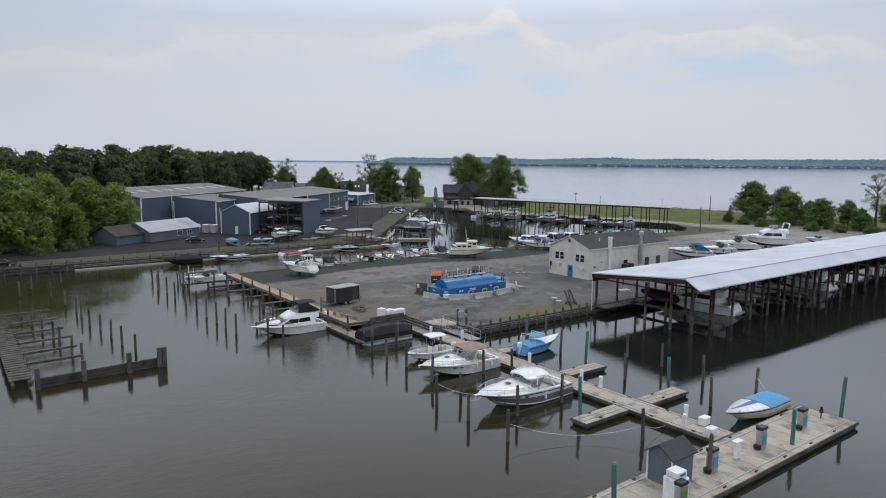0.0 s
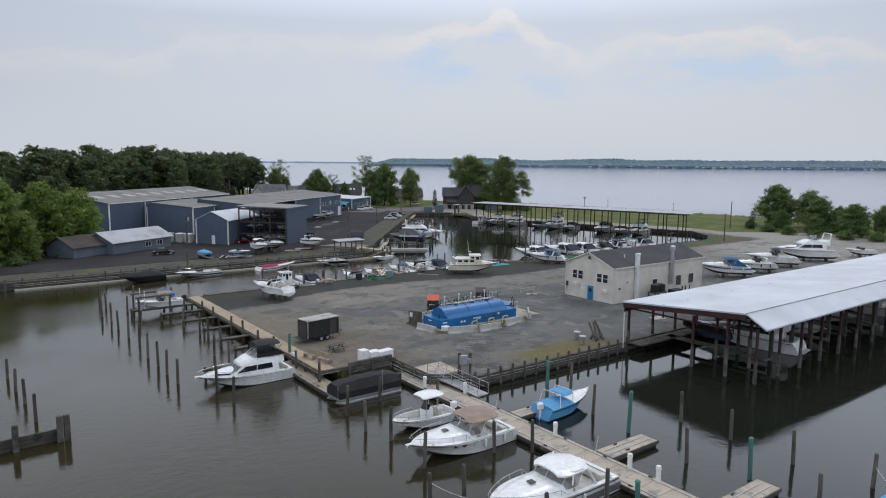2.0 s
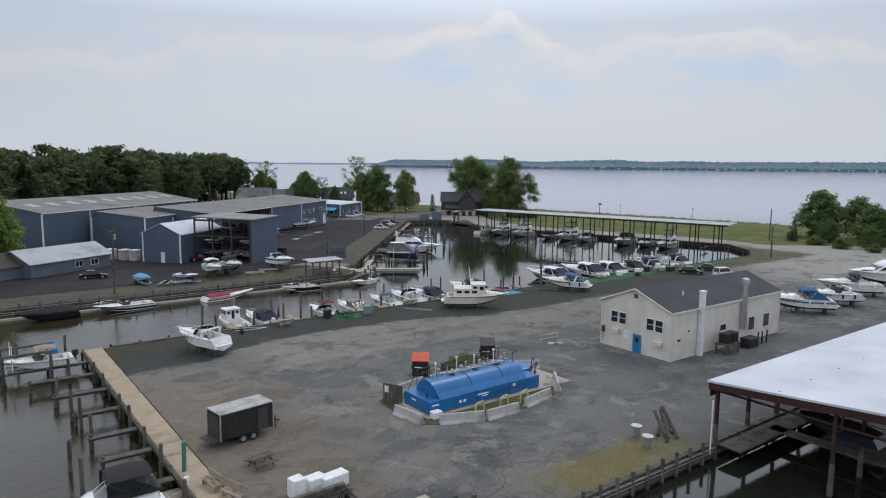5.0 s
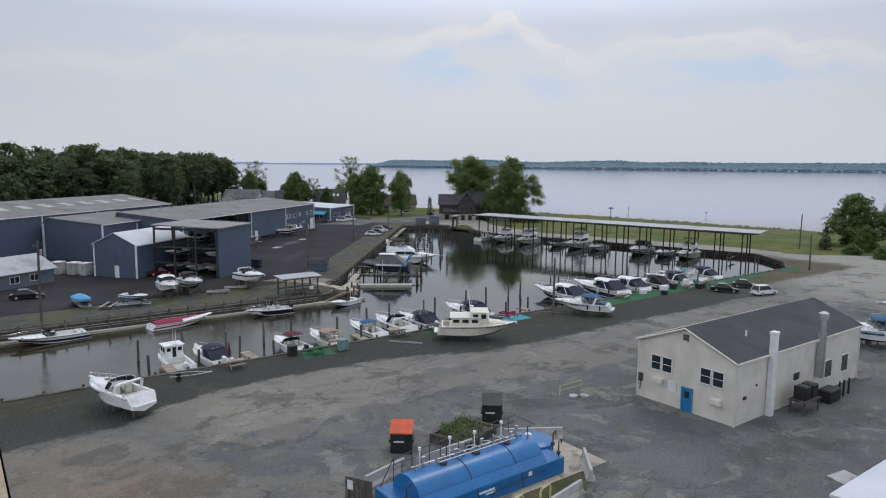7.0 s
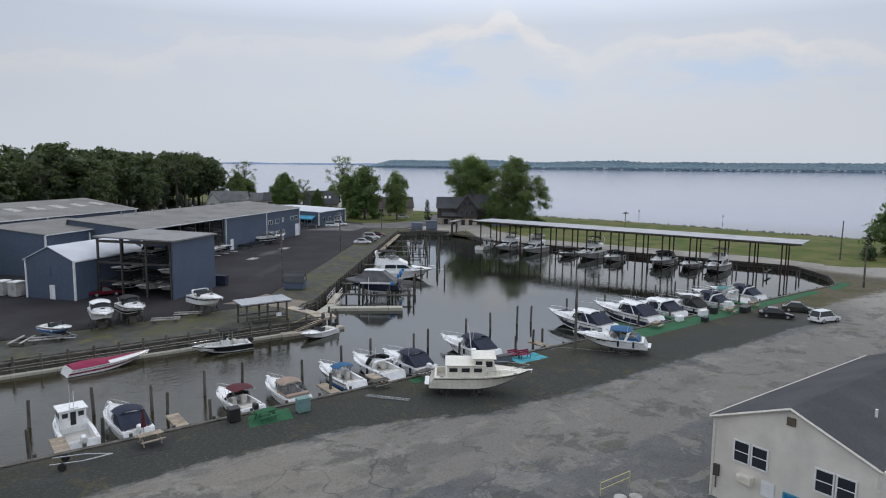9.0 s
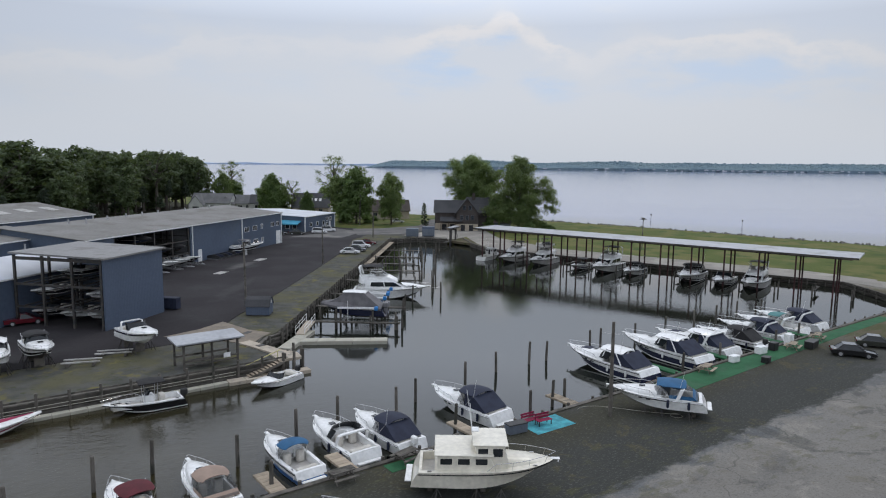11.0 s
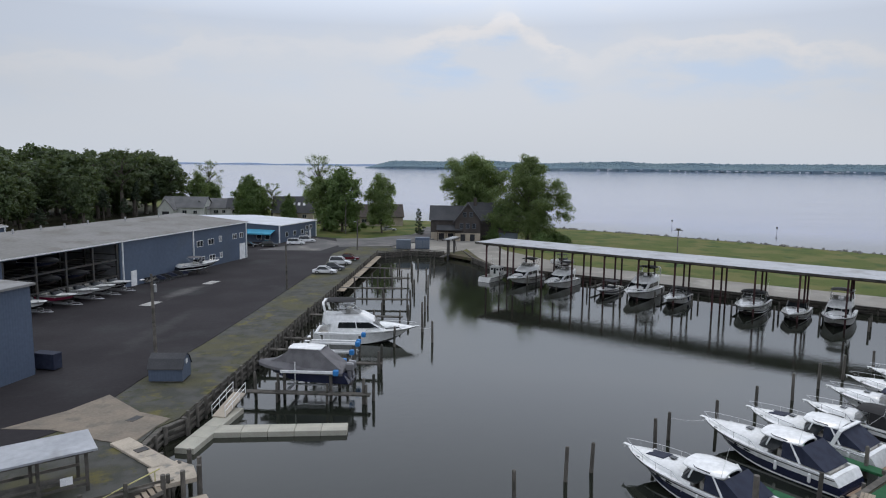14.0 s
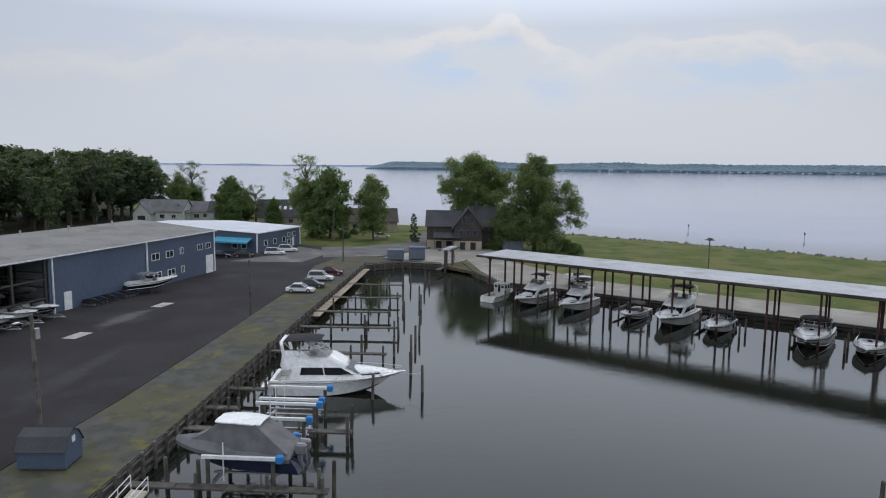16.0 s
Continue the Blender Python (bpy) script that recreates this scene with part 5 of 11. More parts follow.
# office building with turquoise awning
B4 = building("marina_office", "slate-blue office building with a white roof", (150.8, 266.0), 35.5, 19.2, 40.5, 5.8, 6.5, BLUEMET, ROOFW, 0.3)
m4 = frame_of((150.8, 266.0), 35.5)
for x in (3.5, 7.5, 11.5):
    wall_window(B4, m4 @ pose(x, -0.03, 3.3), 1.3, 1.2, (1, 1))
for x, z in ((14.0, 4.3), (16.2, 4.3), (13.8, 2.6)):
    wall_window(B4, m4 @ pose(x, -0.03, z), 1.4, 1.0, (2, 1))
for y in (3.5, 6, 12.5, 14.2, 15.9, 17.6):
    wall_window(B4, m4 @ pose(-0.03, y, 2.9, 0, 0, -90), 1.4, 1.5, (1, 1))
bm = bmesh.new()
skin(bm, [[(-0.1, y, 4.7), (-2.2, y, 3.9), (-2.2, y, 3.5), (-2.1, y, 3.5), (-2.1, y, 3.85), (-0.1, y, 4.6)] for y in (1.2, 10.8)], closed=True, caps=True)
part("awning", bm, AWNING, B4, "turquoise fabric awning")
simple("door", WHITE, [((15.8, -0.05, 2.4), (0.9, 0.1, 2.1))], B4)


# dark shingled house on the point
def house(name, label, origin, deg, w, d, z0, eave, ridge, wall_m, roof_m, wins=(), **kw):
    h = building(name, label, origin, deg, w, d, eave, ridge, wall_m, roof_m, 0.45, z0=z0, trim=False, category="house", **kw)
    m = frame_of(origin, deg)
    for x, z, ww, hh in wins:
        wall_window(h, m @ pose(x, -0.03, z), ww, hh, (2, 1), CONCW if wall_m is not DARKHOUSE else BROWNC)
    return h


HP = house("shingled_house", "dark shingled old house with steep gables", (190.6, 254.8), -38, 17.0, 9.5, 1.0, 6.8, 10.2, DARKHOUSE, SHINGLE, ((2.5, 2.6, 1.4, 1.3), (5.5, 2.6, 1.4, 1.3), (9, 5.3, 1.1, 1.3), (12, 5.3, 1.1, 1.3), (12, 2.6, 1.6, 1.5)))
bm = bmesh.new()
ring = [(6.2, 6.1), (10.3, 11.5), (14.4, 6.1), (14.4, 5.85), (10.3, 11.2), (6.2, 5.85)]
skin(bm, [[(x, y, z) for x, z in ring] for y in (-2.9, 5.0)], closed=True, caps=True)
part("gable_roof", bm, SHINGLE, HP)
bm = bmesh.new()
ring = [(6.8, 0.6), (13.8, 0.6), (13.8, 6.6), (10.3, 11.1), (6.8, 6.6)]
skin(bm, [[(x, y, z) for x, z in ring] for y in (-2.3, 0.2)], closed=True, caps=True)
part("gable_wall", bm, DARKHOUSE, HP)
# taller cross wing behind the gable, its ridge along the house
bm = bmesh.new()
ring = [(1.4, 6.6), (4.75, 11.4), (8.6, 6.4), (8.6, 6.15), (4.75, 11.1), (1.4, 6.35)]
skin(bm, [[(x, y, z) for y, z in ring] for x in (10.0, 17.8)], closed=True, caps=True)
part("wing_roof", bm, SHINGLE, HP)
bm = bmesh.new()
ring = [(0.3, 0.6), (9.2, 0.6), (8.4, 6.6), (4.75, 11.0), (1.6, 6.6)]
skin(bm, [[(x, y, z) for y, z in ring] for x in (12.5, 17.3)], closed=True, caps=True)
part("wing_wall", bm, DARKHOUSE, HP)
mh = frame_of((190.6, 254.8), -38)
for x, z in ((9.4, 8.3), (11.2, 8.3), (8.6, 5.2), (10.3, 5.2), (12.0, 5.2)):
    wall_window(HP, mh @ pose(x, -2.34, z), 0.9, 1.3, (1, 2), GREYSID)
bm = bmesh.new()
box(bm, (12.4, 4.5, 11.4), (0.9, 0.9, 2.6))
part("chimney", bm, BROWNSH, HP)
bm = bmesh.new()
box(bm, (5.2, -1.6, 4.6), (7.0, 3.4, 0.16), 0, 0, Matrix.Rotation(radians(20), 4, "X"))
part("porch_roof", bm, SHINGLE, HP)
simple("porch_post", BROWNC, [((x, -2.9, 2.4), (0.16, 0.16, 3.2)) for x in (2.0, 4.4, 6.6)], HP)
simple("lower_storey", BEIGE, [((5.2, -0.1, 2.0), (10.2, 0.15, 2.4)), ((10.3, -2.38, 2.0), (6.9, 0.12, 2.4))], HP, "pale weathered lower wall")
simple("basement_door", DIM, [((3.0, -0.2, 1.9), (1.5, 0.1, 2.0)), ((5.6, -0.2, 1.9), (1.5, 0.1, 2.0)), ((9.0, -2.46, 1.9), (1.3, 0.1, 2.0)), ((11.6, -2.46, 1.9), (1.3, 0.1, 2.0))], HP, "dark doorway")
simple("brick_pier", mat("dull_brick", (0.20, 0.085, 0.06), (0.16, 0.07, 0.05), 0.8, 0.9), [((17.4, 2.0, 3.2), (0.3, 2.4, 4.6))], HP)

house("bungalow", "low brown-roofed bungalow with beige gable", (187.0, 303.5), -28, 22.0, 11.0, 1.2, 4.2, 7.9, BEIGE, BROWNSH, ((4, 2.8, 1.6, 1.2), (9, 2.8, 1.6, 1.2), (16, 2.8, 1.6, 1.2)))
DH = house("dark_roof_house", "house with a steep dark roof and skylights", (175.5, 330.0), -32, 14.0, 12.0, 1.4, 4.4, 9.6, BEIGE, SHINGLE, ((4, 3, 1.4, 1.2), (11, 3, 1.4, 1.2)))
bm = bmesh.new()
for i in range(5):
    box(bm, (3.4 + 1.8 * i, 3.0, 7.12), (0.9, 1.5, 0.12), 0, 0, Matrix.Rotation(math.atan2(5.2, 6.0), 4, "X"))
part("skylight", bm, WHITE, DH, "pale glazed skylight")
PALE = ribbed(mat("pale_house_siding", (0.50, 0.50, 0.48), (0.42, 0.42, 0.41), 2.0, 0.7), 0.2, 0.015, "Z")
LSHIN = mat("faded_grey_shingle", (0.155, 0.155, 0.155), (0.125, 0.125, 0.128), 3.0, 0.9, bump=0.01, fine=20, spec=0.2)
G1 = house("grey_house", "pale suburban house with a faded shingle roof and a front gable", (146.5, 366.0), -38, 16, 10, 1.4, 5.0, 8.6, PALE, LSHIN, ((9, 3.2, 1.6, 1.3), (13, 3.2, 1.4, 1.2)))
G2 = house("white_house", "white suburban house with a garage gable", (158.5, 364.0), -38, 13, 9, 1.4, 4.6, 7.8, PALE, LSHIN, ((8, 3.0, 1.8, 1.3), (11, 3.2, 1.2, 1.2)))
G3 = house("white_house", "white suburban house with a grey roof and chimney", (168.0, 356.0), -30, 13, 9, 1.4, 4.8, 8.0, PALE, SHINGLE, ((3, 3.2, 2.2, 1.3), (8, 3.2, 2.2, 1.3)))
for own, x0, x1, zr in ((G1, 0.4, 6.2, 7.9), (G2, 0.4, 5.8, 7.2)):
    mid = (x0 + x1) / 2
    bm = bmesh.new()
    skin(bm, [[(x, y, z) for x, z in ((x0, 1.2), (x1, 1.2), (x1, 4.4), (mid, zr), (x0, 4.4))] for y in (-3.2, 0.4)], closed=True, caps=True)
    part("gable_wall", bm, PALE, own)
    bm = bmesh.new()
    ring = [(x0 - 0.4, 4.15), (mid, zr + 0.22), (x1 + 0.4, 4.15), (x1 + 0.4, 3.98), (mid, zr + 0.04), (x0 - 0.4, 3.98)]
    skin(bm, [[(x, y, z) for x, z in ring] for y in (-3.6, 4.2)], closed=True, caps=True)
    part("gable_roof", bm, LSHIN, own)
    simple("garage_door", DIM, [((mid, -3.24, 2.5), (2.6, 0.1, 2.1))], own, "dark slab drawn as the shade of an open garage")
simple("chimney", WHITE, [((9.6, 4.6, 8.2), (0.8, 0.8, 2.0))], G3)
simple("porch_roof", LSHIN, [((6.5, -1.2, 4.2), (9.0, 2.6, 0.18))], G3)
house("garden_shed", "grey-blue garden shed by the point house", (203.0, 240.0), -38, 5.0, 4.0, 1.0, 3.9, 4.9, GREYSID, BROWNSH)

# ---- covered slips beside the lot ----
CS = thing("covered_slips", "long white-roofed covered boat slips on red steel posts", "boat shelter")
X0, X1 = 75.6, 186.0
bm = bmesh.new()
prof = [(47.2, 5.95), (49.4, 7.2), (64.8, 5.8)]
ring = prof + [(y, z - 0.16) for y, z in prof[::-1]]
skin(bm, [[(x, y, z) for y, z in ring] for x in (X0, X1)], closed=True, caps=True)
part("roof", bm, ROOFW, CS, "white ribbed metal roof")
# shade below the roof is put into this near-black sheet's colour
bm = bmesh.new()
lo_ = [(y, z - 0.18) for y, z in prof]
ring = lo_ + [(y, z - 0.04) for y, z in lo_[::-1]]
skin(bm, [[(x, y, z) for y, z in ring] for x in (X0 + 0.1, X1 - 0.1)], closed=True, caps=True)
UNDER = mat("shaded_stained_underside", (0.045, 0.042, 0.038), (0.065, 0.06, 0.052), 2.0, 0.9, stain=(0.03, 0.028, 0.025), stain_size=2.0)
part("roof_underside", bm, UNDER, CS, "stained roof underside, darkened in its colour for shade")
bm = bmesh.new()
for i in range(24):
    x = X0 + 0.6 + 4.7 * i
    for a, b in (((x, 64.6, 5.36), (x, 49.4, 6.74)), ((x, 49.4, 6.74), (x, 47.5, 5.66))):
        rod(bm, a, b, 0.16, seg=4)
    for y in (51.0, 55.2, 59.5):
        box(bm, (x, y, 5.5), (0.12, 0.12, 1.6))
    rod(bm, (x, 51, 5.0), (x, 64, 5.0), 0.1, seg=4)
for y, z in ((64.4, 5.5), (60, 5.95), (56, 6.3), (52, 6.7), (48.2, 6.2)):
    box(bm, ((X0 + X1) / 2, y, z), (X1 - X0 - 0.4, 0.14, 0.22))
part("truss", bm, REDIRON, CS)
bm = bmesh.new()
skin(bm, [[(X0 + 0.15 + k, y, z) for y, z in ((64.7, 5.60), (49.4, 7.0), (49.4, 6.45), (64.7, 5.10))] for k in (-0.08, 0.08)], closed=True, caps=True)
part("end_girder", bm, REDIRON, CS)
simple("side_girder", REDIRON, [((X0 + 1.2 + 2.2 * i, 64.55, 5.05), (2.16, 0.1, 0.95)) for i in range(50)], CS, "dark red panel under the eave")
bm = bmesh.new()
box(bm, ((X0 + X1) / 2, 49.4, 7.21), (X1 - X0, 0.14, 0.04))
part("ridge_cap", bm, ROOFD, CS)
pm = None
for i in range(24):
    for y in (48.4, 51.6, 55.6, 64.2):
        x = X0 + 0.6 + 4.7 * i
        if y == 55.6 and i > 8:
            continue
        if pm is None:
            b2_ = bmesh.new()
            box(b2_, (0, 0, 3.9), (0.24, 0.24, 3.6))
            pm = part("steel_post", b2_, REDIRON, CS)
            b3_ = bmesh.new()
            rod(b3_, (0, 0, -1.6), (0, 0, 2.3), 0.2, 0.18, 9)
            pl_ = part("timber_post", b3_, TIMBER, CS)
            pl_.location = (x, y, 0)
            pm.location = (x, y, 0)
        else:
            o = pm.copy()
            scene.collection.objects.link(o)
            o.location = (x, y, 0.9 if y == 51.6 else 0)
            o = pl_.copy()
            scene.collection.objects.link(o)
            o.location = (x, y, 0.9 if y == 51.6 else 0)
bm = bmesh.new()
box(bm, ((X0 + X1) / 2, 62.6, 1.0), (X1 - X0, 1.8, 0.14))
for i in range(8):
    box(bm, (82.4 + 14.1 * i, 56.6, 1.0), (1.2, 12.6, 0.14))
part("catwalk", bm, TIMBER, CS, "grey timber catwalk")
bm = bmesh.new()
for i in range(24):
    rod(bm, (X0 + 2 + 4.7 * i, 52.5, -1.5), (X0 + 2 + 4.7 * i, 52.5, 2.6 + (i * 37 % 10) * 0.08), 0.15)
part("post", bm, TIMBER, CS)

# ---- far covered slips ----
FC = thing("far_covered_slips", "long flat metal roof over boat slips on dark posts", "boat shelter", at=Matrix.Translation(CF0) @ Matrix.Rotation(math.atan2(CU.y, CU.x), 4, "Z"))
LEN = (CF1 - CF0).length
bm = bmesh.new()
ring = [(-0.6, 7.42), (8.6, 7.46), (8.6, 7.28), (-0.6, 7.24)]
skin(bm, [[(x, y, z) for y, z in ring] for x in (-1.5, LEN + 1)], closed=True, caps=True)
part("roof", bm, ROOFG, FC, "pale galvanised roof")
# dark sheet under the far roof, its shade painted in as well
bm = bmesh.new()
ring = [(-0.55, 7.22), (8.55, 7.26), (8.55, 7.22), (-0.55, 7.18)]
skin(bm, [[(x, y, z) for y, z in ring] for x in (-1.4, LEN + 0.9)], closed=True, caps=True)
part("roof_underside", bm, UNDER, FC, "stained roof underside, darkened in its colour for shade")
simple("fascia", DARKWOOD, [((LEN / 2 - 0.25, -0.64, 7.27), (LEN + 2.5, 0.06, 0.34))], FC)
bm = bmesh.new()
for i in range(13):
    x = 0.6 + 5.95 * i
    box(bm, (x, 4.0, 7.06), (0.16, 8.8, 0.24))
    rod(bm, (x, 0.2, 6.3), (x, 1.2, 7.15), 0.06, seg=4)
for y in (0.0, 4.0, 8.0):
    box(bm, (LEN / 2, y, 7.04), (LEN, 0.14, 0.24))
part("beam", bm, REDIRON, FC)
pm = None
for i in range(13):
    x = 0.6 + 5.95 * i
    for y in (0.2, 5.0, 8.0):
        if pm is None:
            b2_ = bmesh.new()
            box(b2_, (0, 0, 2.95), (0.24, 0.24, 8.4))
            pm = part("steel_post", b2_, REDIRON, FC)
            pm.location = (x, y, 0)
        else:
            o = pm.copy()
            scene.collection.objects.link(o)
            o.location = (x, y, 0)
bm = bmesh.new()
for i in range(13):
    x = 3.4 + 5.95 * i
    rod(bm, (x, 0.6, -1.5), (x, 0.6, 1.9), 0.14)
    rod(bm, (x, 4.0, -1.5), (x, 4.0, 1.9), 0.14)
    if i % 2:
        simple("finger_pier", TIMBER, [((x, 4.5, 0.95), (0.6, 5.0, 0.12))], FC)
part("post", bm, TIMBER, FC)


# ---- boats ----
TEAK = mat("weathered_teak", (0.30, 0.20, 0.13), (0.24, 0.16, 0.105), 0.5, 0.7, bump=0.004)
# white gelcoat greyed to hold the far roof's shade, with random stains
SHADEGEL = mat("shade_greyed_gelcoat", (0.56, 0.555, 0.53), (0.46, 0.455, 0.43), 1.5, 0.35, stain=(0.40, 0.39, 0.35), stain_size=1.2)
class Hull:
    """Lines of a planing hull: x forward, z up from the waterline, stern at -L/2."""

    def __init__(self, L, B, F, fine=2.3, rise=0.24):
        self.L, self.B, self.F, self.fine, self.rise = L, B, F, fine, rise

    def half(self, s):
        k = max(0.0, (s - 0.38) / 0.62)
        return max(0.02, self.B / 2 * (0.93 + 0.07 * min(1, s / 0.35)) * (1 - k ** self.fine))

    def sheer(self, s):
        return self.F * (0.90 + self.rise * s * s)

    def chine(self, s):
        return 0.04 + self.F * 0.55 * max(0.0, (s - 0.45) / 0.55) ** 2

    def keel(self, s):
        return -0.045 * self.L * (1 - max(0.0, (s - 0.35) / 0.65) ** 2.2) + self.chine(1) * max(0.0, (s - 0.6) / 0.4) ** 2.5

    def x(self, s, v=1.0):
        return -self.L / 2 + s * self.L * (0.87 + 0.13 * v) + 0.055 * self.L * v * max(0.0, 1 - s * 5) ** 2

    def side(self, s, v):
        """Point on the topside: v=0 chine, v=1 sheer."""
        w1 = self.half(s)
        w0 = w1 * (0.88 - 0.45 * max(0.0, s - 0.4) ** 1.5)
        w = w0 + (w1 - w0) * (v ** (0.8 + s))
        z = self.chine(s) + (self.sheer(s) - self.chine(s)) * v
        return self.x(s, v * (0.4 + 0.6 * v)), w, z


def stations(n, a=0.0, b=1.0):
    return [a + (b - a) * i / n for i in range(n + 1)]


def hull_mesh(h, v0, v1, n=16, levels=3):
    bm = bmesh.new()
    for sg in (1, -1):
        rows = []
        for k in range(levels + 1):
            v = v0 + (v1 - v0) * k / levels
            rows.append([(x, w * sg, z) for x, w, z in (h.side(s, v) for s in stations(n))])
        skin(bm, rows)
    ring = [h.side(0, v0 + (v1 - v0) * k / levels) for k in range(levels + 1)]
    bm.faces.new([bm.verts.new((x, w, z)) for x, w, z in ring] + [bm.verts.new((x, -w, z)) for x, w, z in ring[::-1]])
    return bm


def bottom_mesh(h, n=16):
    bm = bmesh.new()
    for sg in (1, -1):
        skin(bm, [[(h.x(s, 0), 0, h.keel(s)) for s in stations(n)], [(x, w * sg, z) for x, w, z in (h.side(s, 0) for s in stations(n))]])
    x, w, z = h.side(0, 0)
    bm.faces.new([bm.verts.new(p) for p in ((x, w, z), (x, -w, z), (x, 0, h.keel(0)))])
    return bm


def deck_mesh(h, a, crown=0.06, inset=0.0, n=14, dz=0.0):
    bm = bmesh.new()
    rows = []
    for s in stations(n, a, 1.0):
        w, z = max(0.015, h.half(s) - inset), h.sheer(s) + dz
        rows.append([(h.x(s), w * k, z + crown * (1 - k * k)) for k in (-1, -0.8, -0.4, 0, 0.4, 0.8, 1)])
    skin(bm, rows)
    return bm


def cockpit_mesh(h, a0, a1, depth, side=0.28):
    """Side decks and the inner walls and sole of a sunk cockpit."""
    deck, sole = bmesh.new(), bmesh.new()
    ss = stations(8, a0, a1)
    for sg in (1, -1):
        skin(deck, [[(h.x(s), h.half(s) * sg, h.sheer(s)) for s in ss], [(h.x(s), (h.half(s) - side) * sg, h.sheer(s) + 0.03) for s in ss], [(h.x(s), (h.half(s) - side - 0.04) * sg, h.sheer(s) - depth) for s in ss]])
    skin(sole, [[(h.x(s), k * (h.half(s) - side - 0.04), h.sheer(s) - depth) for k in (-1, 1)] for s in ss])
    aft = stations(3, 0.0, a0)
    skin(deck, [[(h.x(s), k * h.half(s), h.sheer(s) + 0.02 * (1 - k * k)) for k in (-1, -0.5, 0, 0.5, 1)] for s in aft])
    for s in (a0, a1):
        w = h.half(s)
        skin(deck, [[(h.x(s), -w, h.sheer(s)), (h.x(s), w, h.sheer(s))], [(h.x(s), -w, h.sheer(s) - depth), (h.x(s), w, h.sheer(s) - depth)]])
    return deck, sole


def trunk_mesh(h, a, b, hgt, wid=0.66, n=12):
    """The rounded raised foredeck between stations a and b."""
    bm = bmesh.new()
    rows = []
    for s in stations(n, a, b):
        q = (s - a) / (b - a)
        hh = hgt * (1 - q ** 1.7) + 0.015
        w = h.half(s) * wid * (1 - 0.25 * q)
        z = h.sheer(s) + 0.02
        rows.append([(h.x(s), k * w, z + hh * e + 0.03 * (1 - abs(k))) for k, e in ((-1.08, -0.05), (-1, 0.45), (-0.86, 0.8), (-0.5, 0.97), (0, 1.03), (0.5, 0.97), (0.86, 0.8), (1, 0.45), (1.08, -0.05))])
    skin(bm, rows, caps=True)
    return bm


def shield_path(xf, w, back, n=10, round_=0.55):
    """Plan points of a wrapped windscreen, port to starboard."""
    pts = [(xf - back, -w)]
    for i in range(n + 1):
        a = -math.pi / 2 + math.pi * i / n
        pts.append((xf - w * round_ + w * round_ * math.cos(a), w * math.sin(a)))
    pts.append((xf - back, w))
    return pts


def windscreen(owner, xf, w, back, z0, z1, rake, glass=SMOKE, lean=0.12, posts=True):
    path = shield_path(xf, w, back)
    bm = bmesh.new()
    top = [(x - rake, y * (1 - lean), z1) for x, y in path]
    skin(bm, [[(x, y, z0) for x, y in path], top])
    o = part("windscreen", bm, glass, owner, smooth=False)
    bm = bmesh.new()
    tube(bm, top, 0.03, 5)
    tube(bm, [(x, y, z0 + 0.02) for x, y in path], 0.025, 5)
    if posts:
        for i in (0, 3, 6, 9, len(path) - 1):
            rod(bm, (*path[i], z0), top[i], 0.025, seg=5)
    part("screen_frame", bm, WHITE if glass is not SMOKE else BLACKP, o)
    return top


def canopy(owner, x0, x1, w, z, m, sag=0.12, thick=0.06, name="canopy", round_=0.25):
    """A curved roof sheet: canvas or moulded."""
    bm = bmesh.new()
    rows = []
    n = 8
    for i in range(n + 1):
        q = i / n
        x = x0 + (x1 - x0) * q
        e = 1 - (abs(2 * q - 1) ** 4) * round_
        zz = z + 0.06 * math.sin(math.pi * q)
        top = [(x, w * e * k, zz - sag * abs(k) ** 3) for k in (-1, -0.75, -0.4, 0, 0.4, 0.75, 1)]
        low = [(x, w * e * k, zz - sag * abs(k) ** 3 - thick) for k in (1, 0.75, 0.4, 0, -0.4, -0.75, -1)]
        rows.append(top + low)
    skin(bm, rows, closed=True, caps=True)
    return part(name, bm, m, owner, smooth=True)


def enclosure(owner, x0, x1, w, z0, z1, m, xs=None, name="side_curtain", low_w=None, skirt=None):
    """Canvas or vinyl walls under a top, open in front; the aft panel slopes out."""
    lw = low_w or w
    bm = bmesh.new()
    xm = x0 + 0.55 * (x1 - x0)
    top = [(x1, -w * 0.94, z1), (xm, -w * 0.94, z1), (xm, w * 0.94, z1), (x1, w * 0.94, z1)]
    bot = [(x1, -lw, z0), (x0 - 0.25, -lw, z0), (x0 - 0.25, lw, z0), (x1, lw, z0)]
    skin(bm, [bot, top])
    if skirt:
        lo = bmesh.new()
        skin(lo, [[(x + (0.02 if i in (0, 3) else -0.02), y * 1.015, z0 - 0.02) for i, (x, y, z) in enumerate(bot)], [tuple(Vector((x - 0.02, y * 1.015, z)).lerp(Vector(t_), 0.3)) for (x, y, z), t_ in zip(bot, top)]])
        part("curtain_skirt", lo, skirt, owner)
    return part(name, bm, m, owner)


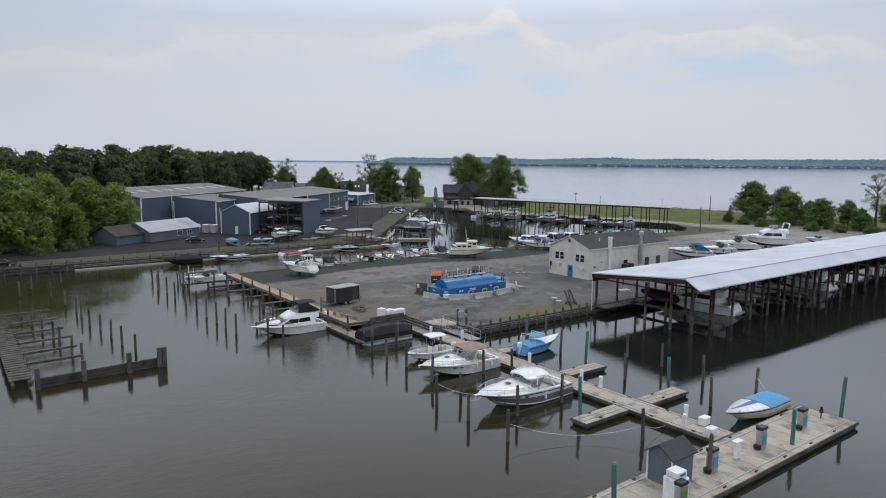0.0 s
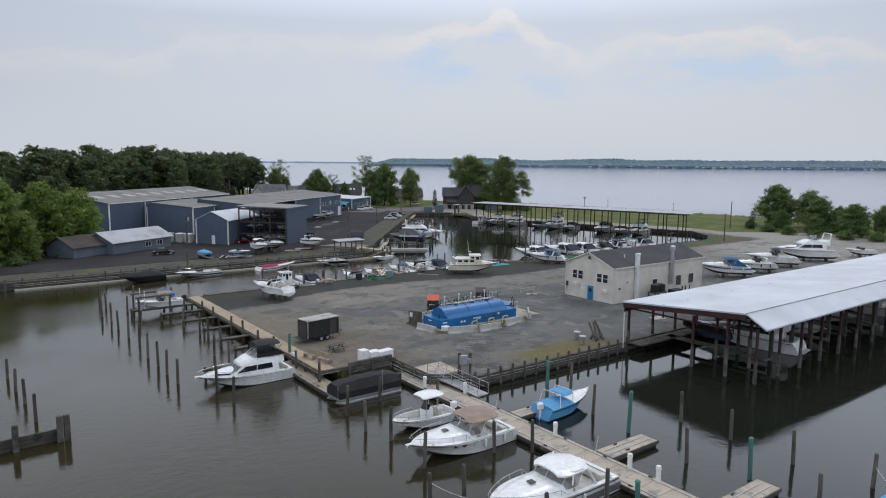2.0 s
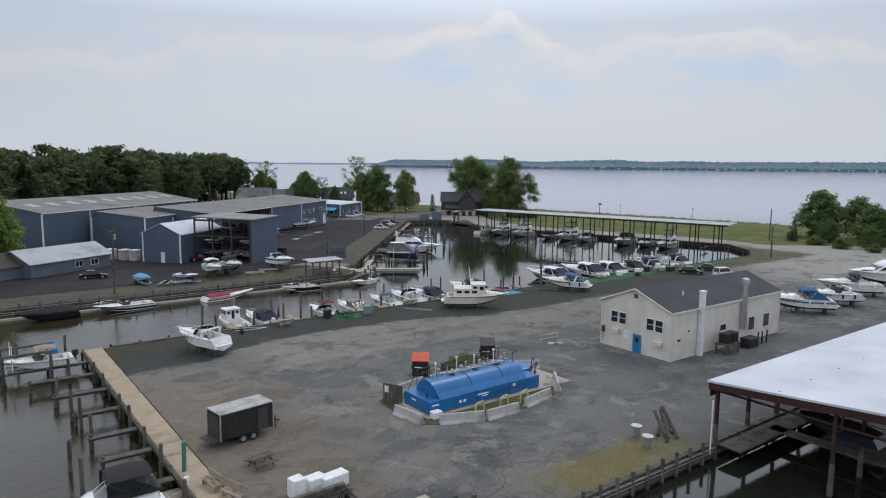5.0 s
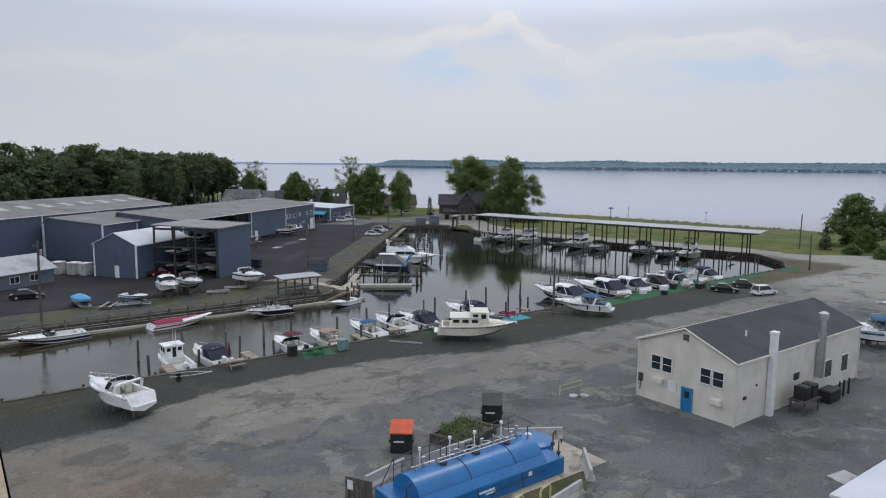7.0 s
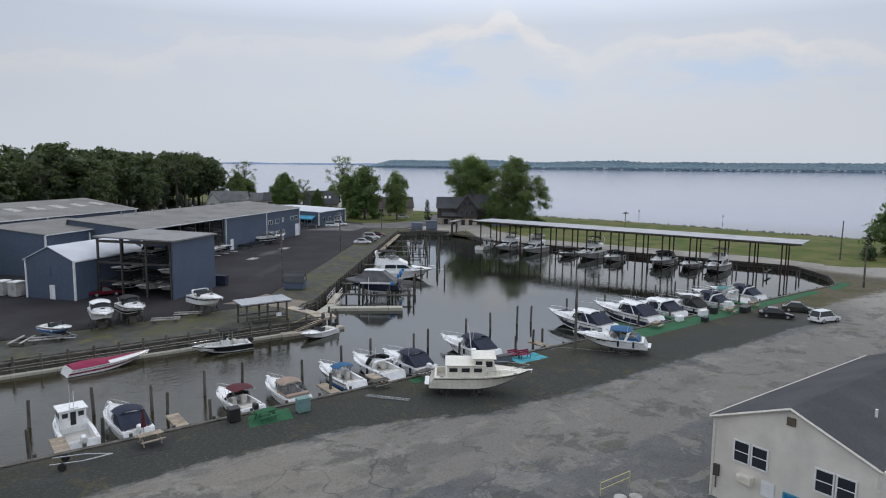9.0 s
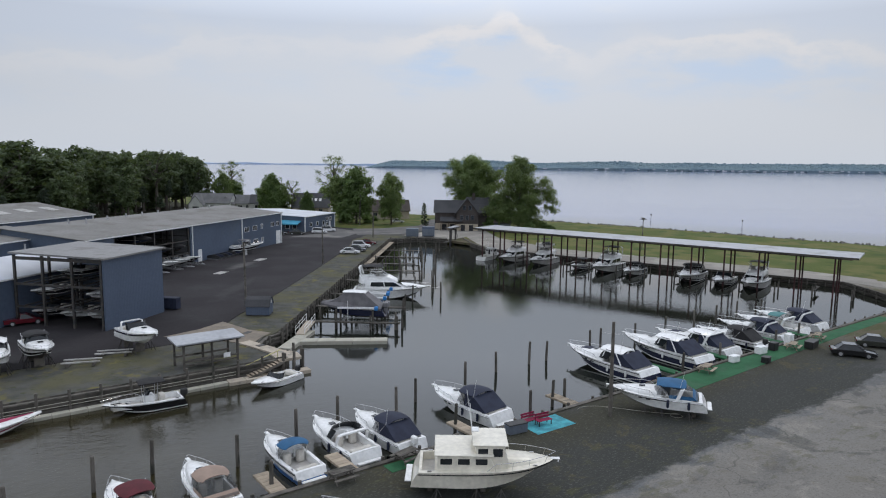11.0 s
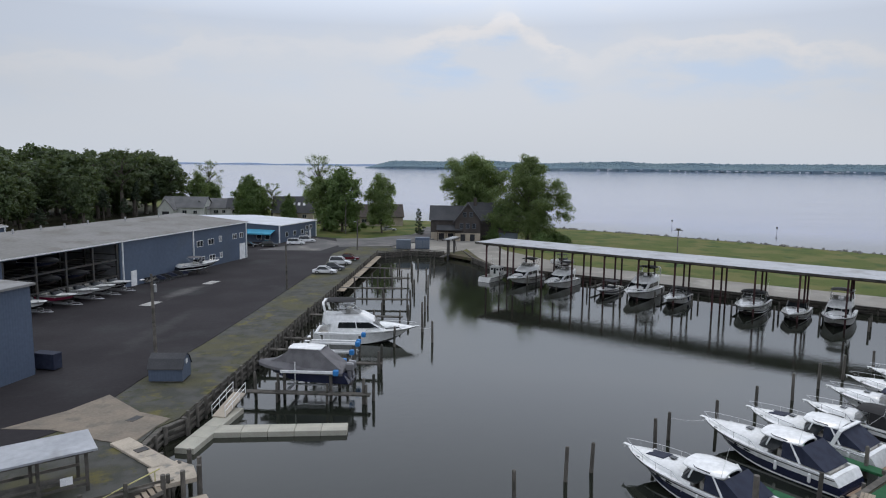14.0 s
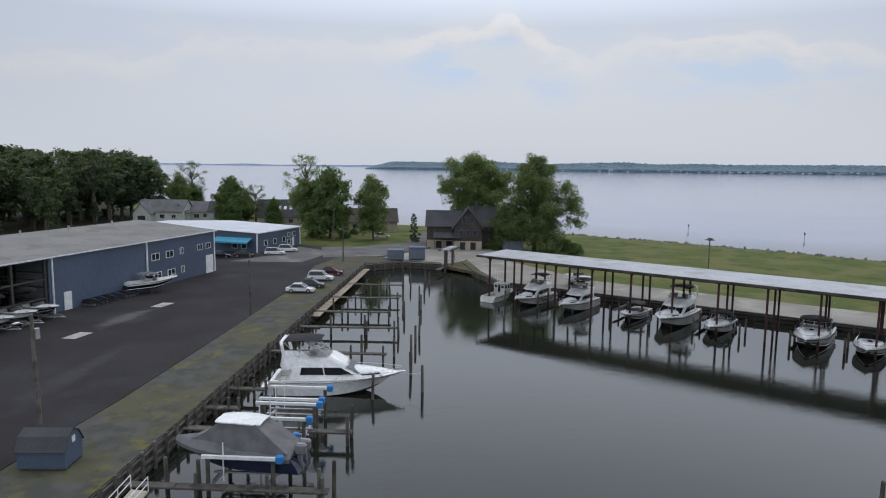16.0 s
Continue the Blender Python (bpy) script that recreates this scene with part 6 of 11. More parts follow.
def arch(owner, x, w, z0, z1, rake, m=GEL, width=0.3):
    bm = bmesh.new()
    pts = [(x, -w, z0), (x - rake * 0.8, -w * 0.93, z0 + (z1 - z0) * 0.85), (x - rake, -w * 0.75, z1), (x - rake, w * 0.75, z1), (x - rake * 0.8, w * 0.93, z0 + (z1 - z0) * 0.85), (x, w, z0)]
    rows = []
    for i, p in enumerate(pts):
        c = Vector(p)
        inn = Vector((0, -c.y, 0)).normalized() * 0.09 if i in (0, 1, 4, 5) else Vector((0, 0, -0.1))
        rows.append([tuple(c + Vector((width / 2, 0, 0))), tuple(c - Vector((width / 2, 0, 0))), tuple(c - Vector((width / 2, 0, 0)) + inn), tuple(c + Vector((width / 2, 0, 0)) + inn)])
    skin(bm, rows, closed=True, caps=True)
    return part("radar_arch", bm, m, owner)


def bow_rail(owner, h, a, up=0.55):
    bm = bmesh.new()
    for sg in (1, -1):
        ss = stations(8, a, 0.985)
        top = [(h.x(s) + (0.15 if s > 0.9 else 0), max(0.06, h.half(s) - 0.12) * sg, h.sheer(s) + (up if i else 0.05)) for i, s in enumerate(ss)]
        tube(bm, top, 0.017, 5)
        for i, s in enumerate(ss[1::2]):
            rod(bm, (h.x(s) - 0.05, max(0.04, h.half(s) - 0.12) * sg, h.sheer(s)), top[2 * i + 1], 0.014, seg=4)
    a_, b_ = h.half(0.985) - 0.12, 0
    rod(bm, (h.x(0.985) + 0.15, max(0.06, a_), h.sheer(1) + up), (h.x(0.985) + 0.15, -max(0.06, a_), h.sheer(1) + up), 0.022, seg=5)
    return part("bow_rail", bm, STEEL, owner)


def outboard(owner, x, y, z, m=BLACKP, k=1.0):
    bm = bmesh.new()
    box(bm, (x - 0.25 * k, y, z + 0.55 * k), (0.62 * k, 0.42 * k, 0.62 * k), 0, 0.1 * k)
    box(bm, (x - 0.2 * k, y, z + 0.0), (0.28 * k, 0.2 * k, 0.8 * k), 0, 0.04)
    box(bm, (x - 0.2 * k, y, z - 0.5 * k), (0.34 * k, 0.1 * k, 0.5 * k), 0, 0.03)
    return part("outboard_motor", bm, m, owner)


def boat(name, label, L, B, at, deg, lower=GEL, upper=GEL, split=0.55, bottom=BOTTOM, style="express", top=None, curtain=None, glass=VINYL, ctop=None, rail=True, F=None, group="", arch_on=False, engine=None, cover=None, stands=False, trailer=False, top_len=None, hard=False, pulpit=True, stripe=None, band=(0.46, 0.74, 0.66, 0.8), deckm=None, twin=False, sunpad=None):
    """One boat with its parts. at: x, y, z of the waterline amidships; deg: the way its bow points."""
    F = F or (0.128 * L if L > 7 else 0.135 * L)
    h = Hull(L, B * (1.06 if L > 8 else 1.0), F, 3.5 if style != "speed" else 2.1)
    b = thing(name, label, "boat", group or "boats", at=pose(*at, 0, 0, deg))
    part("bottom", bottom_mesh(h), bottom, b, smooth=True)
    if lower is upper:
        part("hull", hull_mesh(h, 0, 1, levels=4), upper, b, smooth=True)
    else:
        part("hull", hull_mesh(h, 0, split), lower, b, smooth=True)
        part("topside", hull_mesh(h, split, 1), upper, b, smooth=True)
    bm = bmesh.new()
    for sg in (1, -1):
        tube(bm, [(x, (w + 0.02) * sg, z - 0.07) for x, w, z in (h.side(s, 0.93) for s in stations(16))], 0.035, 5)
    part("rub_rail", bm, STEEL if lower is GEL else RUBBER, b)
    if stripe:
        bm = bmesh.new()
        for sg in (1, -1):
            skin(bm, [[(x, (w + 0.012) * sg, z) for x, w, z in (h.side(s_, v) for s_ in stations(14, band[0], band[1]))] for v in (band[2], band[3])])
        part("side_stripe", bm, stripe, b)
    if lower in (NAVYGEL, BLACKGEL, GREYGEL) and not cover:
        bm = bmesh.new()
        for sg in (1, -1):
            skin(bm, [[(x, (w + 0.014) * sg, z) for x, w, z in (h.side(s_, v) for s_ in stations(14, 0.0, 0.97))] for v in (0.03, 0.13)])
        part("boot_stripe", bm, GEL, b)
    S0 = h.sheer(0.5)
    X = lambda s: h.x(s)
    W = lambda s: h.half(s)
    if cover:
        # stretched canvas over the whole boat
        rows = []
        n = 14
        for s in stations(n, 0.0, 0.97):
            q = math.sin(math.pi * min(1, max(0, s * 0.95 + 0.05))) ** 0.8
            top_z = h.sheer(s) + 0.12 + (0.13 * L) * q * (0.8 if style == "low" else 1.0) * (1 - 0.55 * s)
            w = W(s) + 0.05
            rows.append([(X(s), w, h.sheer(s) - 0.25), (X(s), w, h.sheer(s)), (X(s), w * 0.55, h.sheer(s) + (top_z - h.sheer(s)) * 0.62), (X(s), 0, top_z), (X(s), -w * 0.55, h.sheer(s) + (top_z - h.sheer(s)) * 0.62), (X(s), -w, h.sheer(s)), (X(s), -w, h.sheer(s) - 0.25)])
        bm = bmesh.new()
        skin(bm, rows, caps=True)
        part("cover", bm, cover, b, "stretched canvas cover", smooth=True)
        if ctop:
            bm = bmesh.new()
            zt = S0 + 1.95
            lowr = [(X(0.05), -1.25), (X(0.45), -1.3), (X(0.88), -0.5), (X(0.88), 0.5), (X(0.45), 1.3), (X(0.05), 1.25)]
            midr = [(X(0.19), -1.15), (X(0.45), -1.15), (X(0.72), -0.7), (X(0.72), 0.7), (X(0.45), 1.15), (X(0.19), 1.15)]
            upr = [(X(0.32), -0.95), (X(0.45), -0.95), (X(0.60), -0.85), (X(0.60), 0.85), (X(0.45), 0.95), (X(0.32), 0.95)]
            skin(bm, [[(x, y, S0 + 0.22) for x, y in lowr], [(x, y, S0 + 1.0) for x, y in midr], [(x, y, zt) for x, y in upr]], closed=True, caps=True)
            part("raised_cover", bm, cover, b, smooth=True)
            canopy(b, X(0.29), X(0.63), 1.02, zt + 0.08, ctop, 0.08, 0.08, "hardtop_panel", 0.2)
        if engine:
            for y_ in ((-0.38, 0.38) if twin else (0,)):
                outboard(b, X(0) - 0.1, y_, h.sheer(0) - 0.3, engine, 1.25)
    elif style == "express":
        dk, sl = cockpit_mesh(h, 0.06, 0.50, 0.55)
        part("deck", deck_mesh(h, 0.50), upper if upper is not NAVYGEL else GEL, b, smooth=True)
        part("coaming", dk, GEL, b)
        part("cockpit_sole", sl, DECKM, b)
        part("foredeck_cabin", trunk_mesh(h, 0.46, 0.95, 0.052 * L, 0.8), GEL, b, smooth=True)
        bm = bmesh.new()
        for sg in (1, -1):
            for s in (0.62, 0.70):
                x, w, z = h.side(s, 0.72)
                box(bm, (x, (w + 0.005) * sg, z), (0.045 * L, 0.03, 0.16), 0, 0.02)
        part("portlight", bm, SMOKE, b)
        bm = bmesh.new()
        z = h.sheer(0.7) + 0.055 * L * 0.93
        box(bm, (X(0.66), 0, z + 0.02), (0.5, 0.5, 0.06), 0, 0.03)
        part("deck_hatch", bm, SMOKE, b)
        if sunpad:
            bm = bmesh.new()
            box(bm, (X(0.76), 0, h.sheer(0.74) + 0.052 * L * 0.66), (0.13 * L, 0.32 * B, 0.09), 0, 0.04, Matrix.Rotation(radians(7), 4, "Y"))
            part("sun_pad", bm, sunpad, b, "dark padded sun cushion")
        if L > 8:
            bm = bmesh.new()
            rod(bm, (X(0.3), W(0.3) * 0.8, S0), (X(0.24), W(0.3) * 0.82, S0 + 0.3 * L), 0.018, 0.008, 5)
            part("whip_aerial", bm, GEL, b)
            for s_ in (0.2, 0.42):
                bm = bmesh.new()
                x_, w_f, z_ = h.side(s_, 0.6)
                lathe(bm, [(0.03, 0.36), (0.11, 0.28), (0.12, 0.0), (0.11, -0.28), (0.03, -0.36)], 9)
                bmesh.ops.translate(bm, verts=bm.verts, vec=(x_, w_f + 0.14, z_))
                part("fender", bm, GEL if L > 9.5 else NAVYCAN, b)
        wz0, wz1 = S0 + 0.045 * L, S0 + 0.112 * L
        xf = X(0.57)
        t_ = windscreen(b, xf, W(0.45) * 0.84, 0.15 * L, wz0 - 0.25, wz1, 0.07 * L, glass)
        bm = bmesh.new()
        box(bm, (X(0.12), 0, S0 - 0.28), (0.05 * L, W(0.1) * 1.3, 0.5), 0, 0.06)
        box(bm, (X(0.40), W(0.4) * 0.4, S0 - 0.1), (0.06 * L, 0.55, 0.9), 0, 0.08)
        box(bm, (X(0.40), -W(0.4) * 0.4, S0 - 0.1), (0.06 * L, 0.55, 0.9), 0, 0.08)
        part("seat", bm, SEAT, b)
        bm = bmesh.new()
        box(bm, (X(0.46), -W(0.4) * 0.4, S0 + 0.05), (0.05 * L, 0.7, 0.7), 0, 0.08)
        part("helm_console", bm, GEL, b)
        tz = wz1 + (0.038 if hard else 0.032) * L
        xa, xb = X(0.14), xf - 0.06 * L
        if top:
            w_ = W(0.35) * 0.86
            if hard:
                canopy(b, xa + (xb - xa) * 0.36, xb + 0.03 * L, w_ * 0.92, tz - 0.03 * L, top, 0.22, 0.1, "hardtop", 0.3)
                if curtain:
                    enclosure(b, xa - 0.2, xa + (xb - xa) * 0.62, w_, S0 + 0.05, tz - 0.03 * L - 0.2, curtain)
                bm = bmesh.new()
                for sg in (1, -1):
                    rod(bm, (xf - 0.10 * L, w_ * sg, wz0), (xb - 0.06 * L, w_ * 0.9 * sg, tz - 0.03 * L - 0.15), 0.06, seg=6)
                    rod(bm, (xa + (xb - xa) * 0.3, w_ * 1.0 * sg, S0), (xa + (xb - xa) * 0.5, w_ * 0.9 * sg, tz - 0.03 * L - 0.15), 0.09, seg=6)
                part("hardtop_strut", bm, GEL, b)
            else:
                x_end = xb - (top_len or (0.66 if curtain else 0.9)) * (xb - xa)
                canopy(b, x_end, xb, w_, tz, top, 0.22, 0.05)
                if curtain:
                    enclosure(b, xa - 0.1, x_end + (xb - x_end) * 0.55, w_, S0 + 0.03, tz - 0.2, curtain, skirt=top if curtain is VINYL else None)
                    bm = bmesh.new()
                    for sg in (1, -1):
                        skin(bm, [[(x_end + (xb - x_end) * 0.55, w_ * sg, S0 + 0.05), (xf - 0.16 * L, w_ * sg, wz1 - 0.3)], [(x_end + (xb - x_end) * 0.55, w_ * 0.96 * sg, tz - 0.18), (xb - 0.02 * L, w_ * 0.94 * sg, tz - 0.14)]])
                    skin(bm, [[(xf - 0.07 * L, -w_ * 0.7, wz1 - 0.02), (xf - 0.07 * L, w_ * 0.7, wz1 - 0.02)], [(xb, -w_ * 0.7, tz - 0.1), (xb, w_ * 0.7, tz - 0.1)]])
                    part("clear_curtain", bm, VINYL if curtain is not VINYL else SMOKE, b)
                bm = bmesh.new()
                for sg in (1, -1):
                    for q in (0.05, 0.5, 0.95):
                        rod(bm, (x_end + (xb - x_end) * 0.5, w_ * sg, S0), (x_end + (xb - x_end) * q, w_ * 0.96 * sg, tz - 0.18), 0.02, seg=4)
                part("canopy_frame", bm, STEEL, b)
        if arch_on:
            arch(b, X(0.30), W(0.3) * 0.97, S0 - 0.05, tz - 0.03 * L, 0.05 * L)
    elif style == "console":
        dk, sl = cockpit_mesh(h, 0.05, 0.90, 0.45, 0.2)
        part("coaming", dk, GEL, b)
        part("cockpit_sole", sl, DECKM, b)
        part("deck", deck_mesh(h, 0.90), GEL, b)
        bm = bmesh.new()
        box(bm, (X(0.45), 0, S0 + 0.0), (0.9, 0.9, 1.0), 0, 0.1)
        part("centre_console", bm, GEL, b)
        windscreen(b, X(0.45) + 0.45, 0.42, 0.4, S0 + 0.5, S0 + 0.9, 0.2, SMOKE, posts=False)
        bm = bmesh.new()
        box(bm, (X(0.45) - 1.1, 0, S0 - 0.05), (0.5, 0.9, 0.8), 0, 0.08)
        box(bm, (X(0.8), 0, S0 - 0.3), (1.2, W(0.8) * 1.2, 0.35), 0, 0.08)
        part("seat", bm, SEAT, b)
        if top:
            canopy(b, X(0.45) - 1.3, X(0.45) + 0.9, 0.95, S0 + 1.75, top, 0.08, 0.08, "t_top")
            bm = bmesh.new()
            for sx in (-0.7, 0.5):
                for sg in (1, -1):
                    rod(bm, (X(0.45) + sx * 0.8, 0.5 * sg, S0 - 0.4), (X(0.45) + sx, 0.7 * sg, S0 + 1.68), 0.03, seg=5)
            part("t_top_frame", bm, ALU, b)
    elif style == "runabout":
        dk, sl = cockpit_mesh(h, 0.08, 0.58, 0.45, 0.2)
        part("coaming", dk, deckm or GEL, b)
        part("cockpit_sole", sl, deckm or DECKM, b)
        part("deck", deck_mesh(h, 0.58, 0.14), deckm or GEL, b, smooth=True)
        windscreen(b, X(0.60), W(0.5) * 0.9, 0.12 * L, S0 + 0.06, S0 + 0.5, 0.3, SMOKE)
        bm = bmesh.new()
        for sg in (1, -1):
            box(bm, (X(0.45), 0.4 * W(0.4) * sg, S0 - 0.1), (0.5, 0.5, 0.75), 0, 0.08)
        box(bm, (X(0.14), 0, S0 - 0.2), (0.6, W(0.1) * 1.5, 0.45), 0, 0.08)
        part("seat", bm, SEAT, b)
        if top:
            canopy(b, X(0.28), X(0.56), W(0.4) * 0.85, S0 + 1.25, top, 0.12, 0.04)
            bm = bmesh.new()
            for sg in (1, -1):
                for q in (0.29, 0.42, 0.55):
                    rod(bm, (X(0.42), W(0.4) * 0.9 * sg, S0), (X(q), W(0.4) * 0.82 * sg, S0 + 1.15), 0.018, seg=4)
            part("canopy_frame", bm, STEEL, b)
    elif style == "flybridge":
        dk, sl = cockpit_mesh(h, 0.05, 0.30, 0.6)
        part("coaming", dk, GEL, b)
        part("cockpit_sole", sl, DECKM, b)
        part("deck", deck_mesh(h, 0.30), GEL, b, smooth=True)
        part("foredeck_cabin", trunk_mesh(h, 0.58, 0.95, 0.055 * L, 0.7), GEL, b, smooth=True)
        bm = bmesh.new()
        for sg in (1, -1):
            skin(bm, [[(X(s_), W(s_) * 0.72 * (1 - 0.25 * (s_ - 0.58) / 0.37) * sg + 0.015 * sg, h.sheer(s_) + zz) for s_ in stations(4, 0.70, 0.84)] for zz in (0.10, 0.26)])
        part("cabin_side_window", bm, SMOKE, b)
        ch = 0.115 * L
        w_ = W(0.4) * 0.84
        xc = X(0.42)

        def loaf(prof, wid, base, soft=0.14):
            """A moulded house: a side profile with rounded shoulders."""
            rows = []
            for k in (-1.0, -0.96, -0.82, -0.45, 0.0, 0.45, 0.82, 0.96, 1.0):
                e = 1 - soft * abs(k) ** 6
                rows.append([(xc + (x - xc) * e, k * wid * (1 - 0.10 * max(0.0, z) / ch), base + z * (1 - soft * 1.4 * abs(k) ** 6)) for x, z in prof])
            b_ = bmesh.new()
            skin(b_, rows, closed=True, caps=True)
            return b_

        cab = part("saloon", loaf([(X(0.17), -0.05), (X(0.19), 0.92 * ch), (X(0.24), ch), (X(0.52), ch), (X(0.57), 0.86 * ch), (X(0.70), 0.30 * ch), (X(0.75), -0.05)], w_, S0), GEL, b, smooth=True)
        bm = bmesh.new()
        for sg in (1, -1):
            y0, y1 = (w_ * 0.985 + 0.03) * sg, (w_ * 0.945 + 0.03) * sg
            for u0, u1, v0, v1 in ((0.27, 0.44, 0.28, 0.43), (0.45, 0.655, 0.44, 0.56)):
                skin(bm, [[(X(u0), y0, S0 + 0.30 * ch), (X(u1), y0, S0 + 0.30 * ch)], [(X(v0), y1, S0 + 0.76 * ch), (X(v1), y1, S0 + 0.76 * ch)]])
        x0_, x1_ = X(0.695) + 0.03, X(0.585) + 0.03
        for p_, q_ in ((-0.82, -0.30), (-0.26, 0.26), (0.30, 0.82)):
            skin(bm, [[(x0_, w_ * p_, S0 + 0.33 * ch), (x0_, w_ * q_, S0 + 0.33 * ch)], [(x1_, w_ * p_ * 0.96, S0 + ch * 0.82), (x1_, w_ * q_ * 0.96, S0 + ch * 0.82)]])
        part("saloon_window", bm, SMOKE, cab)
        part("flybridge", loaf([(X(0.10), ch - 0.03 * L), (X(0.115), ch + 0.045 * L), (X(0.22), ch + 0.04 * L), (X(0.42), ch + 0.055 * L), (X(0.50), ch + 0.05 * L), (X(0.60), ch - 0.005 * L), (X(0.61), ch - 0.03 * L)], w_ * 0.98, S0), GEL, b, smooth=True)
        fz = S0 + ch + 0.045 * L
        windscreen(b, X(0.5), w_ * 0.82, 0.16 * L, fz - 0.05, fz + 0.055 * L, 0.08 * L, glass)
        bm = bmesh.new()
        for sg in (1, -1):
            box(bm, (X(0.36), w_ * 0.4 * sg, fz + 0.15), (0.6, 0.6, 0.7), 0, 0.08)
        part("seat", bm, SEAT, b)
        if top:
            tz = fz + 0.125 * L
            canopy(b, X(0.16), X(0.42), w_ * 0.85, tz, top, 0.15, 0.05)
            bm = bmesh.new()
            for sg in (1, -1):
                for q in (0.14, 0.28, 0.43):
                    rod(bm, (X(0.26), w_ * 0.88 * sg, fz), (X(q), w_ * 0.82 * sg, tz - 0.12), 0.022, seg=4)
            part("canopy_frame", bm, BLACKP if curtain else STEEL, b)
            if curtain:
                enclosure(b, X(0.13), X(0.43), w_ * 0.84, fz - 0.05, tz - 0.14, curtain, skirt=top)
                bm = bmesh.new()
                skin(bm, [[(X(0.5) - 0.08 * L, -w_ * 0.7, fz + 0.05 * L), (X(0.5) - 0.08 * L, w_ * 0.7, fz + 0.05 * L)], [(X(0.42), -w_ * 0.76, tz - 0.1), (X(0.42), w_ * 0.76, tz - 0.1)]])
                for sg in (1, -1):
                    skin(bm, [[(X(0.43), w_ * 0.84 * sg, fz), (X(0.5) - 0.10 * L, w_ * 0.76 * sg, fz + 0.05 * L)], [(X(0.40), w_ * 0.8 * sg, tz - 0.14), (X(0.42), w_ * 0.76 * sg, tz - 0.12)]])
                part("clear_curtain", bm, VINYL, b)
        if arch_on:
            arch(b, X(0.16), w_ * 0.95, fz - 0.1, fz + 0.11 * L, 0.03 * L)
    elif style in ("pilothouse", "trawler"):
        tr = style == "trawler"
        a0 = 0.16
        dk, sl = cockpit_mesh(h, 0.04, a0 if tr else 0.50, 0.5)
        part("coaming", dk, upper, b)
        part("cockpit_sole", sl, DECKM, b)
        part("deck", deck_mesh(h, a0 if tr else 0.50), upper, b, smooth=True)
        part("foredeck_cabin", trunk_mesh(h, 0.60, 0.92, 0.05 * L), upper, b, smooth=True)
        blocks = [(0.18, 0.54, 0.105 * L, 0.84), (0.44, 0.64, 0.17 * L, 0.74)] if tr else [(0.48, 0.68, 0.19 * L, 0.72)]
        for i, (p, q, ch, kw) in enumerate(blocks):
            w_ = W(0.4) * kw
            bm = bmesh.new()
            prof = [(X(p), -0.05), (X(p), ch), (X(q) - 0.1, ch), (X(q) + 0.22, ch * 0.35), (X(q) + 0.22, -0.05)]
            skin(bm, [[(x, y, S0 + z) for x, z in prof] for y in (-w_, w_)], closed=True, caps=True)
            c_ = part("deckhouse" if i == 0 else "wheelhouse", bm, upper, b)
            bm = bmesh.new()
            box(bm, ((X(p) + X(q)) / 2, 0, S0 + ch + 0.04), (X(q) - X(p) + 0.4, 2 * w_ + 0.25, 0.09), 0, 0.03)
            part("roof", bm, upper, c_)
            bm = bmesh.new()
            zlo, zhi = ((0.55, 0.88) if (i or not tr) else (0.42, 0.80))
            k = 3 if i == 0 and tr else 2
            for sg in (1, -1):
                for j in range(k):
                    xx = X(p) + (X(q) - X(p)) * (j + 0.5) / k
                    box(bm, (xx, w_ * sg, S0 + ch * (zlo + zhi) / 2), ((X(q) - X(p)) / k * 0.66, 0.04, ch * (zhi - zlo)))
            for j in (-0.6, 0, 0.6):
                box(bm, (X(q) - 0.0, w_ * j, S0 + ch * 0.74), (0.05, w_ * 0.5, ch * 0.3), 0, 0, Matrix.Rotation(-0.35, 4, "Y"))
                if not tr:
                    box(bm, (X(p), w_ * j, S0 + ch * (0.72 if j else 0.5)), (0.05, w_ * 0.42, ch * (0.26 if j else 0.75)))
            part("cabin_window", bm, SMOKE, c_)
        bm = bmesh.new()
        rod(bm, (X(0.42), 0, S0 + 0.2 * L), (X(0.40), 0, S0 + 0.42 * L), 0.03, seg=5)
        rod(bm, (X(0.42), 0.3, S0 + 0.2 * L), (X(0.38), 0.3, S0 + 0.5 * L), 0.015, seg=4)
        box(bm, (X(0.44), 0, S0 + 0.23 * L), (0.5, 0.7, 0.1), 0, 0.04)
        part("mast", bm, GEL, b)
    elif style == "speed":
        dk, sl = cockpit_mesh(h, 0.12, 0.36, 0.4, 0.2)
        part("coaming", dk, deckm or GEL, b)
        part("cockpit_sole", sl, DECKM, b)
        part("deck", deck_mesh(h, 0.36, 0.2), GEL, b, smooth=True)
        if deckm:
            canopy(b, X(0.30), X(0.52), W(0.3) * 0.82, S0 + 1.0, deckm, 0.2, 0.05)
            bm = bmesh.new()
            for xx in (X(0.2), X(0.45)):
                tube(bm, [(xx, -W(0.3) * 0.95, S0), (xx + 0.15, -W(0.3) * 0.8, S0 + 1.1), (xx + 0.15, W(0.3) * 0.8, S0 + 1.1), (xx, W(0.3) * 0.95, S0)], 0.03)
            part("pipe_frame", bm, WHITE, b)
        if not top:
            windscreen(b, X(0.42), W(0.35) * 0.7, 0.08 * L, S0 + 0.1, S0 + 0.36, 0.3, SMOKE)
        if top:
            bm = bmesh.new()
            rows = []
            for s in stations(8, 0.02, 0.47):
                q = (s - 0.02) / 0.45
                w = W(s) + 0.02
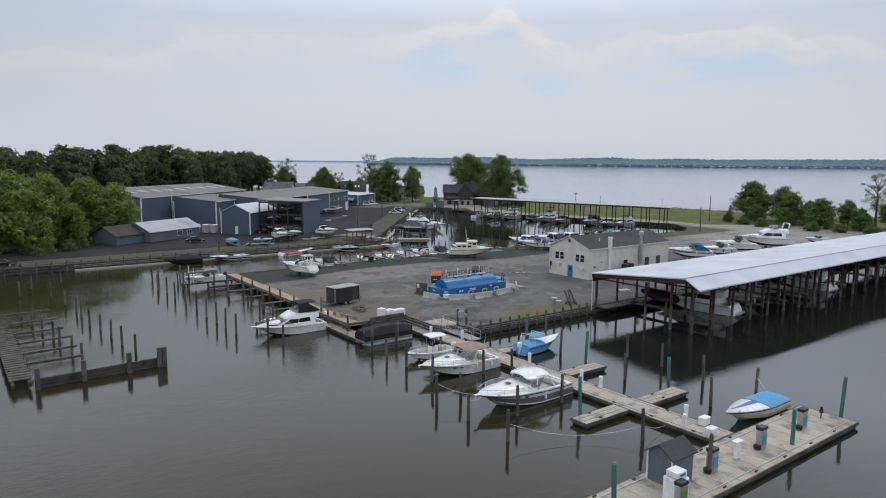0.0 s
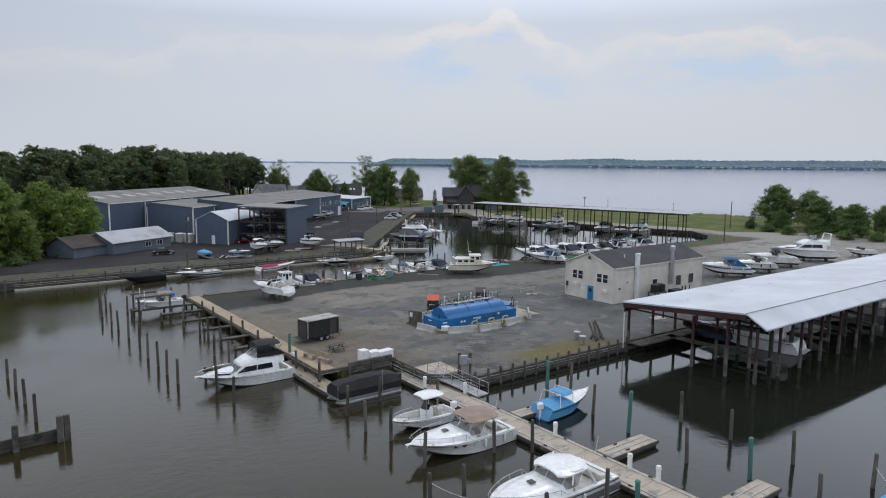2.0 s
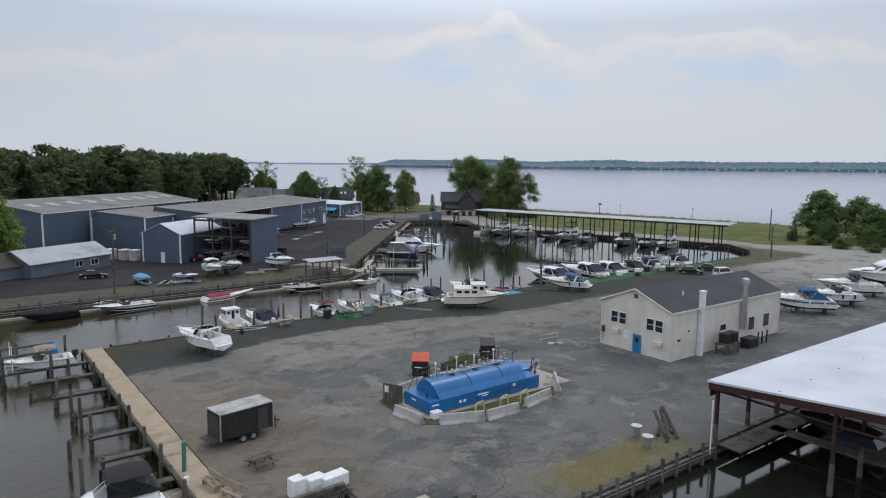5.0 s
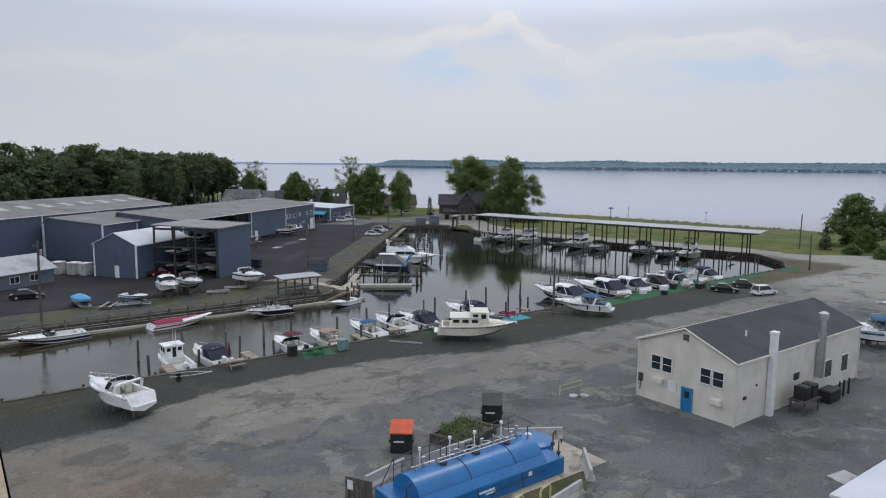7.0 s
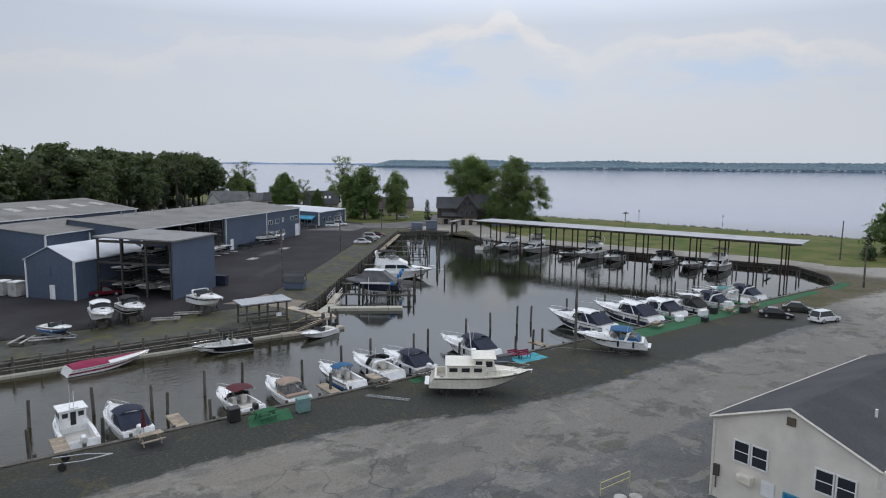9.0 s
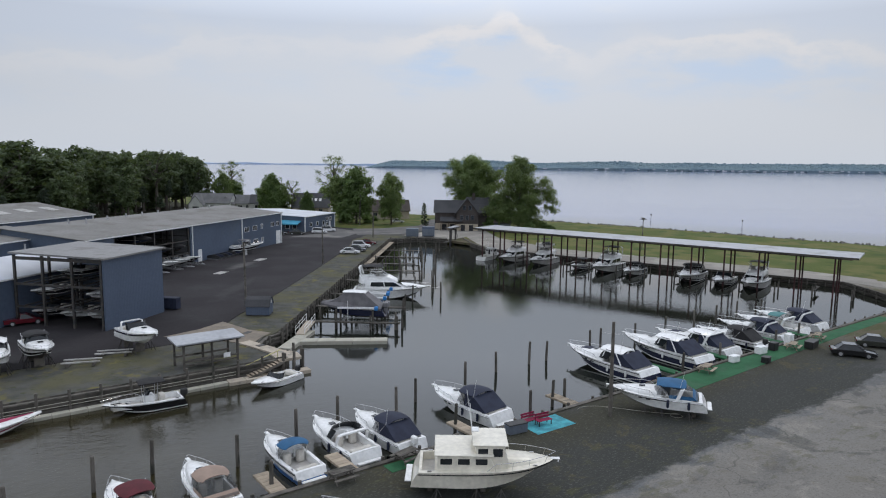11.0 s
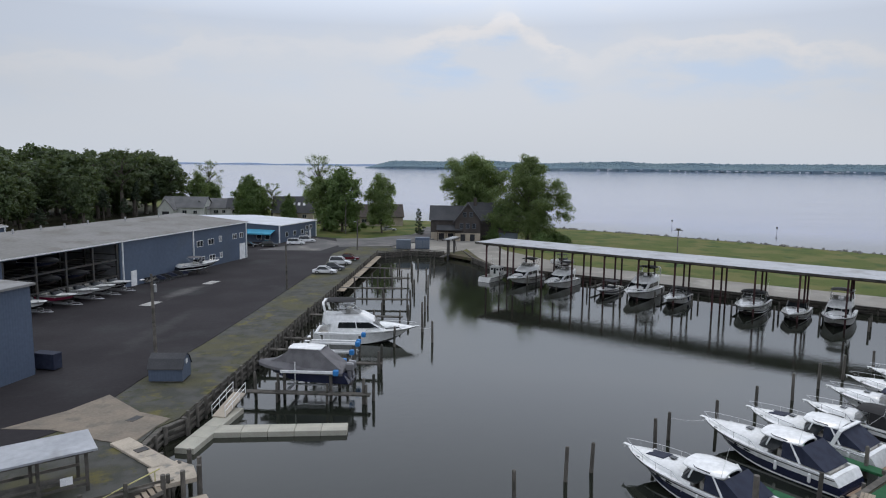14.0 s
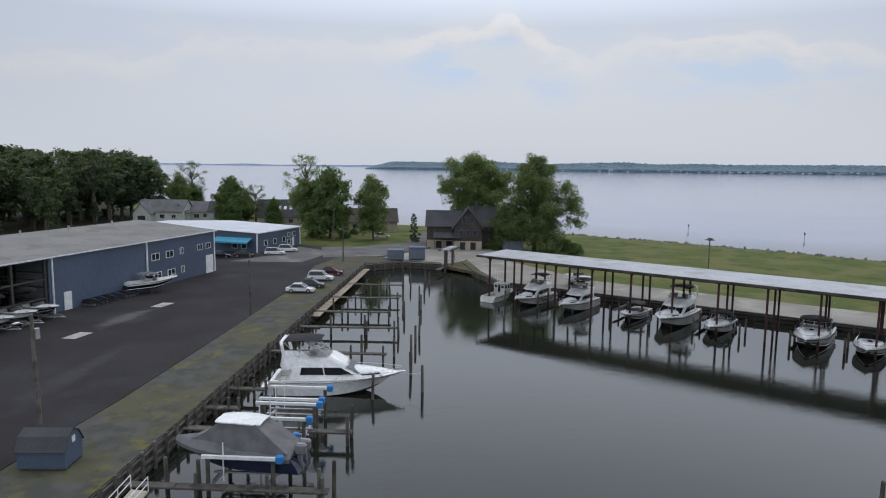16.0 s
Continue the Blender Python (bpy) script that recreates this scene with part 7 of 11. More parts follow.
                rows.append([(X(s), w * k, h.sheer(s) + 0.03 + (0.22 + 0.28 * math.sin(math.pi * min(1, q * 1.1)) * q) * (1 - k * k) ** 0.7) for k in (-1, -0.7, -0.3, 0, 0.3, 0.7, 1)])
            skin(bm, rows, caps=True)
            part("cockpit_cover", bm, top, b, smooth=True)
        if ctop:
            bm = bmesh.new()
            rows = []
            for s in stations(10, 0.47, 0.93):
                w = W(s) * (1.0 if ctop is REDGEL else 0.5) * (1 - (s - 0.47))
                rows.append([(X(s), w * k + 0.0, h.sheer(s) + 0.2 * (1 - (w * k / W(s)) ** 2) + 0.012) for k in (-0.5, 0, 0.5)])
            skin(bm, rows)
            part("deck_graphic", bm, ctop, b)
    if style not in ("low",) and not cover:
        if L > 6.5 and rail:
            bow_rail(b, h, 0.52 if style != "speed" else 0.8, 0.5 if L > 8 else 0.35)
        if style in ("express", "flybridge", "trawler"):
            bm = bmesh.new()
            box(bm, (-L / 2 - 0.02 * L, 0, 0.32), (0.045 * L, B * 0.7, 0.09), 0, 0.03)
            part("swim_platform", bm, TEAK if hard else GEL, b)
            if pulpit:
                bm = bmesh.new()
                box(bm, (h.x(1) + 0.02, 0, h.sheer(1) + 0.03), (0.6, 0.3, 0.06), 0, 0.02)
                rod(bm, (h.x(1) + 0.22, 0, h.sheer(1) - 0.22), (h.x(1) + 0.22, 0, h.sheer(1) + 0.03), 0.05, seg=5)
                part("bow_pulpit", bm, GEL, b)
        bm = bmesh.new()
        for sg in (1, -1):
            for s in (0.12, 0.85):
                box(bm, (h.x(s), (h.half(s) - 0.12) * sg, h.sheer(s) + 0.06), (0.28, 0.05, 0.07))
        part("cleat", bm, STEEL, b)
        if engine:
            outboard(b, X(0) - 0.05, 0, h.sheer(0) - 0.35, engine)
    if stands:
        kz = h.keel(0.3)
        for s in (0.18, 0.45, 0.62):
            for sg in (1, -1):
                bm = bmesh.new()
                w = h.half(s) * 0.7
                rod(bm, (h.x(s), w * sg, -0.15), (h.x(s) - 0.1, (w + 0.45) * sg, -stands), 0.04, seg=5)
                rod(bm, (h.x(s), w * sg, -0.15), (h.x(s) + 0.35, (w + 0.2) * sg, -stands), 0.03, seg=5)
                rod(bm, (h.x(s), w * sg, -0.15), (h.x(s) - 0.35, (w + 0.1) * sg, -stands), 0.03, seg=5)
                part("jack_stand", bm, IRON, b)
        bm = bmesh.new()
        for s in (0.12, 0.5):
            box(bm, (h.x(s), 0, (kz - stands) / 2), (0.35, 0.9, max(0.1, stands + kz)), 0, 0.02)
        part("keel_block", bm, TIMBER, b)
    if trailer:
        bm = bmesh.new()
        for sg in (1, -1):
            box(bm, (0.3, 0.7 * sg, -trailer + 0.45), (L * 0.85, 0.1, 0.12))
            rod(bm, (L * 0.42, 0.7 * sg, -trailer + 0.45), (L * 0.62, 0, -trailer + 0.45), 0.06, seg=4)
            box(bm, (0, 0.55 * sg, -trailer + 0.62), (L * 0.6, 0.12, 0.25))
        for x in (-0.35 * L, 0, 0.3 * L):
            box(bm, (x, 0, -trailer + 0.42), (0.1, 1.4, 0.1))
        fr = part("trailer_frame", bm, ALU, b)
        for x in (-0.5, -1.2):
            for sg in (1, -1):
                bm = bmesh.new()
                rod(bm, (x, 0.88 * sg, -trailer + 0.3), (x, 1.05 * sg, -trailer + 0.3), 0.3, seg=14)
                part("wheel", bm, RUBBER, fr)
    return b


# boats along the floating dock
boat("cabin_cruiser", "white flybridge cruiser with dark windows and black canvas", 9.6, 3.3, (34.6, 78.7, 0), 180, style="flybridge", top=BLACKCAN, curtain=SMOKE, lower=GEL, upper=GEL)
boat("express_cruiser", "white express cruiser with a tan bimini at the dock", 9.6, 3.4, (42.4, 53.8, 0), 180, F=1.28, style="express", top=TANCAN, glass=VINYL, top_len=0.85, arch_on=True)
boat("express_cruiser", "white express cruiser with grey hull sides and hardtop", 10.6, 3.7, (41.8, 43.6, 0), 180, F=1.4, lower=GREYGEL, upper=GEL, split=0.6, style="express", top=GEL, hard=True, glass=VINYL, bottom=GEL)
boat("centre_console_boat", "small white centre console boat with a white T-top", 6.6, 2.4, (42.8, 59.4, 0), 180, style="console", top=GEL, engine=GEL)
boat("cuddy_boat", "small cuddy boat under sky-blue canvas covers", 7.0, 2.5, (55.0, 54.6, 0.1), 5, lower=LBLUE, upper=LBLUE, style="speed", deckm=LBLUE, top=LBLUE, F=1.0, rail=False, bottom=BLUEGEL, engine=GEL)
boat("speedboat", "white and yellow speedboat with a light blue cockpit cover", 8.8, 2.5, (55.6, 28.9, 0.15), 180, style="speed", top=LBLUE, ctop=BLUEGEL, lower=YELLOWP, upper=GEL, split=0.35, F=1.0, rail=False, bottom=GEL)
boat("lift_boat", "white boat with a tan canopy on a boat lift", 6.8, 2.4, (35.8, 116.0, 0.9), 180, style="runabout", top=TANCAN, engine=BLACKP)
# hauled out on the lot
boat("express_cruiser", "white express cruiser on jack stands by the channel", 7.4, 2.8, (51.2, 112.0, 1.95), 112, style="express", F=1.15, stands=0.95, arch_on=True, glass=GLASS, bottom=GEL)
boat("trawler_yacht", "cream trawler yacht on blocks with a dark bottom", 9.4, 3.4, (91.6, 112.6, 1.75), -37, style="trawler", lower=CREAMGEL, upper=CREAMGEL, stands=0.75, F=1.25)
boat("express_cruiser", "white express cruiser with a blue canopy on stands", 8.2, 2.9, (113.2, 114.7, 1.7), 124, style="express", top=BLUECAN, curtain=VINYL, stripe=SMOKE, band=(0.42, 0.72, 0.72, 0.86), top_len=0.8, stands=0.75, arch_on=True, lower=GEL, upper=GEL)
# stern-to along the lot's channel edge
row = "boats moored stern-to along the lot"
boat("pilothouse_boat", "white pilothouse fishing boat moored stern-to", 7.6, 2.7, (59.4, 125.2, 0), 93, style="pilothouse", group=row, engine=GEL)
boat("cuddy_boat", "white cuddy cruiser with navy canvas enclosure", 7.6, 2.7, (63.2, 125.0, 0), 96, style="express", top=NAVYCAN, curtain=NAVYCAN, group=row, engine=GEL)
boat("bowrider", "white bowrider with a burgundy bimini top", 7.0, 2.5, (72.5, 124.2, 0), 98, style="runabout", top=WINECAN, group=row, engine=BLACKP)
boat("cuddy_boat", "white cuddy cruiser with a tan canvas enclosure", 7.4, 2.6, (77.2, 124.3, 0), 92, style="express", top=TANCAN, curtain=VINYL, group=row)
boat("cuddy_boat", "white cuddy boat with blue canvas and blue stripe", 7.6, 2.6, (83.6, 125.4, 0), 92, lower=BLUEGEL, upper=GEL, split=0.4, style="express", top=BLUECAN, top_len=0.5, group=row)
boat("express_cruiser", "white open express boat with a grey radar arch", 8.2, 2.8, (88.2, 126.0, 0), 92, style="express", arch_on=True, group=row, glass=SMOKE)
boat("cuddy_boat", "white cuddy cruiser with navy canopy and curtains", 8.2, 2.8, (91.9, 125.4, 0), 94, style="express", top=NAVYCAN, curtain=NAVYCAN, group=row, engine=GEL)
boat("express_cruiser", "white express cruiser with navy bimini and aft curtain", 9.0, 3.0, (101.2, 126.2, 0), 96, style="express", top=NAVYCAN, curtain=NAVYCAN, group=row)
boat("express_cruiser", "navy-hulled express cruiser with white hardtop and navy curtain", 11.4, 3.5, (121.7, 127.0, 0), 91, lower=NAVYGEL, upper=GEL, split=0.60, style="express", top=GEL, hard=True, curtain=NAVYCAN, group=row, glass=SMOKE, sunpad=NAVYCAN)
boat("express_cruiser", "large navy-hulled express cruiser with a white hardtop", 11.8, 3.6, (131.0, 126.6, 0), 88, lower=NAVYGEL, upper=GEL, split=0.58, style="express", top=GEL, hard=True, curtain=NAVYCAN, group=row, glass=SMOKE)
boat("express_cruiser", "white express cruiser with hardtop and smoked enclosure", 10.8, 3.5, (137.0, 126.4, 0), 90, style="express", top=GEL, hard=True, curtain=NAVYCAN, group=row, arch_on=True, glass=SMOKE, sunpad=NAVYCAN)
boat("express_cruiser", "white cruiser with black canvas and outboard motor", 9.2, 3.0, (143.4, 125.4, 0), 90, lower=BLACKGEL, upper=GEL, split=0.5, style="express", top=BLACKCAN, curtain=BLACKCAN, group=row, engine=BLACKP)
boat("express_cruiser", "white express cruiser with a navy bimini and curtain", 9.6, 3.1, (149.4, 125.8, 0), 92, style="express", top=NAVYCAN, curtain=NAVYCAN, group=row, arch_on=True)
boat("express_cruiser", "white express cruiser with a teal canvas cover", 9.8, 3.2, (154.4, 126.0, 0), 92, style="express", top=TEALCAN, top_len=0.45, group=row, arch_on=True)
boat("express_cruiser", "white express cruiser with a navy canvas enclosure", 9.8, 3.2, (159.4, 126.0, 0), 92, style="express", top=NAVYCAN, curtain=NAVYCAN, group=row, arch_on=True)
# along the yard's float
boat("speedboat", "long white speedboat with magenta-red covers", 8.8, 2.5, (65.4, 144.0, 0), 9, style="speed", top=REDGEL, ctop=REDGEL, stripe=REDGEL, band=(0.0, 0.9, 0.3, 0.55), F=0.85, rail=False)
boat("centre_console_boat", "black-hulled centre console boat with a black top", 7.0, 2.4, (77.6, 143.2, 0), 178, lower=BLACKGEL, upper=GEL, split=0.82, style="console", top=BLACKCAN, engine=BLACKP)
boat("runabout", "small white runabout with an outboard by the ramp", 6.2, 2.2, (89.9, 143.0, 0), 200, style="runabout", engine=BLACKP)
boat("runabout", "white runabout with a navy hull along the float", 8.8, 2.6, (49.8, 144.2, 0), 186, style="runabout", lower=NAVYGEL, upper=GEL, split=0.5, F=0.95, glass=SMOKE)
boat("covered_boat", "black canvas-covered boat along the yard wall", 8.0, 2.5, (39.6, 143.6, 0.2), 185, lower=BLACKGEL, upper=BLACKGEL, style="low", cover=BLACKCAN)
# on trailers and stands in the yard
boat("runabout", "small runabout with a blue stripe on a trailer", 5.2, 2.1, (62.0, 155.2, 2.1), -62, lower=BLUEGEL, upper=GEL, split=0.4, style="runabout", trailer=0.8)
boat("cuddy_boat", "white cuddy boat with a pale canopy on blocks", 7.4, 2.7, (67.2, 157.0, 2.6), -93, style="express", top=GEL, glass=SMOKE, F=1.15, stands=1.25)
boat("bowrider", "black and white bowrider on blocks in the yard", 7.2, 2.6, (71.0, 158.2, 2.6), -84, lower=BLACKGEL, upper=GEL, split=0.4, style="express", top=BLACKCAN, glass=SMOKE, F=1.15, stands=1.25)
boat("cuddy_boat", "white cuddy boat with navy stripes on blocks", 7.2, 2.7, (80.6, 158.2, 2.65), -76, stripe=NAVYGEL, band=(0.0, 0.97, 0.62, 0.8), style="express", stands=1.25, rail=False, arch_on=True, F=1.2, glass=SMOKE, bottom=GEL)
boat("runabout", "black and white runabout parked by the storage building", 8.4, 2.7, (119.2, 229.2, 2.3), 8, lower=BLACKGEL, upper=GEL, split=0.6, style="runabout", top=GREYCAN, stands=1.0)
boat("covered_boat", "small boat under a light blue cover on a trailer", 5.0, 2.0, (55.4, 157.6, 2.0), -86, style="low", cover=LBLUE, trailer=0.7)
# laid up beyond the workshop
boat("express_cruiser", "white and blue express cruiser laid up with a blue cover", 10.0, 3.2, (128.6, 83.2, 2.0), 132, lower=GEL, upper=GEL, stripe=BLUEGEL, band=(0.0, 0.95, 0.55, 0.72), style="express", top=BLUECAN, curtain=BLUECAN, stands=1.0)
boat("express_cruiser", "white express cruiser laid up on stands", 8.6, 3.0, (138.0, 82.6, 2.0), 140, style="express", stands=1.0, glass=SMOKE, arch_on=True)
boat("express_cruiser", "white express cruiser with dark screen laid up on stands", 10.4, 3.3, (148.8, 84.6, 2.0), 130, style="express", stands=1.0, glass=SMOKE, top=NAVYCAN, top_len=0.4)
boat("flybridge_yacht", "large white flybridge yacht laid up on stands", 13.0, 4.2, (163.0, 84.6, 2.1), 140, style="flybridge", stands=1.1, arch_on=True, glass=VINYL)
boat("runabout", "white boats laid up at the lot's edge", 7.5, 2.6, (180.0, 80.0, 1.9), 150, style="runabout", stands=0.9)
# lifts along the basin wall
boat("lift_boat", "navy centre console under a grey cover on a lift", 9.6, 2.8, (108.8, 161.0, 1.55), 134, lower=NAVYGEL, upper=NAVYGEL, style="express", cover=GREYCAN, ctop=GEL, engine=GREYGEL, twin=True)
boat("flybridge_yacht", "white flybridge motor yacht with a black bimini", 13.2, 4.0, (123.2, 174.6, 0), -35, style="flybridge", top=BLACKCAN, glass=VINYL, arch_on=True)
# inside the near covered slips
boat("flybridge_yacht", "white motor yacht under the covered slips", 12.5, 3.9, (90.5, 57.0, 0), 100, style="flybridge", glass=SMOKE)
boat("express_cruiser", "white express cruiser under the covered slips", 10.0, 3.2, (100.5, 57.0, 0), 270, style="express", top=GEL, hard=True, glass=SMOKE)
boat("express_cruiser", "white express cruiser under the covered slips", 9.5, 3.1, (112.0, 57.5, 0), 270, style="express", glass=SMOKE, arch_on=True)
boat("flybridge_yacht", "white motor yacht under the covered slips", 11.5, 3.7, (123.0, 57.0, 0), 90, style="flybridge", glass=SMOKE)
boat("covered_boat", "dark covered boat hanging in the covered slips", 6.0, 2.2, (81.6, 57.5, 2.4), 90, lower=NAVYGEL, upper=NAVYGEL, style="low", cover=BLACKCAN)
# far covered slips: bows toward the basin
out = math.degrees(math.atan2(-CV.y, -CV.x))
far = "boats in the far covered slips"


def slip(d, back, z=0.0):
    p = CF0 + CU * d + CV * back
    return (p.x, p.y, z)


boat("cabin_cruiser", "white pilothouse cruiser in a far slip", 8.0, 2.9, slip(1.2, 2.4), out + 180, style="pilothouse", group=far, upper=SHADEGEL, lower=SHADEGEL)
boat("cabin_cruiser", "white flybridge cruiser in a far slip", 11.0, 3.5, slip(7.2, 3.0), out, style="flybridge", group=far, top=BLACKCAN, upper=SHADEGEL, lower=SHADEGEL)
boat("cabin_cruiser", "white sedan cruiser in a far slip", 11.0, 3.5, slip(14.6, 3.4), out, style="flybridge", group=far, top=GREYCAN, upper=SHADEGEL, lower=SHADEGEL)
boat("centre_console_boat", "small grey boat in a far slip", 8.4, 2.7, slip(24.0, 3.2), out, style="runabout", group=far, lower=GREYGEL, upper=GEL, top=GREYCAN)
boat("flybridge_yacht", "large white flybridge yacht in a far slip", 12.5, 4.1, slip(29.8, 3.6), out, style="flybridge", group=far, top=BLACKCAN, arch_on=True, upper=SHADEGEL, lower=SHADEGEL)
boat("express_cruiser", "white boat with black canvas in a far slip", 9.2, 3.1, slip(35.8, 3.2), out, style="express", group=far, top=BLACKCAN, curtain=BLACKCAN, upper=SHADEGEL, lower=SHADEGEL)
boat("express_cruiser", "white express cruiser with hardtop in a far slip", 12.0, 3.9, slip(47.2, 3.6), out, style="express", group=far, top=BLACKCAN, curtain=SMOKE, lower=BLACKGEL, split=0.3, upper=SHADEGEL)
boat("express_cruiser", "white cuddy boat in a far slip", 9.8, 3.3, slip(53.4, 3.2), out, style="express", group=far, lower=BLACKGEL, split=0.3, glass=SMOKE, upper=SHADEGEL)
boat("flybridge_yacht", "grey-white motor yacht in a far slip", 11.5, 3.9, slip(58.9, 3.6), out, style="flybridge", group=far, top=GREYCAN, upper=SHADEGEL, lower=SHADEGEL)
boat("bowrider", "white bowrider on a trailer beyond the far slips", 6.8, 2.4, slip(9.2, 15.5, 2.2), out + 60, style="runabout", group=far, top=BLACKCAN, trailer=0.9)

# pontoon boat under black canvas
PB = thing("pontoon_boat", "pontoon boat under a black canvas cover", "boat", "boats", at=pose(42.2, 68.3, 0, 0, 0, 180))
for y in (-0.85, 0.85):
    bm = bmesh.new()
    rod(bm, (-3.4, y, 0.15), (2.8, y, 0.15), 0.32, seg=12)
    rod(bm, (2.8, y, 0.15), (3.5, y, 0.3), 0.32, 0.08, 12)
    part("pontoon_tube", bm, ALU, PB)
simple("deck", ALU, [((0, 0, 0.55), (6.8, 2.5, 0.16))], PB)
bm = bmesh.new()
rows = []
for i in range(9):
    x = -3.3 + 6.6 * i / 8
    z = 1.5 + 0.55 * math.sin(math.pi * (0.15 + 0.7 * i / 8)) + (0.1 if i % 2 else 0)
    rows.append([(x, k * 1.28, zz) for k, zz in ((-1, 0.65), (-1, 1.25), (-0.5, z * 0.9 + 0.15), (0, z), (0.5, z * 0.9 + 0.15), (1, 1.25), (1, 0.65))])
skin(bm, rows, caps=True)
part("cover", bm, BLACKCAN, PB, smooth=True)
outboard(PB, -3.5, 0, 0.6, BLACKP, 1.1)
simple("rail_post", ALU, [((3.3, 0.9, 1.2), (0.05, 0.05, 1.3)), ((-1.2, 1.3, 1.4), (0.06, 0.06, 2.4))], PB)


# ---- piles ----
piles([(29.5, 126.3), (29.8, 123.2), (28.3, 117.7), (28.8, 114.0), (28.6, 108.6), (28.8, 103.6), (29.1, 99.2), (28.6, 93.1), (28.7, 89.1), (28.7, 85.6), (28.8, 82.0), (31.2, 77.5), (31.5, 73.7)], 2.6, "dark timber mooring pile in the outer row", "outer mooring piles")
piles([(31.9, 119.1), (34.2, 126.0), (34.3, 121.7), (39.0, 122.7), (36.1, 106.1), (37.9, 111.4), (36.5, 100.1), (36.9, 98.0), (37.0, 93.7), (34.9, 89.6), (35.0, 85.0)], 2.6)
piles([(39.9, 110.0), (39.9, 105.2), (39.9, 98.2), (39.9, 93.9), (39.9, 89.1), (39.9, 84.5), (39.9, 78.5), (39.9, 73.2)], 2.4, "timber pile standing against the boardwalk", "boardwalk piles")
piles([(38.5, 64.9), (38.0, 60.9), (38.7, 58.1), (42.6, 66.2), (38.1, 52.6), (34.9, 47.4), (37.6, 47.3), (44.0, 51.6), (34.7, 42.6), (34.5, 37.4), (43.5, 31.4), (44.4, 41.0), (46.4, 49.9), (38.9, 41.0), (45.9, 61.6)], 2.6, "dark timber mooring pile beside the dock boats", "dock mooring piles")
piles([(61.2, 46.8), (54.5, 41.8), (61.2, 42.2), (60.8, 37.0), (54.7, 32.4), (61.6, 31.9), (56.3, 52.4), (59.5, 58.0)], 2.6, "dark timber mooring pile in the slip water", "dock mooring piles")
piles([(56.1, 57.9), (55.6, 48.0), (55.8, 37.6), (43.0, 37.5), (40.9, 82.5)], 3.4, "green-sleeved guide pile of the floating dock", "green guide piles", GPILE)
piles([(51.2, 23.4), (61.0, 24.0), (31.6, 24.6)], 3.6, "green-sleeved guide pile of the fuel dock", "green guide piles", GPILE)
piles([(41.5, 24.4)], 3.4, "dark steel-cased guide pile of the fuel dock", "green guide piles")
piles([(13.9, 112.9), (14.5, 106.8), (14.5, 102.6), (14.6, 96.9), (15.3, 93.6), (15.6, 88.5), (16.0, 84.4), (16.3, 78.9), (9.8, 91.5), (8.5, 101.1), (7.8, 107.2), (9.1, 96.0), (10.6, 83.2), (11.0, 78.9), (10.0, 88.0), (13.0, 121.0), (9.0, 124.0), (5.5, 114.0), (11.2, 130.0), (16.0, 133.0)], 2.3, "leaning old timber pile by the derelict pier", "old pier piles")
piles([(x, y) for x, y in ((56.7, 129.7), (61.6, 129.7), (66.0, 127.7), (66.7, 125.2), (71.1, 129.0), (75.0, 129.6), (80.4, 127.3), (85.9, 129.2), (90.1, 130.1), (95.6, 129.4), (98.7, 130.9), (105.3, 131.7), (111.0, 133.5), (116.0, 133.6), (118.6, 133.5), (125.7, 133.2), (128.3, 133.8), (134.3, 133.2), (140.3, 133.0), (146.3, 132.6), (152.0, 132.8), (157.0, 132.6), (163.0, 132.0), (108.4, 122.6), (109.6, 122.2), (105.0, 122.0), (97.0, 122.6), (80.6, 121.4), (69.2, 121.2), (60.9, 121.4), (56.0, 121.6), (127.0, 121.4), (134.2, 121.4), (146.2, 121.2), (152.0, 121.2))], 2.5, "dark timber mooring pile in the lot's channel row", "channel mooring piles")
piles([(124.9, 170.2), (129.9, 169.2), (131.9, 174.2), (135.3, 179.2), (139.2, 184.1), (141.9, 187.2), (118.9, 163.4), (117.9, 162.2), (113.2, 155.4), (112.0, 155.2), (106.0, 160.6), (104.3, 161.9)], 2.6, "dark timber pile beside the boat lifts", "basin mooring piles")
piles([(138.9, 205.2), (140.1, 203.0), (143.2, 204.5), (144.6, 201.8), (149.8, 206.9), (150.5, 204.2), (131.4, 183.7), (134.2, 181.1), (127.1, 186.6), (133.0, 194.5), (136.5, 191.8), (140.0, 189.2), (146.0, 197.0), (152.0, 214.0), (155.0, 211.0), (157.5, 219.5), (160.5, 217.0), (148.0, 210.0), (154.5, 205.5), (160.0, 212.0), (163.5, 224.0), (166.5, 221.0), (124.0, 190.0), (121.5, 187.0), (165.0, 217.5), (151.0, 200.0)], 2.4, "dark timber pile among the empty slips", "basin mooring piles")

# finger walks off the boardwalk
for k_, (y, x0) in enumerate(((115.0, 31.4), (110.2, 34.2), (104.6, 35.6), (98.6, 36.4), (92.8, 36.6), (88.0, 36.6), (82.2, 31.4))):
    w = thing("finger_pier", "narrow weathered timber finger pier on piles", "pier", "finger piers")
    simple("deck", TIMBER, [(((x0 + 40.1) / 2, y, 0.95), (40.1 - x0, 0.7, 0.1))], w)
    simple("stringer", DARKWOOD, [(((x0 + 40.1) / 2, y, 0.8), (40.1 - x0, 0.2, 0.2))], w)
    bm = bmesh.new()
    rod(bm, (x0 + 0.2, y, -1.5), (x0 + 0.2, y, 1.2), 0.14)
    part("post", bm, TIMBER, w)

# derelict pier
DP = thing("old_pier", "derelict timber pier with a heavy breakwater wall", "pier")
bm = bmesh.new()
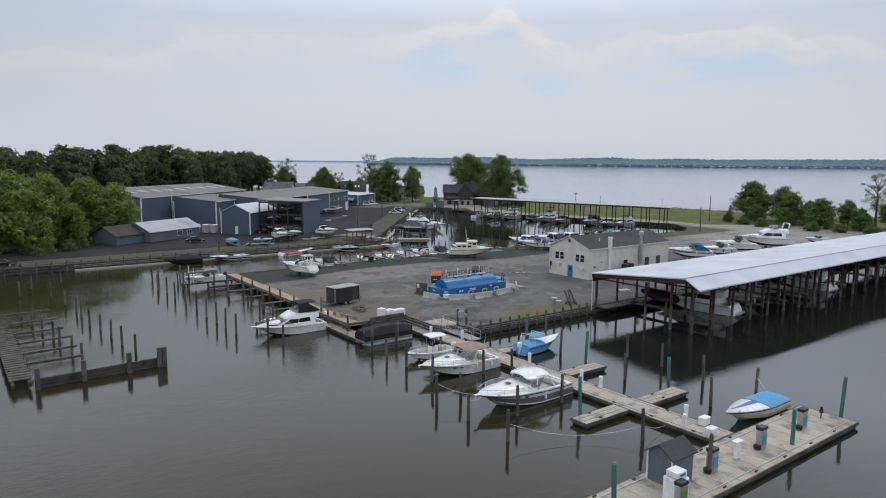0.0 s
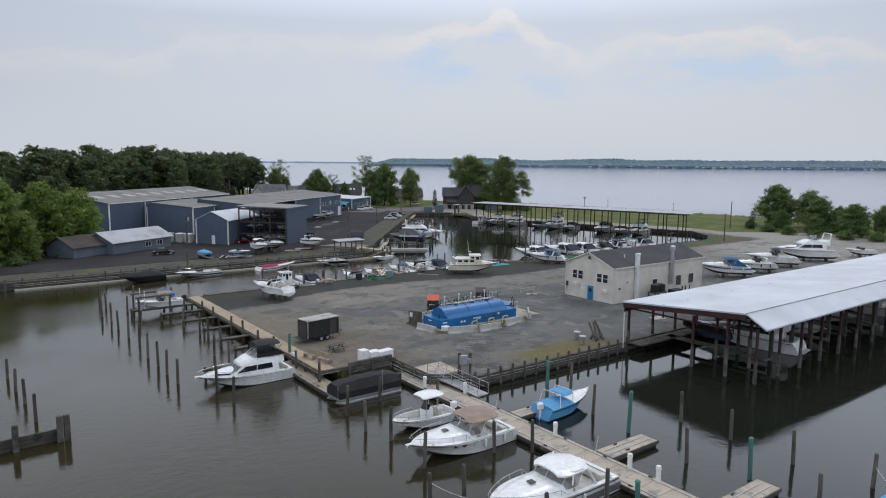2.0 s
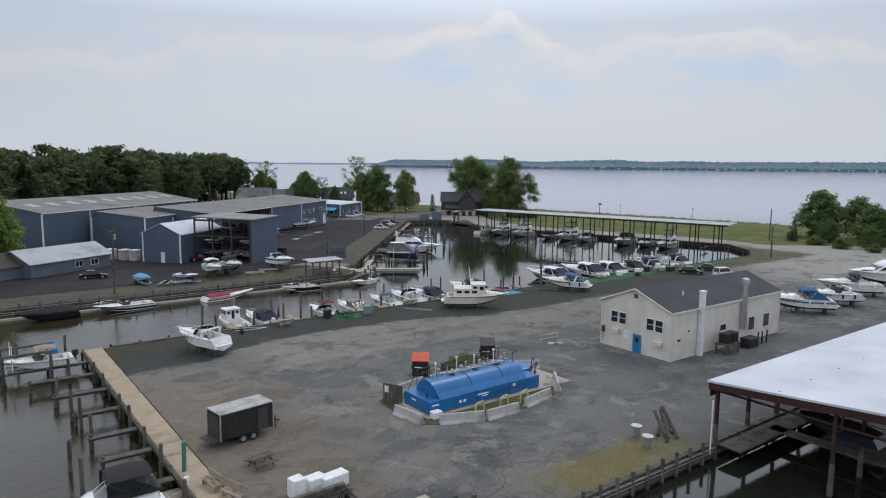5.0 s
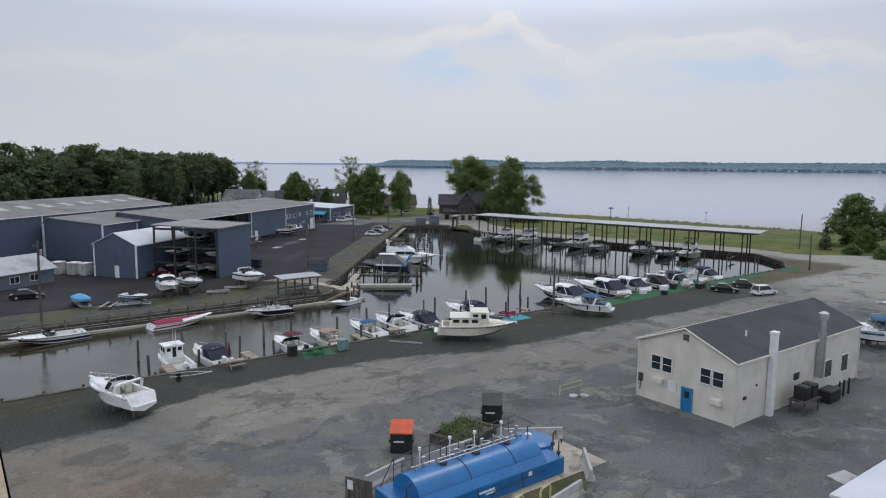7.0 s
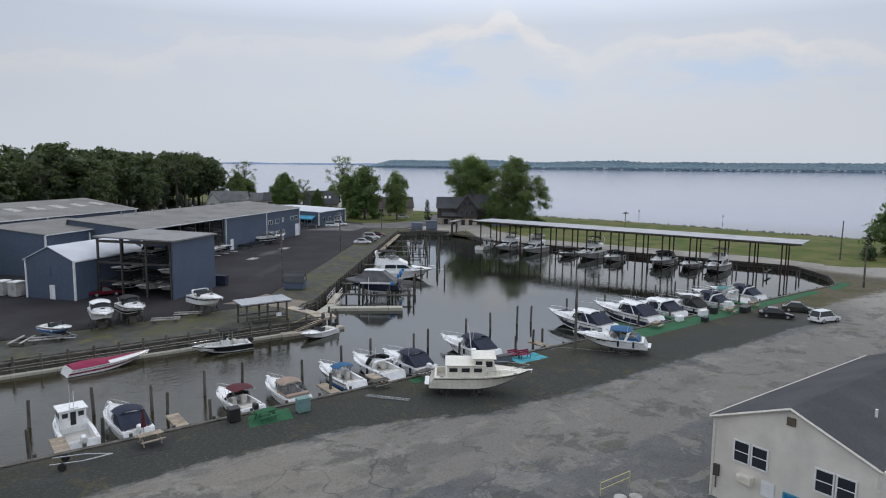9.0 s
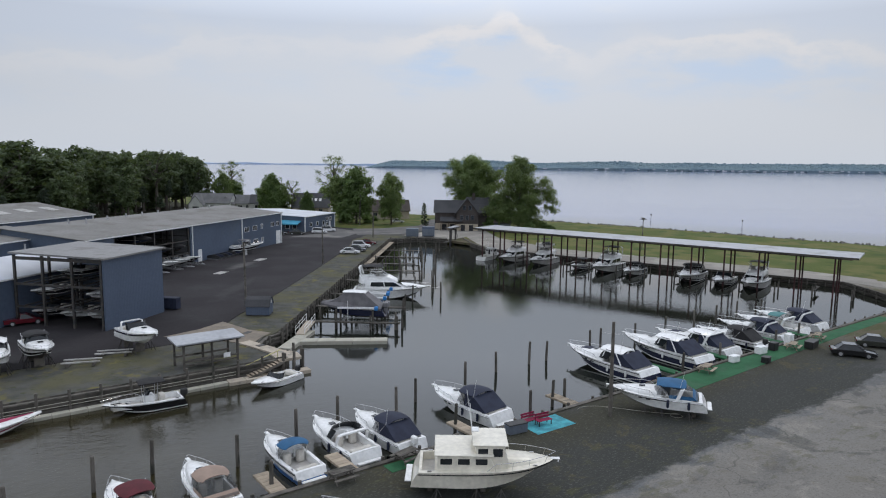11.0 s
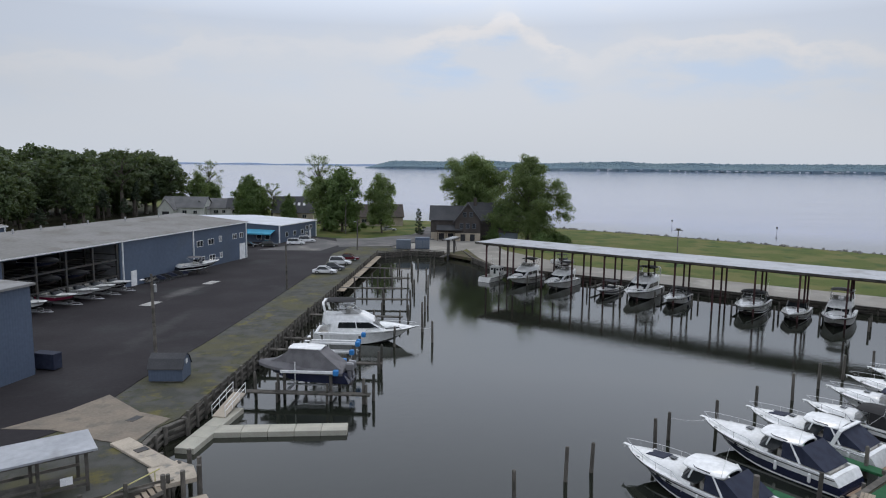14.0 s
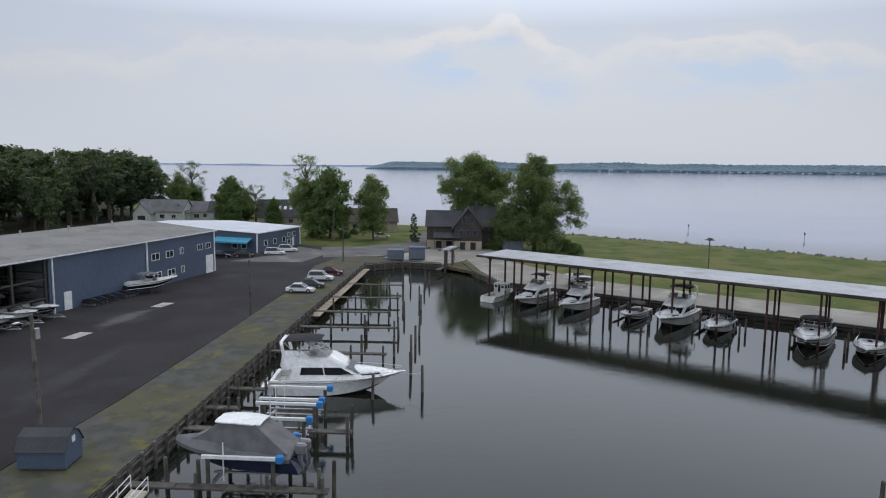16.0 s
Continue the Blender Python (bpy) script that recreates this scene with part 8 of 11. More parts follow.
for i in range(3):
    box(bm, (11.8, 73.2 - 0.02 * i, 0.12 + 0.34 * i), (11.6, 0.22, 0.31), 3.5, 0.02)
part("wall_plank", bm, DARKWOOD, DP)
for x in (6.2, 10.2, 14.4, 17.4, 17.9):
    bm = bmesh.new()
    box(bm, (x, 73.0 + (x - 11.8) * 0.06 - 0.2, 0.3), (0.42, 0.42, 3.6), 3.5, 0.03)
    part("wall_post", bm, TIMBER, DP)
for i in range(24):
    bm = bmesh.new()
    box(bm, (4.9, 73.6 + 0.9 * i, 0.95), (1.9, 0.62, 0.08), random.uniform(-3, 3))
    part("deck_plank", bm, TIMBER, DP)
simple("beam", DARKWOOD, [((4.2, 84, 0.7), (0.25, 24, 0.3)), ((5.6, 84, 0.7), (0.25, 24, 0.3))], DP)
for i, y in enumerate((78.6, 83.0, 88.0, 93.0, 99.0, 105.0)):
    simple("finger_beam", TIMBER, [((8.4, y, 1.0), (5.4, 0.3, 0.22), 4)], DP)
for i, y in enumerate((77.0, 80.5, 86.0, 91.0, 96.0)):
    bm = bmesh.new()
    tube(bm, [(5.8, y, 1.0), (5.8, y, 1.9), (7.4, y + 0.2, 1.9), (7.4, y + 0.2, 1.0)], 0.04)
    tube(bm, [(5.8, y, 1.45), (7.4, y + 0.2, 1.45)], 0.03)
    part("pipe_frame", bm, IRON, DP)

# ---- basin: floats, lifts, walks ----
UW = (WALL_L1 - WALL_L0).normalized()
NW = Vector((UW.y, -UW.x, 0))
WANG = math.degrees(math.atan2(NW.y, NW.x))


def slab_thing(name, label, category, a, b, width, z, material, thick=0.3, group="", joints=2.2):
    a, b = Vector((*a, 0)), Vector((*b, 0))
    t = thing(name, label, category, group)
    d = b - a
    ang = math.degrees(math.atan2(d.y, d.x))
    k = max(1, round(d.length / joints))
    bm = bmesh.new()
    box(bm, (0, 0, 0), (d.length / k - 0.03, width, thick), 0, 0.03)
    first = part("deck_section", bm, material, t)
    for i in range(k):
        o = first if i == 0 else first.copy()
        if i:
            scene.collection.objects.link(o)
        p = a + d * ((i + 0.5) / k)
        o.matrix_world = pose(p.x, p.y, z - thick / 2, 0, 0, ang)
    return t


WFLOAT = mat("pale_plastic_float", (0.42, 0.40, 0.33), (0.36, 0.345, 0.29), 1.2, 0.7, bump=0.006, stain=(0.36, 0.34, 0.28), stain_size=1.5)
slab_thing("white_float", "pale plastic floating dock arm", "dock", (98.6, 156.0), (107.7, 150.3), 1.6, 0.45, WFLOAT, 0.55)
slab_thing("white_float", "pale plastic floating dock beside the seawall", "dock", (95.4, 153.6), (101.6, 159.9), 1.6, 0.45, WFLOAT, 0.55)
slab_thing("yard_float", "long pale narrow float along the yard seawall", "dock", (20.0, 145.8), (86.0, 145.8), 0.75, 0.3, WFLOAT, 0.4, joints=1.4)
for zz in (0.72, 1.02):
    bm = bmesh.new()
    rod(bm, (20.0, 146.2, zz), (87.0, 146.2, zz), 0.03, seg=6)
    tagged(part("water_pipe", bm, WFLOAT), "white plastic pipe fixed along the yard seawall", "pipe", "seawall pipes")
slab_thing("yard_float", "rough stained float below the ramp stairs", "dock", (86.0, 145.7), (94.6, 145.1), 1.2, 0.36, CONC, 0.5, joints=1.7)
slab_thing("ramp_walk", "grey plank walkway along the ramp's edge", "dock", (91.3, 155.4), (92.9, 149.2), 1.5, 1.5, CONC, 0.2, joints=2.1)
LND = thing("stair_landing", "weathered concrete landing on timber piles above the float", "landing")
bm = bmesh.new()
prism(bm, [(91.6, 146.2), (94.2, 146.0), (94.5, 148.0), (93.8, 149.4), (91.8, 149.2)], 1.2, 1.5)
part("deck", bm, CONC, LND)
simple("grate", IRON, [((92.2, 152.6, 1.53), (0.9, 0.7, 0.04), 14)], LND)
bm = bmesh.new()
for x, y in ((92.0, 145.9), (93.2, 145.8), (94.3, 146.0), (94.7, 147.3), (94.5, 148.9)):
    rod(bm, (x, y, -1.5), (x, y, 2.3), 0.16)
part("post", bm, TIMBER, LND)
RAMPC = mat("sandy_concrete_ramp", (0.235, 0.195, 0.15), (0.195, 0.165, 0.13), 2.5, 0.9, bump=0.01, stain=(0.16, 0.14, 0.115), stain_size=1.5)
sheet("boat_ramp", [(84.3, 163.2), (87.5, 160.8), (90.2, 156.4), (91.8, 154.4), (94.2, 156.9), (95.6, 158.0), (93.9, 161.0), (93.3, 164.0), (92.7, 166.9), (89.0, 164.6)], 0.6, YARDZ + 0.08, RAMPC, "tan concrete apron above the boat ramp")
sheet("drain_grate", [(92.9, 158.9), (93.9, 159.6), (93.5, 160.2), (92.5, 159.5)], 1.2, YARDZ + 0.1, IRON, "dark drain grate in the ramp apron")
for a, b in (((102.0, 163.2), (112.4, 154.6)), ((107.3, 171.2), (118.4, 162.3)), ((113.6, 178.5), (116.8, 175.8)), ((121.9, 188.2), (132.2, 179.5)), ((129.2, 197.2), (139.7, 189.0)), ((135.4, 203.9), (144.0, 197.4)), ((142.0, 211.8), (150.5, 205.2)), ((149.5, 221.0), (157.5, 214.5)), ((110.5, 174.5), (113.0, 172.5))):
    t = slab_thing("lift_walk", "narrow timber walk between the boat lifts", "pier", a, b, 0.75, 1.05, TIMBER, 0.16, "lift walks", 3.0)
    bm = bmesh.new()
    for q in (0.35, 0.7, 0.97):
        x, y = a[0] + (b[0] - a[0]) * q, a[1] + (b[1] - a[1]) * q
        rod(bm, (x, y, -1.5), (x, y, 1.9), 0.13)
    part("post", bm, TIMBER, t)
slab_thing("wall_walk", "pale timber walk along the seawall", "pier", (134.0, 201.3), (161.0, 233.8), 1.3, 1.0, PLANK, 0.16, joints=0.6)


def boat_lift(x, y, deg, ln=5.4, wid=3.6, beam=WHITE):
    t = thing("boat_lift", "steel boat lift with blue motor covers on timber piles", "boat lift", "boat lifts", at=pose(x, y, 0, 0, 0, deg))
    for sy in (-wid / 2, wid / 2):
        bm = bmesh.new()
        box(bm, (0, sy, 2.75), (ln, 0.22, 0.24), 0, 0.02)
        part("top_beam", bm, beam, t)
        bm = bmesh.new()
        box(bm, (-ln / 2 - 0.05, sy, 2.75), (0.5, 0.45, 0.55), 0, 0.08)
        part("motor_cover", bm, LIFTBLUE, t)
        for sx in (-ln / 2 + 0.4, ln / 2 - 0.4):
            bm = bmesh.new()
            rod(bm, (sx, sy, -1.5), (sx, sy, 2.6), 0.15)
            part("post", bm, TIMBER, t)
        bm = bmesh.new()
        rod(bm, (ln * 0.25, sy * 0.8, 0.9), (ln * 0.25, sy * 0.8, 3.6), 0.05, seg=6)
        part("guide_post", bm, WHITE, t)
    simple("cradle", ALU, [((-ln / 2 + 0.7, 0, 0.95), (0.2, wid - 0.3, 0.22)), ((ln / 2 - 0.7, 0, 0.95), (0.2, wid - 0.3, 0.22)), ((0, -0.6, 1.12), (ln - 0.6, 0.2, 0.12)), ((0, 0.6, 1.12), (ln - 0.6, 0.2, 0.12))], t)
    return t


for x, y, w in ((109.4, 160.4, 3.8), (113.8, 165.4, 3.2), (116.4, 168.6, 3.0)):
    boat_lift(x, y, 140, 5.2, w)
boat_lift(34.6, 116.2, 180, 5.0, 3.4, TIMBER)

# ---- fuel dock things ----
KI = thing("dock_hut", "small grey clapboard dock hut with a shingle roof", "hut", at=pose(37.4, 24.6, 0.5))
bm = bmesh.new()
walls_gable(bm, 2.4, 1.9, 0.0, 2.1, 2.75, 0.1)
part("wall", bm, GREYSID, KI)
bm = bmesh.new()
gable(bm, 2.4, 1.9, 2.16, 2.82, 0.2, 0.1)
part("roof", bm, SHINGLE, KI)
simple("door", GREYGEL, [((2.43, 0.65, 1.0), (0.06, 0.75, 1.9))], KI)
simple("notice", WHITE, [((2.44, 1.35, 1.6), (0.04, 0.5, 0.5)), ((2.47, 0.65, 1.4), (0.03, 0.4, 0.3)), ((2.44, 1.4, 0.9), (0.04, 0.35, 0.5))], KI)
bm = bmesh.new()
for y in (0, 1.9):
    for x in (0, 2.4):
        box(bm, (x, y, 1.05), (0.1, 0.1, 2.1))
part("corner_board", bm, WHITE, KI)
IC = thing("ice_chest", "white ice freezer with a sign box on top", "freezer", at=pose(36.4, 23.6, 0.5))
simple("cabinet", GEL, [((0, 0, 0.8), (1.2, 1.2, 1.6))], IC, "", 0.08)
simple("sign_box", GEL, [((0, 0, 1.85), (1.0, 0.9, 0.4))], IC, "", 0.04)
simple("lettering_bar", BLUEGEL, [((0, -0.46, 1.86), (0.55, 0.02, 0.14))], IC)


def pump(x, y, panel, deg=0):
    t = thing("fuel_pump", "marine fuel pump with a coloured front panel", "fuel pump", "fuel pumps", at=pose(x, y, 0.5, 0, 0, deg))
    simple("body", ALU, [((0, 0, 0.75), (0.75, 0.5, 1.5))], t, "", 0.04)
    simple("panel", panel, [((0.39, 0, 0.85), (0.03, 0.44, 0.9)), ((0, -0.27, 0.7), (0.6, 0.03, 0.8))], t)
    simple("display", BLACKP, [((0, 0, 1.6), (0.8, 0.55, 0.25))], t, "", 0.03)
    bm = bmesh.new()
    tube(bm, [(0.42, 0.25, 1.1), (0.6, 0.35, 0.6), (0.5, 0.3, 0.15), (0.42, 0.28, 0.6)], 0.04)
    part("hose", bm, RUBBER, t)
    bm = bmesh.new()
    rod(bm, (-0.5, 0.0, 0.1), (-0.5, 0.0, 0.35), 0.28, seg=12)
    part("hose_reel", bm, RUBBER, t)


pump(35.9, 22.9, LIMEP)
for x in (42.0, 48.6, 55.0):
    pump(x, 24.5, CYANP)
bm = bmesh.new()
box(bm, (0, 0, 0.65), (0.5, 0.3, 1.3), 0, 0.04)
box(bm, (0, 0, 1.33), (0.9, 0.5, 0.08), 0, 0.02)
o = part("cleaning_station", bm, GEL)
o.location = (45.4, 24.6, 0.5)
tagged(o, "white standing fish-cleaning station on the fuel dock", "station")


def pedestal(x, y, z=0.5):
    t = thing("power_pedestal", "white dock power pedestal with a lamp cap", "pedestal", "power pedestals", at=pose(x, y, z))
    bm = bmesh.new()
    box(bm, (0, 0, 0.45), (0.28, 0.28, 0.9), 0, 0.04)
    part("post", bm, GEL, t)
    bm = bmesh.new()
    rod(bm, (0, 0, 0.9), (0, 0, 1.15), 0.2, 0.17, 10)
    part("cap", bm, WHITE, t)


for x, y in ((49.2, 50.2), (49.3, 43.0), (49.3, 40.6), (47.3, 30.2), (49.3, 31.4), (49.4, 62.0), (47.3, 65.6), (40.5, 80.4)):
    pedestal(x, y)
for x, y in ((49.2, 29.6), (47.6, 28.0)):
    bm = bmesh.new()
    box(bm, (0, 0, 0.3), (0.9, 0.6, 0.6), 0, 0.06)
    box(bm, (0, 0, 0.64), (0.96, 0.66, 0.1), 0, 0.04)
    o = part("dock_box", bm, GEL)
    o.location = (x, y, 0.5)
    tagged(o, "white fibreglass dock box on the floating dock", "dock box", "dock boxes")
bm = bmesh.new()
tube(bm, [(0, 0, 0), (0, 0, 1.0)], 0.05)
rod(bm, (0, 0, 0.5), (0, 0, 1.0), 0.18, 0.1, 8)
o = part("hose_stand", bm, REDIRON)
o.location = (58.6, 24.6, 0.5)
tagged(o, "dark red hose stand at the dock's end", "hose stand")

# mooring lines
def rope(a, b, sag):
    bm = bmesh.new()
    a, b = Vector(a), Vector(b)
    pts = [a.lerp(b, i / 10) - Vector((0, 0, sag * 4 * (i / 10) * (1 - i / 10))) for i in range(11)]
    tube(bm, pts, 0.015, 5)
    tagged(part("mooring_line", bm, WHITE), "pale mooring rope slung between boat and pile", "rope", "mooring lines")


for a, b, sag in (((37.0, 43.4, 1.5), (34.7, 42.6, 1.9), 0.25), ((37.0, 43.8, 1.5), (34.9, 47.4, 1.9), 0.3), ((46.6, 42.4, 1.1), (48.2, 41.4, 0.55), 0.1), ((46.8, 45.0, 1.1), (48.2, 46.4, 0.55), 0.1), ((38.0, 53.6, 1.4), (38.1, 52.6, 1.9), 0.15), ((39.6, 59.2, 1.0), (38.7, 58.1, 1.9), 0.2), ((38.3, 64.9, 1.6), (43.5, 31.4, 1.4), 0.0), ((43.5, 31.4, 1.2), (48.4, 31.8, 0.55), 0.5), ((43.5, 31.4, 1.2), (34.5, 37.4, 1.5), 0.9), ((29.9, 78.6, 1.4), (31.2, 77.5, 1.7), 0.2), ((39.4, 79.8, 1.0), (40.6, 80.6, 0.9), 0.1), ((59.4, 29.0, 1.0), (61.6, 31.9, 1.6), 0.3), ((131.1, 132.0, 1.7), (128.3, 133.8, 1.9), 0.2), ((129.2, 170.8, 1.6), (129.9, 169.2, 2.0), 0.1)):
    if sag:
        rope(a, b, sag)

# gangway
GW = thing("gangway", "aluminium gangway with handrails down to the floating dock", "gangway")
ga, gb = Vector((49.6, 67.4, 1.15)), Vector((50.4, 60.6, 0.62))
d = gb - ga
side = Vector((-d.y, d.x, 0)).normalized() * 0.75
bm = bmesh.new()
skin(bm, [[tuple(ga + side), tuple(ga - side)], [tuple(gb + side), tuple(gb - side)], [tuple(gb + side - Vector((0, 0, 0.1))), tuple(gb - side - Vector((0, 0, 0.1)))], [tuple(ga + side - Vector((0, 0, 0.1))), tuple(ga - side - Vector((0, 0, 0.1)))]])
for i in range(20):
    p = ga + d * ((i + 0.5) / 20) + Vector((0, 0, 0.03))
    rod(bm, p + side * 0.95, p - side * 0.95, 0.025, seg=4)
part("ramp", bm, ALU, GW)
for sg in (1, -1):
    bm = bmesh.new()
    up = Vector((0, 0, 1.0))
    tube(bm, [ga + side * sg, ga + side * sg + up, gb + side * sg + up, gb + side * sg], 0.035)
    tube(bm, [ga + side * sg + up * 0.5, gb + side * sg + up * 0.5], 0.025)
    for i in range(1, 6):
        p = ga + d * (i / 6) + side * sg
        rod(bm, p, p + up, 0.025, seg=5)
    part("handrail", bm, ALU, GW)
sheet("gangway_landing", [(48.9, 66.8), (52.4, 66.4), (52.6, 70.2), (48.9, 70.2)], 0.5, LOTZ + 0.08, CONC, "worn concrete landing above the gangway")
o = thing("meter_cabinet", "", "", at=pose(51.9, 65.2, LOTZ, 0, 0, -25))
for x in (-0.55, 0.55):
    bm = bmesh.new()
    rod(bm, (x, 0.1, -0.2), (x, 0.1, 2.3), 0.17, 0.16, 8)
    part("post", bm, TIMBER, o)
bm = bmesh.new()
for x in (-0.3, -0.1, 0.15, 0.35):
    rod(bm, (x, -0.05, 0.0), (x, -0.05, 1.3), 0.045, seg=6)
part("cable_pipe", bm, ALU, o)
bm = bmesh.new()
box(bm, (-0.2, -0.1, 1.65), (0.75, 0.3, 0.9), 0, 0.03)
part("meter_box", bm, ALU, o)
bm = bmesh.new()
box(bm, (0.42, -0.1, 1.5), (0.4, 0.25, 0.5), 0, 0.03)
part("switch_box", bm, ALU, o)
tagged(o, "grey electrical meter cabinet on posts at the seawall", "cabinet")

# ---- tank yard ----
TK = thing("fuel_tank", "large bright blue fuel tank with a boxed containment basin", "fuel tank", at=pose(67.2, 83.1, LOTZ, 0, 0, 0.5) @ Matrix.Diagonal((1, 1, 0.88, 1)))
bm = bmesh.new()
box(bm, (0, -0.05, 0.75), (13.0, 3.9, 1.3), 0, 0.03)
part("containment", bm, TANKB, TK, "blue steel containment basin")
bm = bmesh.new()
rows = []
for x in (-5.4, 4.9):
    rows.append([(x, 1.55 * math.cos(math.pi * k / 12), 1.25 + 1.55 * math.sin(math.pi * k / 12)) for k in range(13)])
skin(bm, rows, closed=True, caps=True)
part("tank_shell", bm, TANKB, TK, smooth=True)
bm = bmesh.new()
for sg in (1,):
    skin(bm, [[(-5.4, -1.5, 1.9), (4.9, -1.5, 1.9)], [(-5.4, -1.95, 1.42), (4.9, -1.95, 1.42)], [(-5.4, -1.5, 1.42), (4.9, -1.5, 1.42)]])
part("apron_plate", bm, TANKB, TK)
bm = bmesh.new()
rod(bm, (6.6, 1.2, 0.1), (6.6, 1.2, 1.55), 1.5, seg=24)
rod(bm, (6.6, 1.2, 1.55), (6.6, 1.2, 1.75), 1.5, 1.1, seg=24)
part("round_tank", bm, TANKB, TK, smooth=True)
bm = bmesh.new()
rod(bm, (6.3, 1.4, 1.75), (6.3, 1.4, 2.05), 0.25, seg=12)
part("hatch", bm, WHITE, TK)
bm = bmesh.new()
for i in range(12):
    x = -4.6 + 0.8 * i
    rod(bm, (x, 0.2 + 0.3 * (i % 2), 2.7), (x, 0.2 + 0.3 * (i % 2), 3.15 + 0.25 * (i % 3)), 0.06 + 0.05 * (i % 2), seg=8)
    if i % 3 == 1:
        rod(bm, (x - 0.16, 0.2 + 0.3 * (i % 2), 3.2 + 0.25 * (i % 3)), (x + 0.16, 0.2 + 0.3 * (i % 2), 3.2 + 0.25 * (i % 3)), 0.06, seg=6)
for i in range(5):
    x = -1.2 + 1.25 * i
    tube(bm, [(x, 0.9, 2.45), (x, 0.9, 3.0), (x + 0.3, 0.6, 3.1), (x + 0.6, 0.2, 3.0), (x + 0.6, 0.2, 2.7)], 0.05)
tube(bm, [(-4.8, 0.4, 3.0), (4.4, 0.4, 3.0)], 0.05)
tube(bm, [(-3.0, -0.1, 3.05), (3.6, -0.1, 3.05)], 0.04)
part("pipework", bm, ALU, TK)
for i, x in enumerate((-3.9, -1.5, 0.6, 3.0)):
    bm = bmesh.new()
    rod(bm, (x, 0.75, 2.5), (x, 0.75, 3.9 + 0.15 * (i % 2)), 0.05, seg=7)
    rod(bm, (x, 0.75, 3.9 + 0.15 * (i % 2)), (x, 0.75, 4.1 + 0.15 * (i % 2)), 0.11, seg=8)
    part("vent_pipe", bm, WHITE, TK, "white capped vent pipe")
for x in (-1.4, 2.4):
    bm = bmesh.new()
    tube(bm, [(x, 1.575 * math.cos(math.pi * k / 12), 1.25 + 1.575 * math.sin(math.pi * k / 12)) for k in range(13)] + [(x, -2.0, 1.44), (x + 0.25, -2.02, 0.2)], 0.03, 5)
    part("tie_strap", bm, IRON, TK, "dark steel tie strap")
bm = bmesh.new()
tube(bm, [(-0.2, -2.05, 0.25), (0.0, -2.05, 0.75), (4.6, -2.05, 0.95)], 0.03, 5)
part("drain_pipe", bm, IRON, TK)
for x, y0 in ((-6.0, -0.9), (6.2, -1.7), (7.0, -0.4)):
    bm = bmesh.new()
    tube(bm, [(x, y0, 1.2), (x, y0, 2.6), (x + 0.25, y0, 2.75), (x + 0.25, y0, 2.4)], 0.045, 6)
    box(bm, (x, y0, 1.7), (0.22, 0.22, 0.3), 0, 0.03)
    part("fill_pipe", bm, IRON, TK)
bm = bmesh.new()
for i in range(3):
    rod(bm, (-2.6 + 2.7 * i, 0.0, 2.75), (-2.6 + 2.7 * i, 0.0, 2.95), 0.28, seg=12)
part("manhole_cover", bm, IRON, TK)
bm = bmesh.new()
tube(bm, [(-6.2, 1.75, 1.4), (-5.2, 1.75, 3.3), (4.6, 1.75, 3.8), (5.2, 1.75, 3.8)], 0.035)
tube(bm, [(-5.2, 1.75, 2.75), (4.6, 1.75, 3.25), (5.2, 1.75, 3.25)], 0.03)
tube(bm, [(-5.2, 1.1, 3.2), (4.5, 1.1, 3.7)], 0.03)
for i in range(7):
    rod(bm, (-5.0 + 1.5 * i, 1.1, 2.3), (-5.0 + 1.5 * i, 1.1, 3.2 + 0.075 * i), 0.03, seg=5)
for i in range(8):
    rod(bm, (-5.2 + 1.4 * i, 1.75, 1.4), (-5.2 + 1.4 * i, 1.75, 3.3 + 0.07 * i), 0.035, seg=5)
tube(bm, [(4.5, -0.3, 2.7), (4.5, -0.3, 3.8), (5.2, -0.3, 3.8), (5.2, 1.75, 3.8)], 0.035)
for i in range(6):
    rod(bm, (5.5, 0.2 + 0.02 * i, 0.5 + 0.4 * i), (5.5, 0.7, 0.5 + 0.4 * i), 0.03, seg=5)
part("catwalk_rail", bm, IRON, TK)
simple("lettering_bar", WHITE, [((-0.6, -2.01, 0.95), (1.3, 0.02, 0.16)), ((-0.3, -2.01, 0.72), (0.8, 0.02, 0.1)), ((-5.9, -2.01, 1.0), (0.7, 0.02, 0.14))], TK)
simple("placard", WHITE, [((-3.2, -2.01, 0.75), (0.3, 0.02, 0.3)), ((-2.7, -2.01, 0.75), (0.3, 0.02, 0.3)), ((3.2, -2.01, 1.05), (0.32, 0.02, 0.32)), ((-6.51, 0.4, 0.95), (0.02, 0.7, 0.14)), ((7.6, -0.05, 1.0), (0.5, 0.02, 0.14))], TK)
simple("valve_box", GEL, [((-6.2, -2.5, 0.35), (0.9, 0.7, 0.7))], TK, "", 0.05)
sheet("tank_pad", [(60.2, 80.6), (77.6, 80.6), (77.6, 85.8), (60.2, 85.8)], 0.5, LOTZ + 0.06, CONC, "stained concrete pad under the fuel tank")
WEEDY = mat("weedy_dirt", (0.100, 0.090, 0.052), (0.062, 0.066, 0.030), 1.4, 0.95, bump=0.03, fine=24, stain=(0.13, 0.115, 0.05), stain_size=1.8, spec=0.2)
sheet("weed_strip", [(59.2, 80.0), (60.6, 79.0), (64.2, 77.6), (68.5, 77.7), (73.2, 78.6), (75.6, 80.4), (75.4, 81.4), (61.0, 81.2), (61.4, 87.6), (59.2, 86.8), (58.7, 83.2)], 0.5, LOTZ + 0.03, WEEDY, "weedy brown dirt round the fuel tank")


